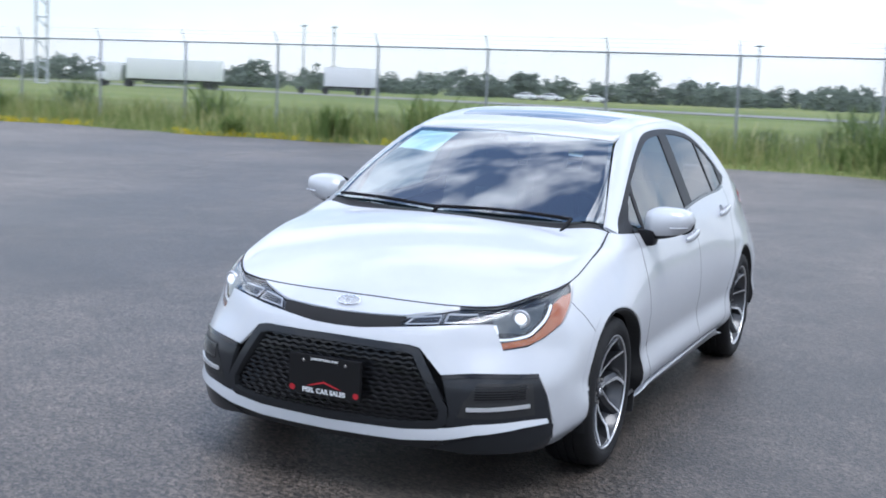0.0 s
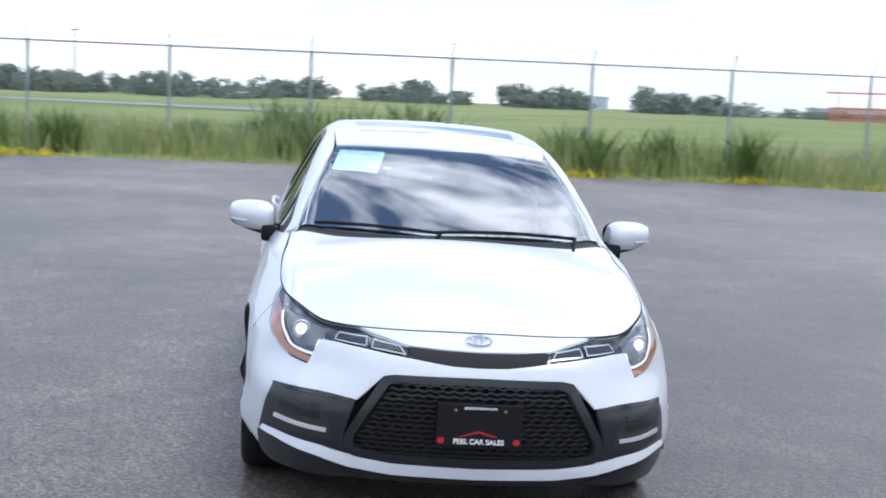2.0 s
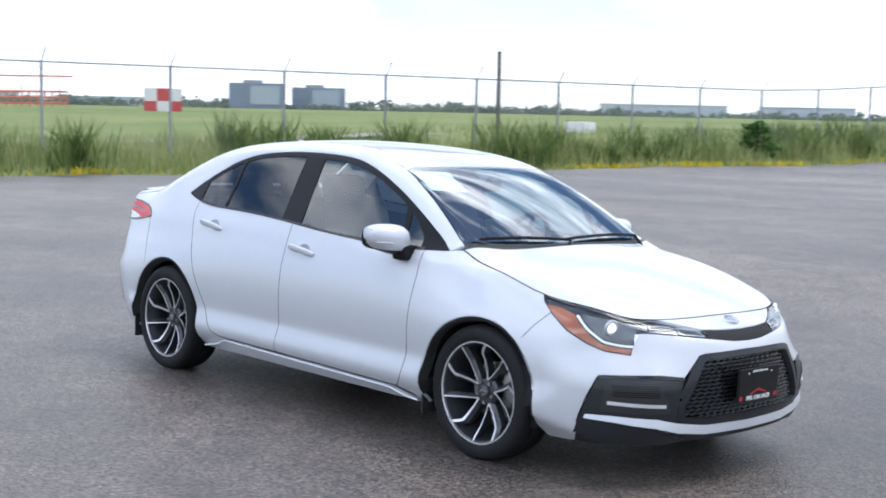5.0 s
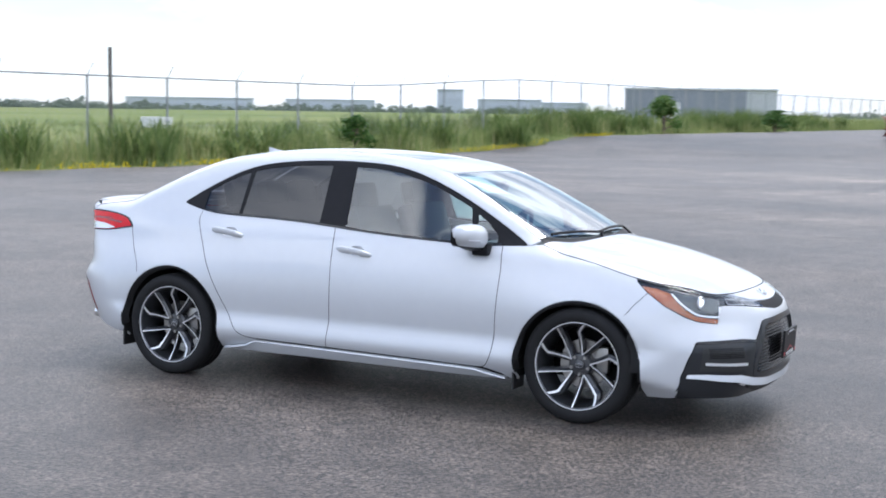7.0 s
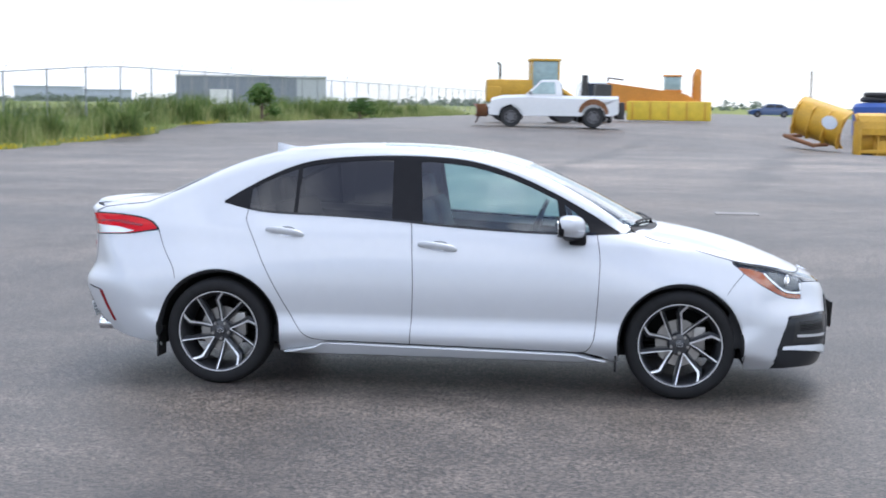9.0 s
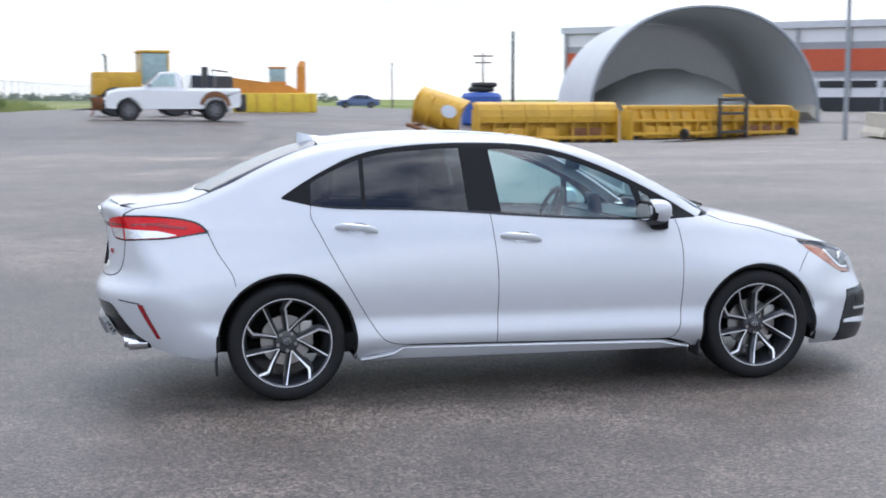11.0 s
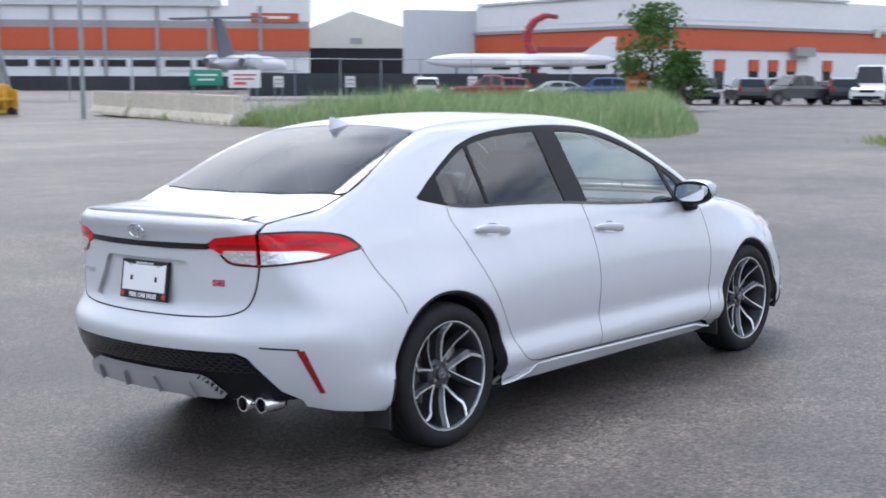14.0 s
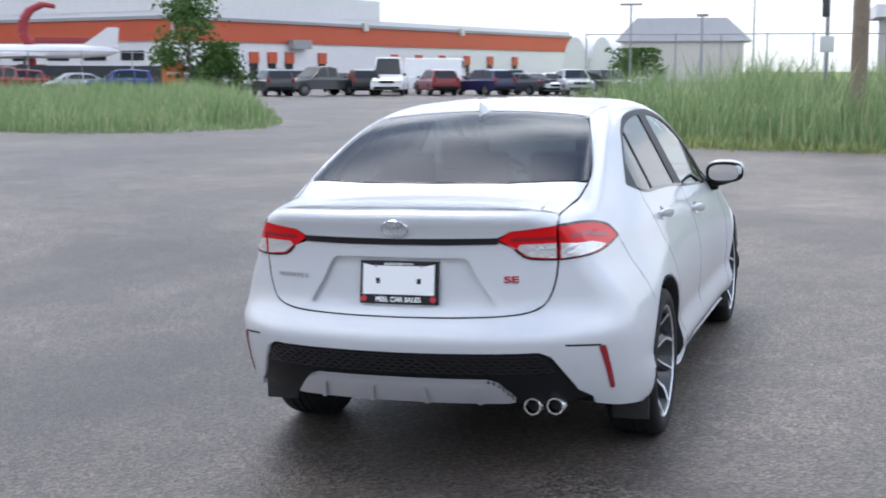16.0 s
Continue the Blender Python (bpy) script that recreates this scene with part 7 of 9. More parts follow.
ROW = "cars parked in a row"
BLACK_P, GREY_P, WHITE_P, RED_P, BLUE_P, SILVER_P = (0.008, 0.009, 0.010), (0.040, 0.044, 0.050), (0.75, 0.76, 0.77), (0.20, 0.008, 0.014), (0.010, 0.018, 0.075), (0.30, 0.32, 0.34)
for kind, rgb, x, y, yaw, label in (
    ("suv", BLACK_P, 68.4, 38.2, 215, "black sport utility parked in the far row"),
    ("suv", GREY_P, 69.2, 35.6, 40, "dark grey hatchback-like utility parked in the far row"),
    ("pickup", GREY_P, 70.8, 33.0, 150, "dark grey pickup parked in the far row"),
    ("suv", BLACK_P, 73.5, 31.2, 30, "black utility parked behind the van"),
    ("van", WHITE_P, 74.6, 29.6, 196, "white delivery van seen head-on in the far row"),
    ("van", WHITE_P, 84.0, 30.6, 100, "white box van parked broadside"),
    ("suv", RED_P, 75.2, 26.6, 35, "red utility parked beside the van"),
    ("suv", BLUE_P, 76.0, 23.6, 55, "dark blue utility parked in the far row"),
    ("sedan", GREY_P, 78.0, 21.4, 60, "dark grey sedan parked in the far row"),
    ("sedan", WHITE_P, 79.0, 19.6, 200, "white sedan parked in the far row"),
    ("suv", SILVER_P, 77.5, 17.9, 205, "silver utility parked at the row's end"),
    ("suv", BLACK_P, 78.0, 15.8, 220, "black boxy utility at the row's end"),
    ("pickup", RED_P, 66.6, 54.0, 128, "dark red pickup parked beyond the reeds"),
    ("suv", WHITE_P, 64.6, 58.2, 40, "white utility parked beyond the reeds"),
    ("sedan", SILVER_P, 69.2, 50.3, 140, "silver car parked beyond the reeds"),
    ("suv", (0.015, 0.04, 0.18), 70.9, 47.9, 125, "bright blue utility parked beyond the reeds"),
    ("suv", RED_P, 69.4, 55.4, 128, "red utility parked behind a pickup"),
    ("suv", BLACK_P, 84.5, 41.5, 40, "black utility in the row behind"),
    ("sedan", BLACK_P, 85.5, 38.0, 215, "black sedan in the row behind"),
    ("suv", GREY_P, 88.0, 35.0, 35, "dark grey utility in the row behind"),
    ("suv", BLACK_P, 90.0, 25.5, 210, "black utility in the row behind"),
    ("sedan", GREY_P, 91.0, 22.0, 30, "dark grey sedan in the row behind"),
    ("suv", BLACK_P, 92.5, 18.5, 205, "black utility in the row behind"),
    ("sedan", BLACK_P, 66.5, 40.3, 35, "black sedan parked near the tree"),
):
    vehicle(kind, rgb, x, y, yaw, label, "car" if kind in ("sedan", "suv") else kind, ROW)
vehicle("sedan", (0.02, 0.06, 0.16), 18.5, 134.0, 176, "dark blue sedan standing at the lot's far end", "car")
for k, (x, y) in enumerate(((-228.4, -83.2), (-229.9, -78.9), (-232.5, -71.0))):
    vehicle("sedan", WHITE_P, x, y, 80 + 9 * k, "white car parked across the field", "car", "cars across the field")

# white work pickup with plough frame
work = vehicle("work_pickup", WHITE_P, -1.75, 57.9, 184, "old white work pickup with rust and a snow plough", "pickup")
work.matrix_basis = work.matrix_basis @ Matrix.Diagonal((1.13, 1.13, 1.13, 1))
work_arch, work_side = (SHAPES["work_pickup"]["ax"][0], SHAPES["work_pickup"]["r"]), SHAPES["work_pickup"]["w"] / 2
RUST = material("rusty_steel", (0.20, 0.09, 0.04), rough=0.85, vary=0.45, scale=6, bump=0.2)
DARK_STEEL = material("dark_steel", (0.05, 0.048, 0.046), rough=0.6, vary=0.3)
YELLOW = material("worn_yellow_paint", (0.58, 0.33, 0.03), rough=0.5, vary=0.22, scale=4, bump=0.05, bump_scale=40)
ORANGE = material("worn_orange_paint", (0.60, 0.24, 0.03), rough=0.5, vary=0.2, scale=3)
bm = bmesh.new()
for k in range(8):
    a0, a1 = radians(-50 + 14 * k), radians(-36 + 14 * k)
    q = [(3.55 - 0.35 * math.cos(a), 0.55 + 0.5 * math.sin(a)) for a in (a0, a1)]
    vs = [bm.verts.new((px, sy, pz)) for (px, pz), sy in ((q[0], -1.15), (q[1], -1.15), (q[1], 1.15), (q[0], 1.15))]
    bm.faces.new(vs)
    vs = [bm.verts.new((px - 0.03, sy, pz)) for (px, pz), sy in ((q[0], -1.15), (q[0], 1.15), (q[1], 1.15), (q[1], -1.15))]
    bm.faces.new(vs)
part("plough_blade", bm, material("red_plough", (0.22, 0.03, 0.03), rough=0.6, vary=0.3), work, "dull red snow plough")
bm = bmesh.new()
box(bm, 3.0, 0, 0.75, 0.5, 1.3, 0.5, bevel=0.04)
rod(bm, (2.8, 0.5, 0.5), (3.3, 0.6, 0.5), 0.06), rod(bm, (2.8, -0.5, 0.5), (3.3, -0.6, 0.5), 0.06)
part("plough_mount", bm, RUST, work, "rusty plough mount")
bm = bmesh.new()
box(bm, -2.3, 0, 1.55, 0.7, 1.5, 0.7, bevel=0.06)
box(bm, -3.05, 0, 0.75, 0.35, 1.4, 0.75, bevel=0.05)
rod(bm, (-1.5, 0.2, 1.3), (-1.5, 0.2, 2.3), 0.16, 0.14)
part("salt_spreader", bm, DARK_STEEL, work, "dark salt spreader in the bed")
bm = bmesh.new()
RX, RR = work_arch
prism(bm, [(RX + RR * 1.20 * math.cos(a), RR + RR * 1.20 * math.sin(a)) for a in np.linspace(0.35, 2.9, 12)] + [(RX + (RR * 1.20 + 0.24 * math.sin(a) ** 0.5) * math.cos(a), RR + (RR * 1.20 + 0.24 * math.sin(a) ** 0.5) * math.sin(a)) for a in np.linspace(2.9, 0.35, 12)], 0.012, Matrix.Translation((0, work_side + 0.012, 0)) @ Matrix.Rotation(radians(90), 4, "X"))
part("rust_patch", bm, RUST, work, "rusty wheel arch")


def loader(x, y, yaw):
    """A wheel loader: engine deck, glazed cab, boom, four big tyres."""
    top = tagged(new("wheel_loader"), "yellow wheel loader with a glazed cab", "loader")
    bm = bmesh.new()
    box(bm, -1.4, 0, 1.95, 2.6, 1.7, 1.0, bevel=0.15)
    box(bm, -2.3, 0, 1.6, 0.8, 1.9, 0.9, bevel=0.1)
    part("engine_deck", bm, YELLOW, top)
    bm = bmesh.new()
    box(bm, 0.55, 0, 2.65, 1.5, 1.6, 1.75, bevel=0.08)
    cab = part("cab", bm, GLASS_CAB, top, "green-tinted glazed cab, sky beyond painted into its panes")
    for px in (-0.2, 1.3):
        for sg in (-1, 1):
            bm = bmesh.new()
            box(bm, px, sg * 0.8, 2.65, 0.1, 0.08, 1.8, bevel=0.02)
            part("cab_pillar", bm, YELLOW, cab)
    bm = bmesh.new()
    box(bm, 0.55, 0, 3.58, 1.75, 1.8, 0.14, bevel=0.05)
    part("cab_roof", bm, YELLOW, cab)
    bm = bmesh.new()
    rod(bm, (-1.9, 0.4, 2.4), (-1.9, 0.4, 3.35), 0.07, 0.07), rod(bm, (-1.9, 0.4, 3.3), (-2.05, 0.4, 3.45), 0.07, 0.07)
    part("exhaust_stack", bm, DARK_STEEL, top)
    for px, sg in ((-1.6, -1), (-1.6, 1), (1.6, -1), (1.6, 1)):
        bm = bmesh.new()
        revolve(bm, [(0.0, 0.12), (0.42, 0.16), (0.46, 0.24), (0.74, 0.27), (0.80, 0.2), (0.80, -0.25), (0.5, -0.27)], 24, Matrix.Translation((px, sg * 1.0, 0.8)) @ Matrix.Rotation(radians(-90 * sg), 4, "X"))
        part("tyre", bm, TYRE_FAR, top)
    bm = bmesh.new()
    for sg in (-1, 1):
        rod(bm, (1.1, sg * 0.45, 2.1), (2.9, sg * 0.45, 1.0), 0.14, 0.12)
    box(bm, 1.3, 0, 1.3, 1.4, 1.3, 0.6, bevel=0.08)
    part("boom", bm, YELLOW, top)
    bm = bmesh.new()
    box(bm, 3.2, 0, 0.75, 0.7, 2.6, 1.0, Euler((0, radians(20), 0)).to_matrix().to_4x4(), 0.08)
    part("bucket", bm, RUST, top, "rusty bucket")
    top.matrix_basis = Matrix.Translation((x, y, float(rise(x, y)))) @ Matrix.Rotation(radians(yaw), 4, "Z") @ Matrix.Diagonal((1.05, 1.05, 1.02, 1))
    return top


loader(-3.2, 69.8, 8)
vehicle("van", WHITE_P, 0.2, 74.0, 275, "white truck standing behind the loader", "van")


def blower(x, y, yaw):
    top = tagged(new("snow_blower"), "long orange airport snow blower with a yellow head", "snow blower")
    bm = bmesh.new()
    prism(bm, [(-3.6, 0.7), (3.0, 0.7), (3.4, 1.1), (2.0, 1.9), (-3.2, 2.6), (-3.6, 2.4)], 2.2, Matrix.Translation((0, 1.1, 0)) @ Matrix.Rotation(radians(90), 4, "X"), 0.08)
    part("hood", bm, ORANGE, top)
    bm = bmesh.new()
    box(bm, 1.15, 0, 2.55, 1.1, 1.3, 1.0, bevel=0.06)
    cab = part("cab", bm, GLASS_CAB, top, "green-tinted glazed cab, sky beyond painted into its panes")
    bm = bmesh.new()
    box(bm, 1.15, 0, 3.08, 1.25, 1.45, 0.12, bevel=0.04), box(bm, 1.15, 0, 2.05, 1.2, 1.4, 0.2, bevel=0.04)
    part("cab_frame", bm, ORANGE, cab)
    bm = bmesh.new()
    rod(bm, (2.75, 0, 1.2), (2.75, 0, 3.1), 0.34, 0.30, 14), rod(bm, (2.75, 0, 3.05), (2.85, 0.1, 3.5), 0.31, 0.22, 14)
    part("chute", bm, ORANGE, top)
    bm = bmesh.new()
    box(bm, 1.0, -1.3, 0.72, 5.6, 0.5, 1.3, bevel=0.12)
    head = part("blower_head", bm, material("bright_yellow", (0.70, 0.50, 0.04), rough=0.5, vary=0.2), top, "bright yellow ribbed blower head")
    for k in range(5):
        bm = bmesh.new()
        box(bm, -1.4 + 1.2 * k, -1.56, 0.72, 0.14, 0.08, 1.2, bevel=0.02)
        part("rib", bm, YELLOW, head)
    bm = bmesh.new()
    rod(bm, (-3.3, 0.5, 2.5), (-3.3, 0.5, 2.95), 0.05), rod(bm, (-3.3, 0.5, 2.93), (-2.2, 0.5, 2.8), 0.05)
    part("exhaust", bm, DARK_STEEL, top)
    top.matrix_basis = Matrix.Translation((x, y, float(rise(x, y)))) @ Matrix.Rotation(radians(yaw), 4, "Z")
    return top


blower(4.4, 82.5, -6)


def truck(x, y, yaw, length, label, tractor=True):
    """A road tractor and box trailer."""
    top = tagged(new("semi_truck"), label, "truck")
    bm = bmesh.new()
    box(bm, 0, 0, 2.55, length, 2.5, 2.75, bevel=0.05)
    part("trailer_box", bm, paint((0.74, 0.75, 0.76)), top)
    if tractor:
        bm = bmesh.new()
        box(bm, length / 2 + 1.9, 0, 2.0, 2.0, 2.4, 2.6, bevel=0.25), box(bm, length / 2 + 3.4, 0, 1.3, 1.4, 2.2, 1.3, bevel=0.25)
        part("tractor", bm, paint((0.70, 0.71, 0.73)), top)
    bm = bmesh.new()
    box(bm, 0, 0, 1.05, length * 0.95, 1.0, 0.25, bevel=0.03)
    part("chassis", bm, DARK_STEEL, top)
    for ax in (-length / 2 + 1.2, -length / 2 + 2.4, length / 2 - 0.2, length / 2 + 3.2):
        for sg in (-1, 1):
            bm = bmesh.new()
            revolve(bm, [(0.0, 0.1), (0.3, 0.1), (0.5, 0.14), (0.5, -0.14)], 16, Matrix.Translation((ax, sg * 1.05, 0.5)) @ Matrix.Rotation(radians(-90 * sg), 4, "X"))
            part("wheel", bm, TYRE_FAR, top)
    top.matrix_basis = Matrix.Translation((x, y, 0)) @ Matrix.Rotation(radians(yaw), 4, "Z")
    return top


truck(-144.8, -104.2, 296, 13.0, "white semi truck with a long box trailer on the highway")
truck(-161.5, -86.0, 300, 7.4, "white box trailer far off by the highway", tractor=False)

# ---- ploughs in a row ----
def plough(x0, y0, x1, y1, h, label, frame=False):
    """A snow pusher: curved board, ribs and cross beams on its back, shoes at the ends."""
    top = tagged(new("snow_plough"), label, "snow plough", "ploughs in a row")
    a, b = Vector((x0, y0, 0)), Vector((x1, y1, 0))
    L = (b - a).length
    bm = bmesh.new()
    prof = [(0.42 - 0.42 * math.cos(radians(t)) * 1.0, h * (0.5 + 0.5 * math.sin(radians(t)))) for t in np.linspace(-80, 80, 9)]
    rows = [[bm.verts.new((u, px, pz)) for px, pz in prof] + [bm.verts.new((u, px + 0.07, pz)) for px, pz in prof[::-1]] for u in (0, L)]
    n_ = len(rows[0])
    for i in range(n_):
        bm.faces.new((rows[0][i], rows[0][(i + 1) % n_], rows[1][(i + 1) % n_], rows[1][i]))
    bm.faces.new(rows[0][::-1]), bm.faces.new(rows[1])
    bmesh.ops.recalc_face_normals(bm, faces=bm.faces)
    board = part("mouldboard", bm, YELLOW, top)
    m = int(L / 0.75)
    for k in range(m + 1):
        bm = bmesh.new()
        u = L * k / m
        prism(bm, [(-0.36, 0.12), (0.02, 0.05), (-0.03, h * 0.45), (0.10, h * 0.93), (-0.10, h * 0.84), (-0.30, h * 0.55)], 0.06, Matrix.Translation((min(max(u, 0.03), L - 0.03) + 0.03, 0.02, 0)) @ Matrix.Rotation(radians(90), 4, "Y") @ Matrix.Rotation(radians(90), 4, "Z") @ Matrix.Diagonal((1, 1, 1, 1)))
        part("rib", bm, YELLOW, board)
    for z, d, hh in ((0.30, -0.24, 0.16), (h * 0.55, -0.20, 0.14), (h * 0.93, 0.02, 0.14)):
        bm = bmesh.new()
        box(bm, L / 2, d, z, L * 0.98, 0.16, hh, bevel=0.02)
        part("beam", bm, YELLOW, board)
    if not frame:
        for k in range(6):
            bm = bmesh.new()
            prof2 = [(-0.34, h * 0.52), (-0.36, h * 0.66), (-0.30, h * 0.82), (-0.16, h * 0.95), (0.02, h * 1.01), (0.02, h * 0.96), (-0.14, h * 0.90), (-0.30, h * 0.64), (-0.28, h * 0.52)]
            u_a, u_b = L * k / 6 + 0.015, L * (k + 1) / 6 - 0.015
            two = [[bm.verts.new((u, py, pz)) for py, pz in prof2] for u in (u_a, u_b)]
            for i in range(len(prof2)):
                j = (i + 1) % len(prof2)
                bm.faces.new((two[0][i], two[0][j], two[1][j], two[1][i]))
            bm.faces.new(two[0][::-1]), bm.faces.new(two[1])
            bmesh.ops.recalc_face_normals(bm, faces=bm.faces)
            part("top_board", bm, YELLOW, board, "smooth curved yellow board", smooth=False)
    for u0, u1 in ((0.10, 0.36), (0.42, 0.58), (0.66, 0.92)):
        bm = bmesh.new()
        box(bm, L * (u0 + u1) / 2, -0.16, h * 0.22, L * (u1 - u0), 0.05, h * 0.34, bevel=0.02)
        part("back_plate", bm, RUST if u0 > 0.6 else YELLOW, board)
    for u in (0.05, L - 0.05):
        bm = bmesh.new()
        box(bm, u, -0.02, h * 0.42, 0.08, 0.95, h * 0.82, bevel=0.03)
        part("end_plate", bm, YELLOW, board)
    bm = bmesh.new()
    box(bm, L / 2, 0.06, 0.09, L, 0.06, 0.18, bevel=0.01)
    part("cutting_edge", bm, DARK_STEEL, board, "black rubber cutting edge")
    if frame:
        for px in (L * 0.50, L * 0.66):
            bm = bmesh.new()
            box(bm, px, -0.55, h * 0.62, 0.14, 0.16, h * 1.15, bevel=0.02)
            part("lift_post", bm, DARK_STEEL, top)
        for z in (0.35, h * 0.75, h * 1.15):
            bm = bmesh.new()
            box(bm, L * 0.58, -0.55, z, L * 0.18, 0.13, 0.13, bevel=0.02)
            part("lift_bar", bm, DARK_STEEL, top)
        bm = bmesh.new()
        box(bm, L * 0.58, -0.55, h * 1.27, L * 0.12, 0.14, 0.14, bevel=0.02)
        part("lift_cap", bm, YELLOW, top)
        for px in (L * 0.28, L * 0.93):
            bm = bmesh.new()
            revolve(bm, [(0.0, 0.06), (0.12, 0.08), (0.26, 0.08), (0.27, -0.08), (0.0, -0.06)], 16, Matrix.Translation((px, -0.75, 0.27)) @ Matrix.Rotation(radians(90), 4, "Y"))
            part("caster_wheel", bm, TYRE_FAR, top)
    top.matrix_basis = Matrix.Translation((a.x, a.y, float(rise((x0 + x1) / 2, (y0 + y1) / 2)))) @ Matrix.Rotation(math.atan2(b.y - a.y, b.x - a.x), 4, "Z")
    return top


plough(11.9, 50.9, 19.0, 52.0, 1.95, "worn yellow snow plough standing on the lot")
plough(19.2, 51.0, 29.2, 54.0, 1.66, "long yellow snow plough with a dark lifting frame", frame=True)


def curved_blade(x, y, yaw, lean, k=1.0, long=1.0):
    top = tagged(new("plough_blade"), "orange-yellow curved plough blade leaning on the lot", "plough blade", "ploughs in a row")
    bm = bmesh.new()
    rows = []
    for i in range(11):
        a = radians(-75 + 15 * i)
        rows.append([bm.verts.new((u, 0.75 - 0.8 * math.cos(a), 0.86 + 0.8 * math.sin(a))) for u in (-0.95 * long, 0.95 * long)] + [bm.verts.new((u, 0.75 - 0.72 * math.cos(a), 0.86 + 0.72 * math.sin(a))) for u in (0.95 * long, -0.95 * long)])
    for p, q in zip(rows, rows[1:]):
        for i in range(4):
            bm.faces.new((p[i], p[(i + 1) % 4], q[(i + 1) % 4], q[i]))
    bm.faces.new(rows[0][::-1]), bm.faces.new(rows[-1])
    bmesh.ops.recalc_face_normals(bm, faces=bm.faces)
    blade = part("blade", bm, YELLOW, top)
    for u in (-0.88 * long, -0.3 * long, 0.3 * long, 0.88 * long):
        bm = bmesh.new()
        prism(bm, [(-0.12, 0.35), (0.06, 0.1), (0.30, 0.08), (0.03, 0.8), (0.25, 1.5), (-0.05, 1.3)], 0.05, Matrix.Translation((u, 0, 0)) @ Matrix.Rotation(radians(90), 4, "Y") @ Matrix.Rotation(radians(90), 4, "Z"))
        part("rib", bm, YELLOW, blade)
    bm = bmesh.new()
    c = [(0.34 * math.cos(t), 0.26 * math.sin(t)) for t in np.linspace(0, 2 * math.pi, 17)[:-1]]
    prism(bm, c, 0.03, Matrix.Translation((0.95 * long - 0.55, -0.06, 1.02)) @ Matrix.Rotation(radians(90), 4, "X"))
    part("sticker", bm, material("pale_sticker", (0.65, 0.70, 0.76), rough=0.5, vary=0.1), top, "pale round sticker")
    bm = bmesh.new()
    rod(bm, (-0.6, 0.2, 0.12), (-0.6, -1.1, 0.12), 0.07), rod(bm, (0.6, 0.2, 0.12), (0.6, -1.1, 0.12), 0.07), rod(bm, (-0.7, -1.05, 0.12), (0.7, -1.05, 0.12), 0.08)
    part("push_frame", bm, RUST, top, "rusty push frame")
    top.matrix_basis = Matrix.Translation((x, y, 0.02 + 0.72 * long * k * math.sin(radians(lean)) + float(rise(x, y)))) @ Matrix.Rotation(radians(yaw), 4, "Z") @ Matrix.Rotation(radians(lean), 4, "Y") @ Matrix.Diagonal((k, k, k, 1))
    return top


curved_blade(10.3, 53.0, -36, 16, 1.14, 1.15)

tank = tagged(new("tank"), "blue plastic tank with black tyres lying on top", "tank")
bm = bmesh.new()
revolve(bm, [(0.0, 0.0), (1.0, 0.0), (1.08, 0.1), (1.08, 1.5), (0.95, 1.68), (0.3, 1.75), (0.0, 1.75)], 28)
part("tank_body", bm, material("blue_plastic", (0.03, 0.09, 0.34), rough=0.45, vary=0.1), tank)
for k in range(2):
    bm = bmesh.new()
    revolve(bm, [(0.42 + 0.30 * (0.5 + 0.5 * math.cos(a)), 0.14 * math.sin(a)) for a in np.linspace(0, 2 * math.pi, 11)[:-1]], 24, Matrix.Translation((0.15 * k, 0.1, 1.88 + 0.24 * k)), close=True)
    part("tyre", bm, TYRE_FAR, tank)
tank.location = (14.6, 60.8, float(rise(14.6, 60.8)))

# ---- concrete barriers, site fence ----
CONC = material("weathered_concrete", (0.50, 0.46, 0.38), rough=0.9, vary=0.28, scale=2.5, bump=0.25, bump_scale=25)
bm = bmesh.new()
prism(bm, [(-0.36, 0.0), (0.36, 0.0), (0.34, 0.12), (0.20, 0.38), (0.15, 1.02), (-0.15, 1.02), (-0.20, 0.38), (-0.34, 0.12)], 6.1, Matrix.Rotation(radians(90), 4, "X"), 0.02)
barrier = tagged(part("concrete_barrier", bm, CONC, None, "", smooth=False), "weathered tan concrete barrier in a row", "barrier", "concrete barriers")
bx, by = Vector((29.8, 47.6, 0)), Vector((23.3, 29.6, 0))
for k in range(3):
    p0 = bx + (by - bx) * (k / 3)
    m = Matrix.Translation(p0) @ Matrix.Rotation(math.atan2(by.y - bx.y, by.x - bx.x) + radians(90 + (-1.5, 1, -0.5)[k]), 4, "Z")
    if k == 0:
        barrier.matrix_basis = m
    else:
        copy_thing(barrier, m)

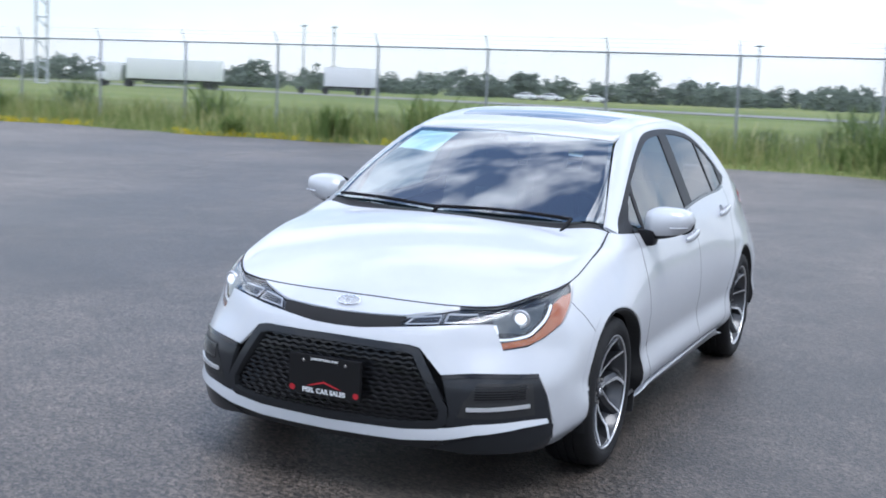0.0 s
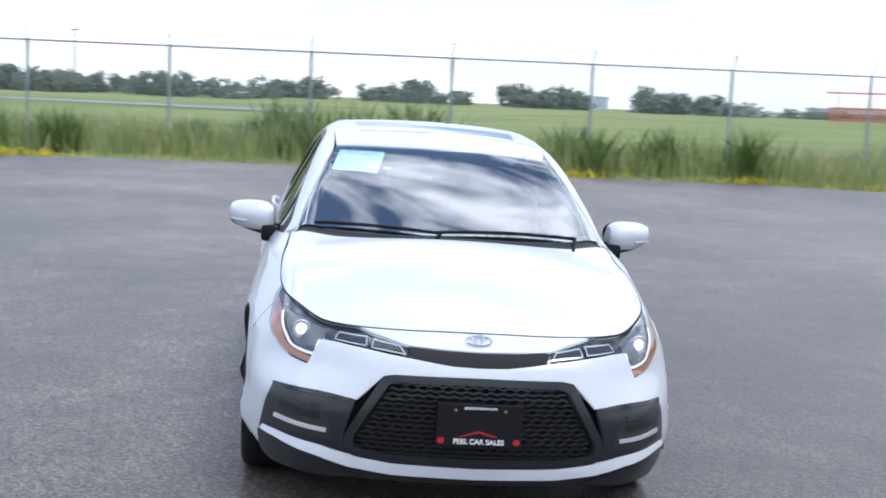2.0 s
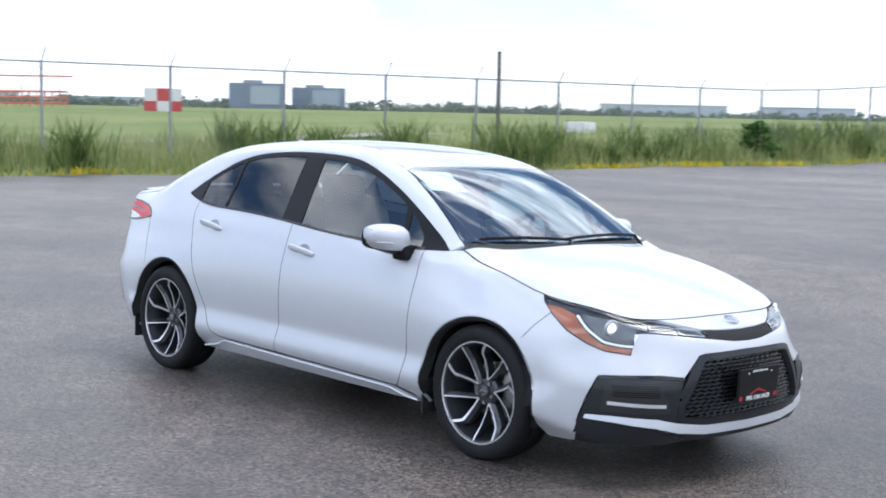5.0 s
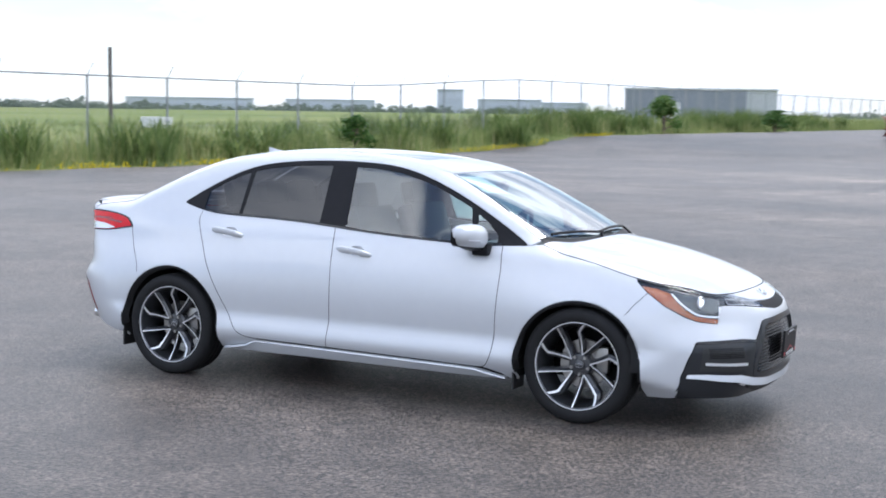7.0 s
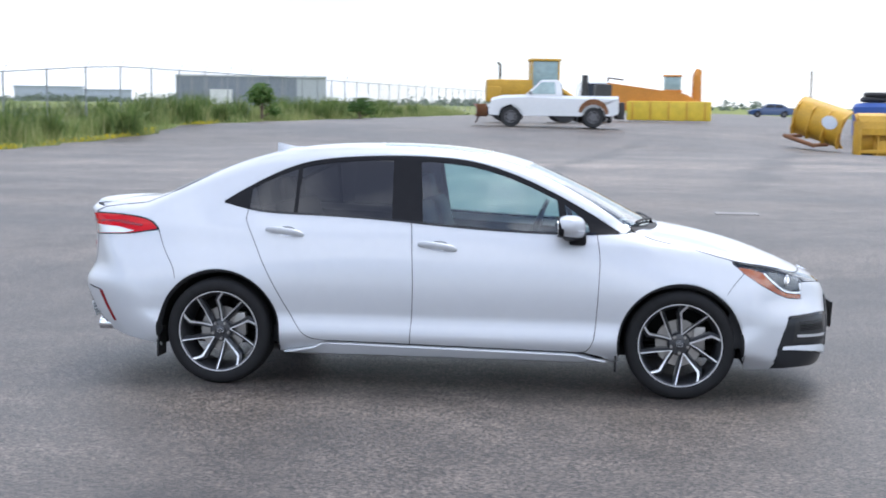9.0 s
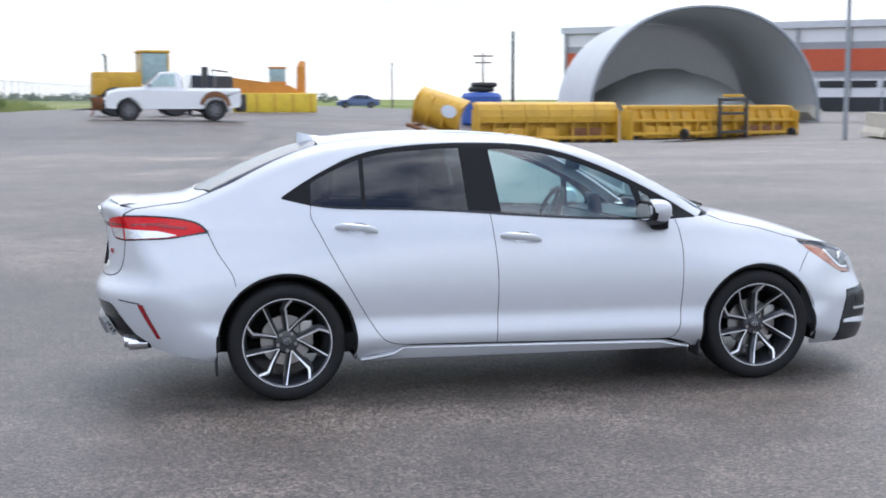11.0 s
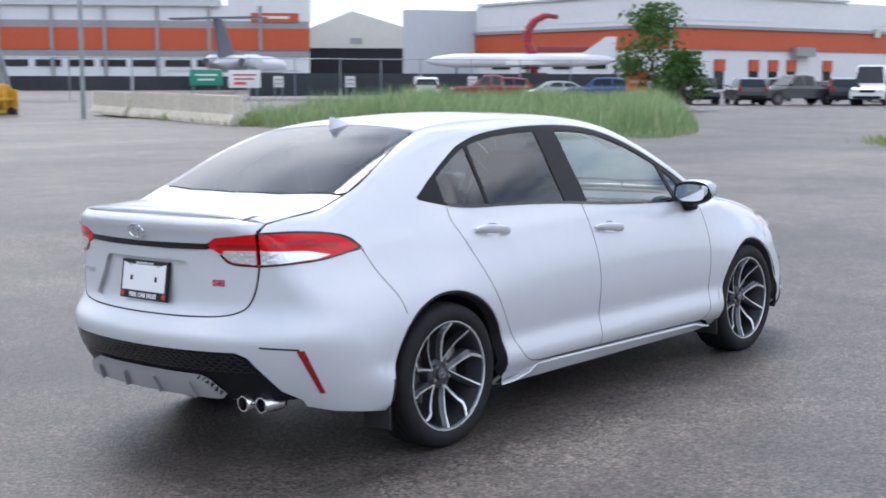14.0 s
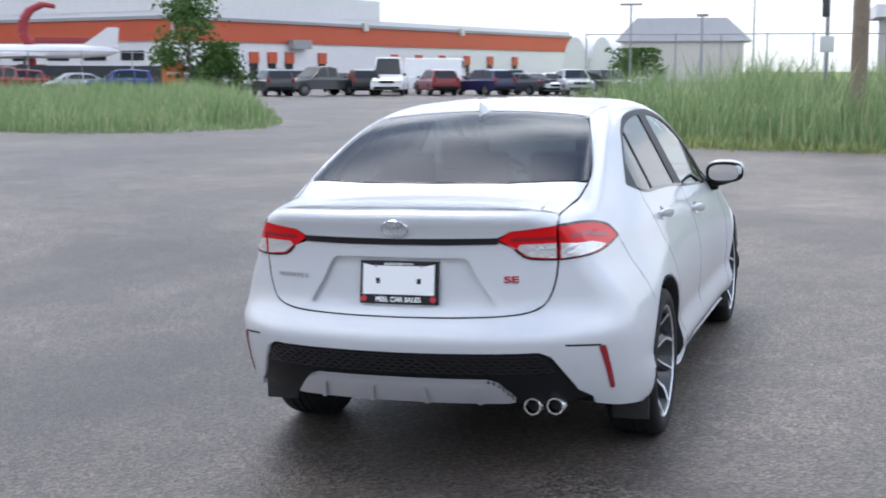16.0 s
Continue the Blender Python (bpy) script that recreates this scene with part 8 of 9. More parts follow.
site_fence = tagged(new("site_fence"), "grey site fence hung with dark screening cloth", "fence")
CLOTH = material("dark_screen_cloth", (0.035, 0.04, 0.045), rough=0.85, vary=0.25, scale=2)
pts = [Vector((44.5, 80.5, 0)), Vector((52.5, 76.5, 0)), Vector((60.5, 72.8, 0)), Vector((66.5, 69.0, 0)), Vector((72.5, 66.0, 0)), Vector((80, 61.8, 0)), Vector((88, 57.5, 0)), Vector((96, 53.5, 0))]
for k, (a, b) in enumerate(zip(pts, pts[1:])):
    bm = bmesh.new()
    for q in (a, (a + b) / 2):
        rod(bm, q, q + Vector((0, 0, 3.2)), 0.05, 0.05, 6)
    rod(bm, a + Vector((0, 0, 3.1)), b + Vector((0, 0, 3.1)), 0.035, 0.035, 6)
    part("post", bm, GALV, site_fence)
    bm = bmesh.new()
    d = (b - a).normalized()
    nrm = Vector((d.y, -d.x, 0)) * 0.03
    lo, hi = (0.7, 1.75) if k < 2 else (0.25, 2.0)
    q = [a + d * 0.1 + Vector((0, 0, lo)), b - d * 0.1 + Vector((0, 0, lo)), b - d * 0.1 + Vector((0, 0, hi)), a + d * 0.1 + Vector((0, 0, hi))]
    f0, f1 = [bm.verts.new(v + nrm) for v in q], [bm.verts.new(v - nrm) for v in q]
    bm.faces.new(f0), bm.faces.new(f1[::-1])
    for i in range(4):
        bm.faces.new((f0[i], f0[(i + 1) % 4], f1[(i + 1) % 4], f1[i]))
    part("screen", bm, CLOTH, site_fence, "dark screening cloth", smooth=False)


def board(name, x, y, w, h, z, rgb, label, bars=(), face=230):
    top = tagged(new(name), label, "sign")
    bm = bmesh.new()
    box(bm, 0, 0, z, w, 0.04, h, bevel=0.008)
    part("panel", bm, material("sign_panel", rgb, rough=0.45, vary=0.06), top)
    for (bx_, bz, bw, bh, col) in bars:
        bm = bmesh.new()
        box(bm, bx_, 0.026, z + bz, bw, 0.012, bh)
        part("bar", bm, material("sign_bar", col, rough=0.5), top)
    bm = bmesh.new()
    for sx in (-w * 0.38, w * 0.38):
        rod(bm, (sx, -0.05, 0), (sx, -0.05, z + h / 2), 0.04, 0.04, 6)
    part("leg", bm, GALV, top)
    top.matrix_basis = Matrix.Translation((x, y, 0)) @ Matrix.Rotation(radians(face - 90), 4, "Z")
    return top


board("green_sign", 56.4, 72.8, 2.4, 1.15, 1.65, (0.02, 0.25, 0.16), "green sign board on the site fence", [(0, 0.2, 1.6, 0.12, (0.7, 0.75, 0.72)), (0, -0.15, 1.2, 0.12, (0.7, 0.75, 0.72))])
board("white_sign", 58.2, 70.6, 2.35, 1.3, 1.55, (0.72, 0.71, 0.70), "white sign board with red writing bars", [(0, 0.3, 1.7, 0.12, (0.5, 0.08, 0.06)), (0, 0.0, 1.5, 0.12, (0.45, 0.1, 0.08)), (0.3, -0.32, 0.9, 0.2, (0.6, 0.1, 0.06))])
for k, (x, y) in enumerate(((61.8, 70.9), (66.6, 68.0), (71.6, 65.4), (75.6, 63.2))):
    board("notice", x, y, 0.75, 0.85, 1.35, (0.62, 0.62, 0.62), "pale square notice on the dark cloth", [(0, 0.15, 0.5, 0.1, (0.35, 0.2, 0.2)), (0, -0.15, 0.5, 0.1, (0.3, 0.3, 0.3))])
board("orange_sign", 54.6, 34.2, 1.15, 1.45, 1.30, (0.72, 0.20, 0.07), "small orange sign board beside the tree", [(0, 0.15, 0.7, 0.14, (0.8, 0.6, 0.5))], face=211)

# ---- poles ----
def pole(name, x, y, h, r, label, mat, arms=()):
    top = tagged(new(name), label, "pole")
    bm = bmesh.new()
    rod(bm, (0, 0, -0.1), (0, 0, h), r, r * 0.75, 12)
    shaft = part("shaft", bm, mat, top)
    for z, dx, dy, rr in arms:
        bm = bmesh.new()
        rod(bm, (-dx, -dy, z), (dx, dy, z), rr, rr, 6)
        part("cross_arm", bm, mat, top)
    top.location = (x, y, 0)
    return top


PALE_STEEL = material("pale_galvanised_steel", (0.46, 0.49, 0.53), rough=0.6, vary=0.1)
WOOD_POLE = material("weathered_wood_pole", (0.22, 0.17, 0.13), rough=0.9, vary=0.25, scale=3, bump=0.3, bump_scale=20)
pole("utility_pole", 23.6, -1.05, 11, 0.19, "thick weathered wooden utility pole in the reeds", WOOD_POLE)
sp = pole("sign_pole", 29.1, -0.1, 6.0, 0.06, "grey steel pole with a small sign box", GALV)
bm = bmesh.new()
box(bm, 0, 0, 2.25, 0.12, 0.36, 0.42, bevel=0.02)
part("sign_box", bm, material("pale_box", (0.6, 0.6, 0.6), rough=0.5), sp, "pale sign box")
bm = bmesh.new()
box(bm, 0, 0.05, 3.2, 0.16, 0.2, 0.5, bevel=0.03)
part("lamp_box", bm, DARK_STEEL, sp)
pole("lamp_post", 101.3, 18.7, 7.1, 0.10, "thin lamp post with two heads", GALV, [(7.0, 0.0, 0.9, 0.09)])
pole("lamp_post", 72.5, 9.0, 4.9, 0.09, "thin lamp post with one head", GALV, [(4.85, 0.0, 0.35, 0.09)])
pole("mast", 53.0, 4.1, 9.0, 0.04, "very thin steel mast", GALV)
pole("utility_pole", 16.8, 62.6, 5.3, 0.11, "dark plain pole behind the ploughs", DARK_STEEL)
pole("utility_pole", 26.4, 43.6, 11.0, 0.10, "slim grey pole beside the barriers", GALV)
pole("utility_pole", 36.0, 148.6, 7.2, 0.16, "distant power pole with cross arms", WOOD_POLE, [(6.8, 1.2, -0.3, 0.1), (6.0, 1.0, -0.2, 0.1)])
pole("utility_pole", 25.0, 150.0, 6.0, 0.12, "distant plain wooden pole by the lot", WOOD_POLE)
pole("utility_pole", 50.0, 140.0, 6.4, 0.10, "distant plain wooden pole by the lot", WOOD_POLE)
tower = tagged(new("sign_tower"), "tall pale lattice tower beside the highway", "tower")
for sx in (-0.75, 0.75):
    bm = bmesh.new()
    rod(bm, (sx, 0, 0), (sx, 0, 26), 0.2, 0.2, 6)
    part("leg", bm, PALE_STEEL, tower)
for k in range(17):
    bm = bmesh.new()
    rod(bm, (-0.75, 0, 1.5 * k), (0.75, 0, 1.5 * k + (1.5 if k % 2 else 0.0)), 0.11, 0.11, 4)
    part("brace", bm, PALE_STEEL, tower)
tower.matrix_basis = Matrix.Translation((-137.7, -121.3, 0)) @ Matrix.Rotation(radians(-48), 4, "Z")
for a, d in ((-150.5, 400), (-151.8, 400), (-170, 420)):
    pole("utility_pole", 6 + d * math.cos(radians(a)), d * math.sin(radians(a)), 19, 0.3, "far power pole beyond the trees", GALV, [(18.5, 1.2, 1.6, 0.2)])

# ---- buildings ----
WALL_WHITE = material("white_metal_wall", (0.70, 0.70, 0.71), rough=0.5, vary=0.05, scale=0.4)
WALL_GREY = material("grey_metal_wall", (0.30, 0.30, 0.31), rough=0.5, vary=0.08, scale=0.4)
WALL_ORANGE = material("orange_metal_band", (0.50, 0.085, 0.03), rough=0.5, vary=0.06, scale=0.4)
WALL_CREAM = material("cream_metal_wall", (0.60, 0.58, 0.52), rough=0.55, vary=0.06, scale=0.4)
DARK_OPEN = material("dark_interior", (0.02, 0.02, 0.022), rough=0.9)
ROOF_GREY = material("pale_metal_roof", (0.55, 0.56, 0.58), rough=0.45, vary=0.06, scale=0.3)
BLUE_GREY = material("blue_grey_cladding", (0.18, 0.23, 0.30), rough=0.4, vary=0.15, scale=0.2)


def along(a, b):
    """A frame on a wall line: x along it from a, y outwards to the lot, z up."""
    a, b = Vector((*a, 0)), Vector((*b, 0))
    d = (b - a).normalized()
    n_ = Vector((-d.y, d.x, 0))
    if n_.dot(-a) < 0:
        n_ = -n_
    return Matrix.Translation(a) @ Matrix((d, n_, Vector((0, 0, 1)))).transposed().to_4x4(), (b - a).length


def slab(top, name, m, x0, x1, y0, y1, z0, z1, mat, label="", bevel=0.0):
    bm = bmesh.new()
    box(bm, (x0 + x1) / 2, (y0 + y1) / 2, (z0 + z1) / 2, x1 - x0, y1 - y0, z1 - z0, bevel=bevel)
    bm.transform(m)
    return part(name, bm, mat, top, label, smooth=False)


# maintenance hangar with the orange band
hangar = tagged(new("hangar"), "long white and grey hangar with an orange band", "hangar")
m, L = along((62.0, 199.0), (130.3, 140.5))
slab(hangar, "wall", m, 0, L, -40, 0, 0, 12.3, WALL_WHITE)
slab(hangar, "roof", m, -0.5, L - 13, -40.5, 0.6, 12.1, 13.1, ROOF_GREY)
slab(hangar, "grey_band", m, 0, L + 0.02, 0, 0.15, 4.75, 10.0, WALL_GREY)
slab(hangar, "orange_band", m, 0, L + 0.05, 0.15, 0.28, 5.75, 8.95, WALL_ORANGE)
slab(hangar, "end_tower", m, L - 12, L + 0.2, -20, 0.12, 9.9, 13.5, WALL_WHITE)
for k in range(12):
    slab(hangar, "pilaster", m, L * k / 12, L * k / 12 + 0.5, 0.1, 0.5, 0, 12.2, WALL_GREY)
for k in range(16):
    slab(hangar, "window", m, 4 + k * (L - 16) / 16, 4 + (k + 0.8) * (L - 16) / 16, 0.0, 0.1, 3.3, 4.3, GLASS_FAR)
sgn = slab(hangar, "sign", m, L - 8.6, L - 1.6, 0.12, 0.4, 9.9, 11.2, WALL_ORANGE, "orange sign panel")
slab(sgn, "sign_bar", m, L - 7.2, L - 3.0, 0.4, 0.46, 10.35, 10.75, WALL_WHITE)

barn = tagged(new("gable_hangar"), "cream gabled hangar with a wide dark doorway", "hangar")
m, L = along((148.0, 159.5), (160.3, 147.4))
bm = bmesh.new()
prism(bm, [(-1, 6.7), (L + 1, 6.7), (L + 1, 9.6), (L * 0.42, 12.9), (-1, 9.6)], 40, m @ Matrix.Rotation(radians(90), 4, "X"))
part("gable_wall", bm, WALL_CREAM, barn, smooth=False)
slab(barn, "doorway", m, -1, L + 1, -30, -0.2, 0, 6.7, DARK_OPEN)
slab(barn, "vent", m, L * 0.40, L * 0.52, 0.0, 0.15, 7.4, 8.4, WALL_GREY)

block = tagged(new("hangar_block"), "plain pale grey hangar block", "hangar")
m, L = along((134.4, 124.1), (143.9, 119.4))
slab(block, "wall", m, 0, L, -2.5, 0, 0, 11.4, material("pale_grey_wall", (0.52, 0.54, 0.57), rough=0.5, vary=0.04, scale=0.3))

depot = tagged(new("depot"), "very long white building with an orange band", "building")
m, L = along((143.9, 119.4), (135.3, 81.4))
slab(depot, "wall", m, 0, L, -45, 0, 0, 9.0, WALL_WHITE)
slab(depot, "high_wall", m, 0, L, -45, 0.1, 8.9, 11.9, WALL_WHITE)
slab(depot, "orange_band", m, 0, L, 0.1, 0.3, 5.3, 7.9, WALL_ORANGE)
slab(depot, "eave", m, 0, L, 0.1, 0.6, 7.9, 8.3, WALL_GREY)
for k in range(5):
    slab(depot, "window", m, L * (0.1 + 0.17 * k), L * (0.2 + 0.17 * k), 0.0, 0.1, 2.9, 4.1, GLASS_FAR)
m, L = along((135.3, 81.4), (243.0, 57.3))
slab(depot, "long_wall", m, 0.2, L, -40, 0, 0, 9.0, WALL_WHITE)
slab(depot, "high_wall", m, 0.2, 34, -38, 0.1, 8.9, 12.0, WALL_WHITE)
slab(depot, "high_roof", m, -0.4, 34.4, -38.4, 0.5, 12.0, 12.3, ROOF_GREY)
bm = bmesh.new()
prism(bm, [(-0.6, 8.9), (-18, 11.8), (-40, 8.9)], L - 33.5, m @ Matrix.Translation((33.8, 0, 0)) @ Matrix.Rotation(radians(90), 4, "Z") @ Matrix.Rotation(radians(90), 4, "X"))
part("low_roof", bm, ROOF_GREY, depot, smooth=False)
slab(depot, "orange_band", m, 0.3, L + 0.05, 0.1, 0.3, 5.3, 7.9, WALL_ORANGE)
slab(depot, "eave", m, 0.3, L, 0.1, 0.6, 7.9, 8.3, WALL_GREY)
for u in (8.0, 14.5, 18.3, 22.0, 29.5, 48.0, 55.0, 62.0, 70.0, 78.0, 87.0):
    slab(depot, "doorway", m, u, u + 1.6, 0.02, 0.2, 0.3, 2.6, GLASS_FAR)
    slab(depot, "awning", m, u - 0.1, u + 1.7, 0.1, 0.35, 2.6, 4.1, WALL_ORANGE)
for u in (40.0, 68.0):
    slab(depot, "wall_lamp", m, u, u + 1.1, 0.3, 0.8, 7.4, 8.6, WALL_CREAM)
slab(depot, "wall_unit", m, 22.5, 26.5, 0.3, 1.3, 4.6, 5.8, WALL_GREY)

# fabric-covered store with its heap
store = tagged(new("salt_store"), "white arched fabric shelter over a grey heap", "shelter")
A, B = Vector((27.9, 83.0, 0)), Vector((42.6, 76.5, 0))
mid, half = (A + B) / 2, (B - A).length / 2
d = (B - A).normalized()
back = Vector((0.18, 1.0, 0)).normalized()
prof = [(half * math.copysign(abs(math.cos(t)) ** 0.92, math.cos(t)), 8.2 * math.sin(t) ** 0.92) for t in np.linspace(0, math.pi, 33)]
def fabric(name, rgb):
    m_ = material(name, rgb, rough=0.7, vary=0.08, scale=0.8, bump=0.1, bump_scale=2)
    n, l = m_.node_tree.nodes, m_.node_tree.links
    tr, mix = n.new("ShaderNodeBsdfTranslucent"), n.new("ShaderNodeMixShader")
    tr.inputs["Color"].default_value, mix.inputs["Fac"].default_value = (*rgb, 1), 0.18
    l.new(n["Principled BSDF"].outputs[0], mix.inputs[1])
    l.new(tr.outputs[0], mix.inputs[2])
    l.new(mix.outputs[0], n["Material Output"].inputs["Surface"])
    return m_


for nm, mat, k, inn in (("cover", fabric("white_fabric", (0.66, 0.68, 0.70)), 1.0, False), ("inner_cover", fabric("lining_fabric", (0.55, 0.56, 0.56)), 0.972, True)):
    bm = bmesh.new()
    rows = [[bm.verts.new(mid + d * px * k + back * u + Vector((0, 0, pz * k))) for px, pz in prof] for u in np.linspace(0, 20, 11)]
    for p, q in zip(rows, rows[1:]):
        for i in range(len(p) - 1):
            bm.faces.new((p[i], p[i + 1], q[i + 1], q[i]))
    part(nm, bm, mat, store)
bm = bmesh.new()
vs = [bm.verts.new(mid + d * px * 0.97 + back * 19.8 + Vector((0, 0, pz * 0.97))) for px, pz in prof]
bm.faces.new(vs)
part("back_wall", bm, fabric("end_fabric", (0.5, 0.51, 0.52)), store, smooth=False)
bm = bmesh.new()
rings = []
for t, (px, pz) in zip(np.linspace(0, math.pi, 33), prof):
    out = d * math.cos(t) + Vector((0, 0, math.sin(t)))
    at_ = mid + d * px * 0.986 - back * 0.02 + Vector((0, 0, pz * 0.986))
    rings.append([bm.verts.new(at_ + out * 0.13 * math.cos(a) + back * 0.13 * math.sin(a)) for a in np.linspace(0, 2 * math.pi, 7)[:-1]])
for p, q in zip(rings, rings[1:]):
    for i in range(6):
        bm.faces.new((p[i], p[(i + 1) % 6], q[(i + 1) % 6], q[i]))
bmesh.ops.recalc_face_normals(bm, faces=bm.faces)
part("front_arch", bm, GALV, store)
for sg in (-1, 1):
    bm = bmesh.new()
    c0, c1 = mid + d * sg * half * 0.97, mid + d * sg * half * 0.97 + back * 19
    rod(bm, c0 + Vector((0, 0, 0.7)), c1 + Vector((0, 0, 0.7)), 0.55, 0.55, 4)
    part("base_wall", bm, CONC, store)
bm = bmesh.new()
gx, gy = np.meshgrid(np.linspace(-1, 1, 26), np.linspace(0, 1, 22), indexing="ij")
vv = []
for u, w_ in zip(gx.ravel(), gy.ravel()):
    hgt = 4.0 * (1 - abs(u) ** 2.2) * math.sin(math.pi * min(w_ * 0.75 + 0.02, 1)) + 0.35 * noise.noise(Vector((u * 6, w_ * 6, 0)))
    vv.append(bm.verts.new(mid + d * u * half * 0.9 + back * (2.5 + 17 * w_) + Vector((0, 0, max(hgt, 0.0)))))
for i in range(25):
    for j in range(21):
        bm.faces.new((vv[i * 22 + j], vv[(i + 1) * 22 + j], vv[(i + 1) * 22 + j + 1], vv[i * 22 + j + 1]))
part("salt_mound", bm, material("grey_salt_heap", (0.50, 0.52, 0.50), rough=0.95, vary=0.15, scale=2, bump=0.4, bump_scale=8), store, "grey heap of road salt")

# buildings behind the reeds and far across the airfield
shed = tagged(new("roofed_shed"), "grey building with a hipped pale roof behind the fence", "building")
m, L = along((189.7, 36.5), (192.1, 19.0))
slab(shed, "wall", m, 0, L, -14, 0, 0, 6.2, WALL_CREAM)
bm = bmesh.new()
prism(bm, [(-1.2, 6.0), (L + 1.2, 6.0), (L - 2.5, 9.4), (2.0, 9.4)], 15, m @ Matrix.Translation((0, 0.5, 0)) @ Matrix.Rotation(radians(90), 4, "X"))
part("roof", bm, ROOF_GREY, shed, smooth=False)
for k in range(3):
    tent = tagged(new("storage_tent"), "white rounded storage tent beside the depot", "tent", "storage tents")
    bm = bmesh.new()
    c = Vector((214 + 1.5 * k, 49.5 - 4.3 * k, 0))
    rows = [[bm.verts.new(c + Vector((u, 2.2 * math.cos(t), 7.4 * math.sin(t) ** 0.8))) for t in np.linspace(0, math.pi, 13)] for u in (0, 9)]
    for i in range(12):
        bm.faces.new((rows[0][i], rows[0][i + 1], rows[1][i + 1], rows[1][i]))
    bm.faces.new(rows[0][::-1]), bm.faces.new(rows[1])
    part("tent_cover", bm, WALL_WHITE, tent)
far_fence = tagged(new("yard_fence"), "grey yard fence behind the reeds", "fence")
bm = bmesh.new()
for z in (0.3, 4.4):
    rod(bm, (95, 21, z), (104, -30, z), 0.05, 0.05, 5)
part("rail", bm, GALV, far_fence)
for k in range(16):
    bm = bmesh.new()
    rod(bm, (95 + 0.6 * k, 21 - 3.4 * k, 0), (95 + 0.6 * k, 21 - 3.4 * k, 4.5), 0.06, 0.06, 6)
    part("post", bm, GALV, far_fence)
annex = tagged(new("loading_annex"), "dark roofed loading building with pale fascia", "building")
m, L = along((150, -1.0), (152, -26))
slab(annex, "wall", m, 0, L, -12, 0, 0, 7.6, WALL_GREY)
slab(annex, "fascia", m, -1.2, L + 1, -12, 0.8, 7.6, 9.0, WALL_WHITE)
slab(annex, "opening", m, 2, L - 2, 0.0, 0.1, 0.2, 6.2, DARK_OPEN)
leafy("shrub", 118, 21.5, 3.6, 2.4, 1600, LEAF, "round dark shrub by the yard fence", leaf=0.3, low=0.05, category="shrub")

for a0, a1, dist, h0, mat, label in ((146.8, 144.4, 600, 12.0, BLUE_GREY, "blue-grey terminal block across the airfield"), (144.1, 141.8, 620, 10.8, BLUE_GREY, "blue-grey terminal wing across the airfield")):
    tb = tagged(new("terminal"), label, "building")
    c0, c1 = ((6.4 + dist * math.cos(radians(a)), -2.9 + dist * math.sin(radians(a))) for a in (a0, a1))
    m, L = along(c0, c1)
    slab(tb, "wall", m, 0, L, -30, 0, 0, h0, mat)
    slab(tb, "glass_front", m, L * 0.38, L * 0.9, 0, 0.5, 2.5, h0 * 0.9, material("pale_glass_front", (0.36, 0.42, 0.48), rough=0.15, metal=0.3), "pale glazed front")
    slab(tb, "roof_box", m, L * 0.25, L * 0.6, -20, -4, h0, h0 + 1.4, WALL_GREY)
shed2 = tagged(new("dark_hangar"), "dark blue-grey hangar across the airfield", "hangar")
m, L = along((-109.5, 323.8), (-79.5, 332.6))
# slate lightened, with the haze in front of it put into the colour
slab(shed2, "wall", m, 0, L, -25, 0, 0, 8.1, material("hazed_slate_cladding", (0.20, 0.225, 0.27), rough=0.5, vary=0.1, scale=0.2))
slab(shed2, "roof_edge", m, -0.3, L + 8, -25, 0.3, 8.0, 8.4, ROOF_GREY)
slab(shed2, "pale_end", m, L, L + 7.8, -25, -0.2, 0, 7.9, material("pale_cladding", (0.45, 0.47, 0.50), rough=0.5, vary=0.06))
for k in range(8):
    slab(shed2, "panel_joint", m, L * k / 8, L * k / 8 + 0.3, 0, 0.12, 0, 8.0, WALL_GREY)
slab(shed2, "white_trailer", m, L * 0.28, L * 0.46, 6, 9, 0.4, 4.6, WALL_WHITE)
# walls and glazing carry the bluish haze of distance in their colour
HAZY_WALL, HAZY_GLASS = material("hazed_concrete_wall", (0.52, 0.56, 0.63), rough=0.8, vary=0.08, scale=0.1), material("hazed_glazing", (0.47, 0.51, 0.58), rough=0.7)
for a, d, w_, h_ in ((157, 700, 40, 6), (161.5, 720, 26, 5), (152, 750, 50, 5), (128, 640, 60, 6), (122, 650, 44, 6), (116.8, 600, 12, 11), (114.2, 620, 30, 7), (111.8, 640, 22, 6), (164.5, 600, 30, 5), (168, 560, 22, 6)):
    fb = tagged(new("far_building"), "low building on the airfield's far side, haze painted into its grey", "building", "far airfield buildings")
    c = Vector((6 + d * math.cos(radians(a)), -3 + d * math.sin(radians(a)), 0))
    t_ = Vector((-math.sin(radians(a)), math.cos(radians(a)), 0)) * w_ / 2
    m, L = along((c - t_).xy, (c + t_).xy)
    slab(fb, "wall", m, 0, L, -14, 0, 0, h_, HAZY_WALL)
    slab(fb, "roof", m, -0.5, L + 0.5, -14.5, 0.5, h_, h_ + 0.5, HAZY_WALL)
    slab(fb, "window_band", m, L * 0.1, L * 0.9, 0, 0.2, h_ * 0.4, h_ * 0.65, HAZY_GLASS)

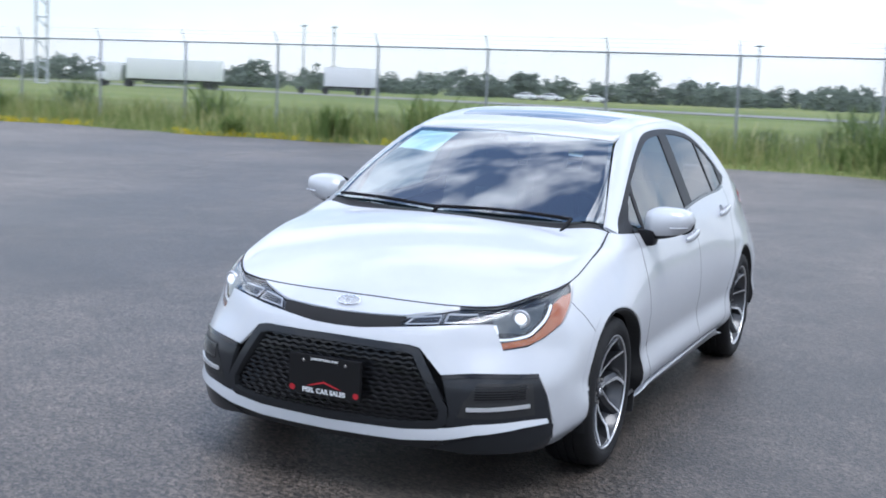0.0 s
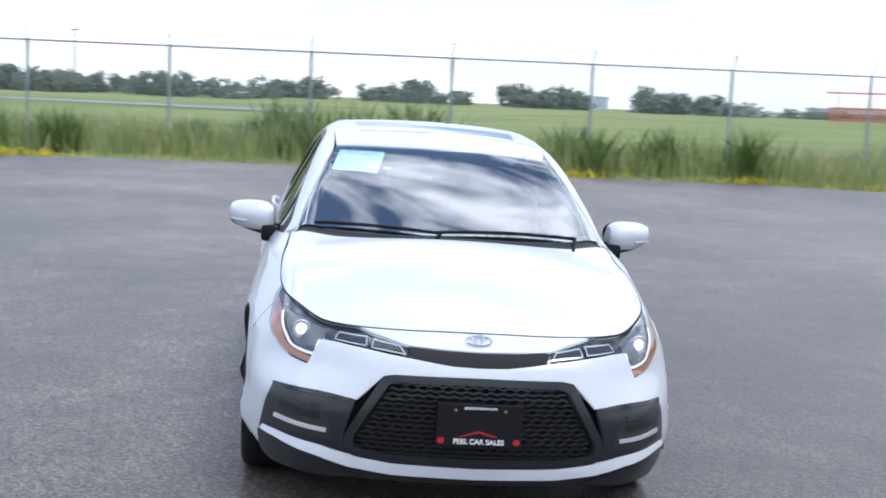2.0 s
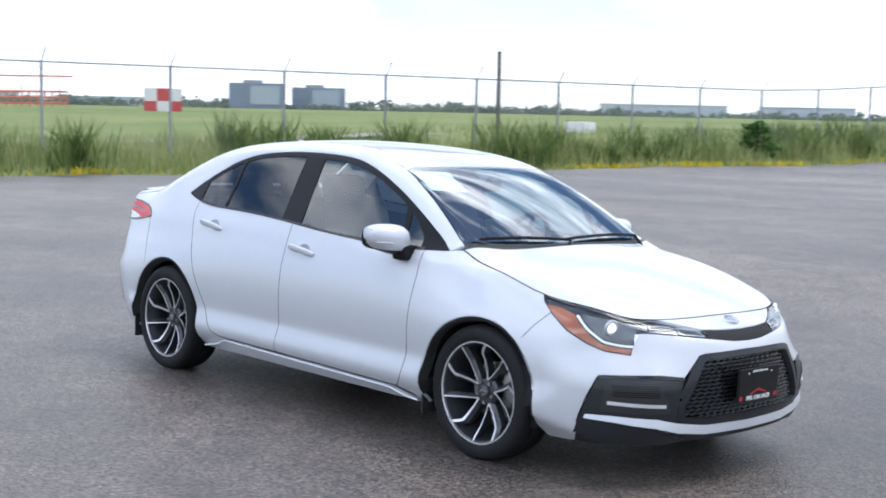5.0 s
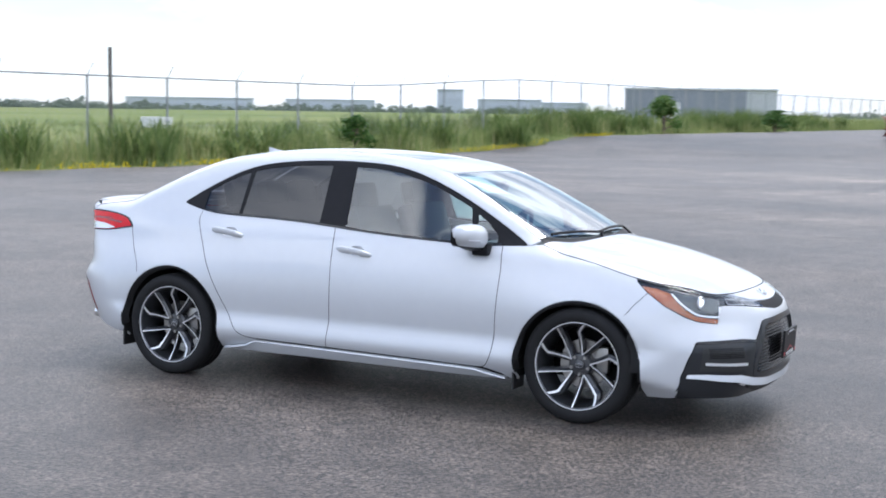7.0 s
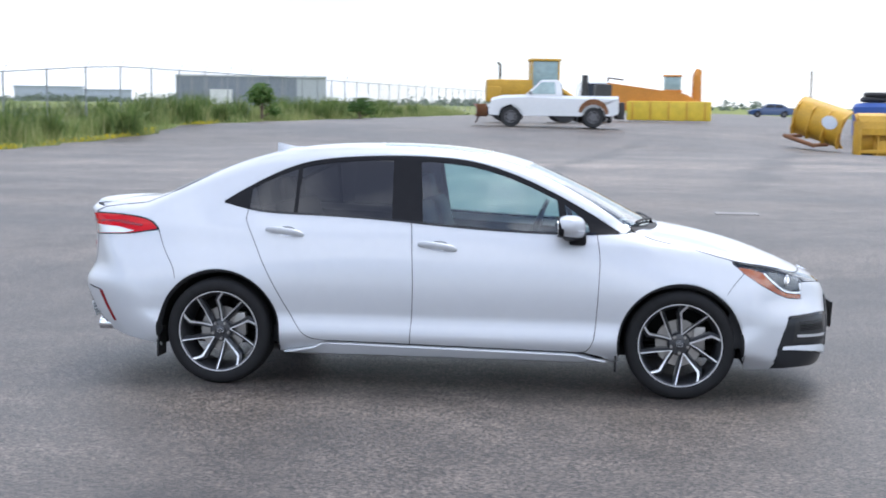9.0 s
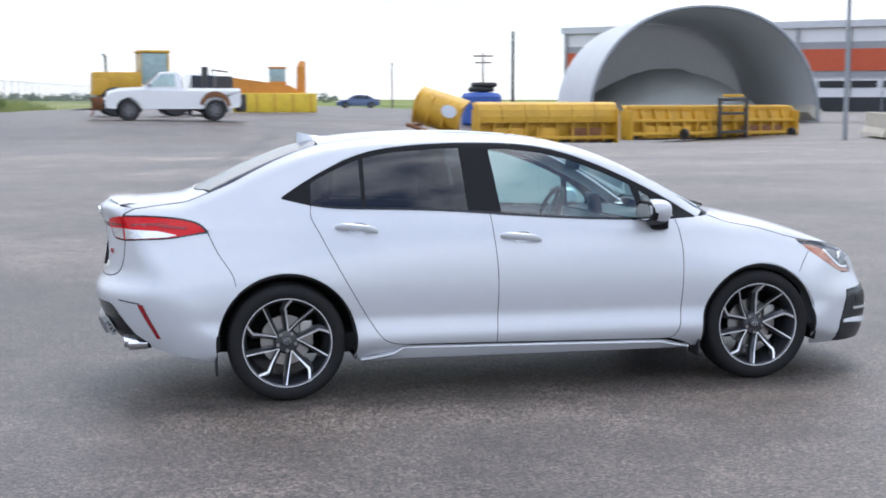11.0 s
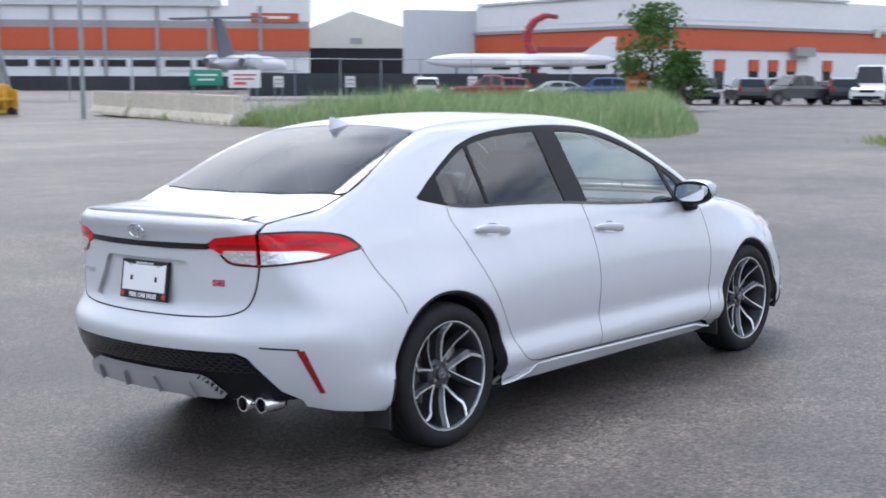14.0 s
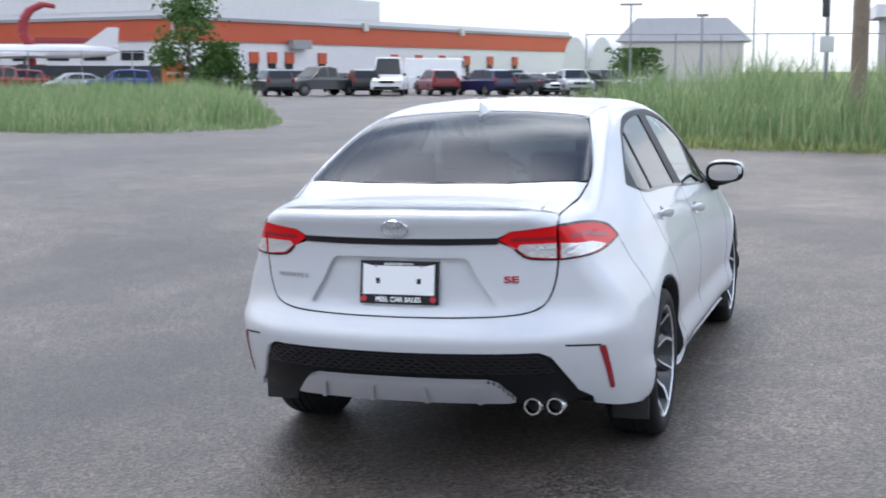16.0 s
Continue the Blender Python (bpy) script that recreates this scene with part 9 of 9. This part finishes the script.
# red and white marker hut and the aerial array on the airfield
hut = tagged(new("marker_hut"), "red and white chequered hut on the airfield", "hut")
m, L = along((-168.1, 94.8), (-165.5, 99.6))
RED_M, WHITE_M = material("marker_red", (0.55, 0.05, 0.05), rough=0.5, vary=0.08), material("marker_white", (0.75, 0.74, 0.73), rough=0.5, vary=0.05)
for i in range(3):
    for j in range(2):
        slab(hut, "panel", m, L * i / 3, L * (i + 1) / 3 - 0.02, -4 + 0.01 * i, 0.01 * i, 0.2 + 1.9 * j, 2.1 + 1.9 * j - 0.02, RED_M if (i + j) % 2 == (0 if j else 0) else WHITE_M)
array = tagged(new("aerial_array"), "orange lattice aerial array on the airfield", "aerial")
ORANGE_M = material("array_orange", (0.60, 0.16, 0.08), rough=0.6)
p0, p1 = Vector((-233.4, 97.0, 0)), Vector((-226.8, 112.0, 0))
for k in range(13):
    c = p0 + (p1 - p0) * (k / 12)
    bm = bmesh.new()
    rod(bm, c, c + Vector((0, 0, 3.6)), 0.16, 0.16, 5)
    part("mast", bm, ORANGE_M, array)
for z in (1.2, 2.3, 3.4, 6.3):
    bm = bmesh.new()
    e = (p1 - p0) * (0.0 if z < 5 else 0.06)
    rod(bm, p0 - e + Vector((0, 0, z)), p1 + e + Vector((0, 0, z + 0.2)), 0.2 if z < 5 else 0.16, 0.2 if z < 5 else 0.16, 5)
    part("beam", bm, ORANGE_M, array)
for k in (1, 6, 11):
    c = p0 + (p1 - p0) * (k / 12)
    bm = bmesh.new()
    rod(bm, c + Vector((0, 0, 3.4)), c + Vector((0, 0, 6.4)), 0.08, 0.08, 5)
    part("stay", bm, ORANGE_M, array)
bm = bmesh.new()
box(bm, -40.3, 47.1, 0.75, 1.3, 1.0, 0.8, bevel=0.04)
for sx in (-0.45, 0.45):
    rod(bm, (-40.3 + sx, 47.1, -0.05), (-40.3 + sx, 47.1, 0.5), 0.05, 0.05, 6)
tagged(part("cabinet", bm, WALL_WHITE, None), "small white cabinet in the field", "cabinet")

# ---- parked aircraft beyond the site fence ----
JET = material("aircraft_grey", (0.52, 0.54, 0.57), rough=0.3, coat=0.5, vary=0.04)
JET_DARK = material("aircraft_dark", (0.13, 0.14, 0.17), rough=0.4)


def tube(bm, a, b, radii, sides=18):
    a, b = Vector(a), Vector(b)
    q = (b - a).to_track_quat("Z", "Y").to_matrix().to_4x4()
    m_ = Matrix.Translation(a) @ q
    revolve(bm, [(r, (b - a).length * u) for u, r in radii], sides, m_)


jet = tagged(new("jet"), "grey business jet with a high tailplane behind the fence", "aircraft")
bm = bmesh.new()
tube(bm, (0, 0, 3.3), (17, 0, 3.0), [(0, 0.05), (0.08, 0.55), (0.2, 1.05), (0.75, 1.15), (0.92, 0.8), (1, 0.05)])
part("fuselage", bm, JET, jet)
bm = bmesh.new()
prism(bm, [(1.2, 3.9), (4.6, 3.9), (1.9, 8.2), (0.4, 8.2)], 0.4, Matrix.Translation((0, 0.2, 0)) @ Matrix.Rotation(radians(90), 4, "X"), 0.05)
part("tail_fin", bm, JET_DARK, jet, "dark grey tail fin")
bm = bmesh.new()
prism(bm, [(-0.1, 0), (1.9, -5.6), (1.2, -5.7), (-0.8, -5.6), (-0.9, 0), (-0.8, 5.6), (1.2, 5.7), (1.9, 5.6)], 0.2, Matrix.Translation((0.6, 0, 8.15)))
part("tailplane", bm, JET_DARK, jet)
for sg in (-1, 1):
    bm = bmesh.new()
    tube(bm, (2.2, sg * 2.3, 3.5), (6.0, sg * 2.3, 3.5), [(0, 0.45), (0.3, 0.8), (0.85, 0.85), (1, 0.7), (0.96, 0.5)])
    part("engine", bm, JET, jet)
for px, py, top_z in ((13.5, 0, 2.4), (7, 1.4, 2.6), (7, -1.4, 2.6)):
    bm = bmesh.new()
    rod(bm, (px, py, 0), (px, py, top_z), 0.13)
    part("landing_gear", bm, JET_DARK, jet)
bm = bmesh.new()
prism(bm, [(8.8, 0.5), (4.6, 8.5), (3.6, 8.5), (5.0, 0.5), (5.0, -0.5), (3.6, -8.5), (4.6, -8.5), (8.8, -0.5)], 0.25, Matrix.Translation((0, 0, 2.3)))
part("wing", bm, JET, jet)
jet.matrix_basis = Matrix.Translation((88.6, 111.6, 0)) @ Matrix.Rotation(radians(20), 4, "Z")

liner = tagged(new("airliner"), "long white airliner parked beyond the cars", "aircraft")
bm = bmesh.new()
tube(bm, (0, 0, 3.7), (21.5, 0, 3.6), [(0, 0.05), (0.05, 0.5), (0.2, 0.75), (0.85, 0.78), (0.95, 0.5), (1, 0.05)])
part("fuselage", bm, WALL_WHITE, liner)
bm = bmesh.new()
prism(bm, [(0.2, 4.2), (4.2, 4.2), (1.2, 6.3), (0.0, 6.3)], 0.35, Matrix.Translation((0, 0.18, 0)) @ Matrix.Rotation(radians(90), 4, "X"), 0.05)
part("tail_fin", bm, WALL_WHITE, liner)
bm = bmesh.new()
prism(bm, [(12.5, 0.5), (9.4, 9.0), (8.2, 9.0), (9.0, 0.5), (9.0, -0.5), (8.2, -9.0), (9.4, -9.0), (12.5, -0.5)], 0.3, Matrix.Translation((0, 0, 3.1)))
part("wing", bm, WALL_WHITE, liner)
for px, py in ((18, 0), (10, 2), (10, -2)):
    bm = bmesh.new()
    rod(bm, (px, py, 0), (px, py, 3.2), 0.12)
    part("landing_gear", bm, JET_DARK, liner)
liner.matrix_basis = Matrix.Translation((119.3, 78.6, 0)) @ Matrix.Rotation(radians(128), 4, "Z")

crane = tagged(new("red_boom"), "dark red curved boom standing beyond the aircraft", "boom")
bm = bmesh.new()
curve_pts = [Vector((0, 0, 0)), Vector((0, 0, 4.2)), Vector((-0.5, 0.6, 5.6)), Vector((-0.5, 0.5, 7.0)), Vector((0.1, 0, 8.1)), Vector((1.0, -0.9, 8.7)), Vector((1.9, -1.9, 8.5))]
for a, b, r in zip(curve_pts, curve_pts[1:], (0.5, 0.55, 0.55, 0.5, 0.4, 0.28)):
    rod(bm, a, b, r, r * 0.95, 10)
part("boom_arm", bm, material("dark_red_paint", (0.28, 0.02, 0.03), rough=0.45), crane)
bm = bmesh.new()
box(bm, 0, 0, 1.2, 2.4, 2.4, 2.2, bevel=0.2), box(bm, 2.5, -3, 4.9, 7, 0.4, 0.7, Matrix.Rotation(radians(-52), 4, "Z"), 0.1)
part("boom_base", bm, material("dull_red_paint", (0.25, 0.03, 0.03), rough=0.5), crane)
crane.location = (114.0, 86.2, 0)
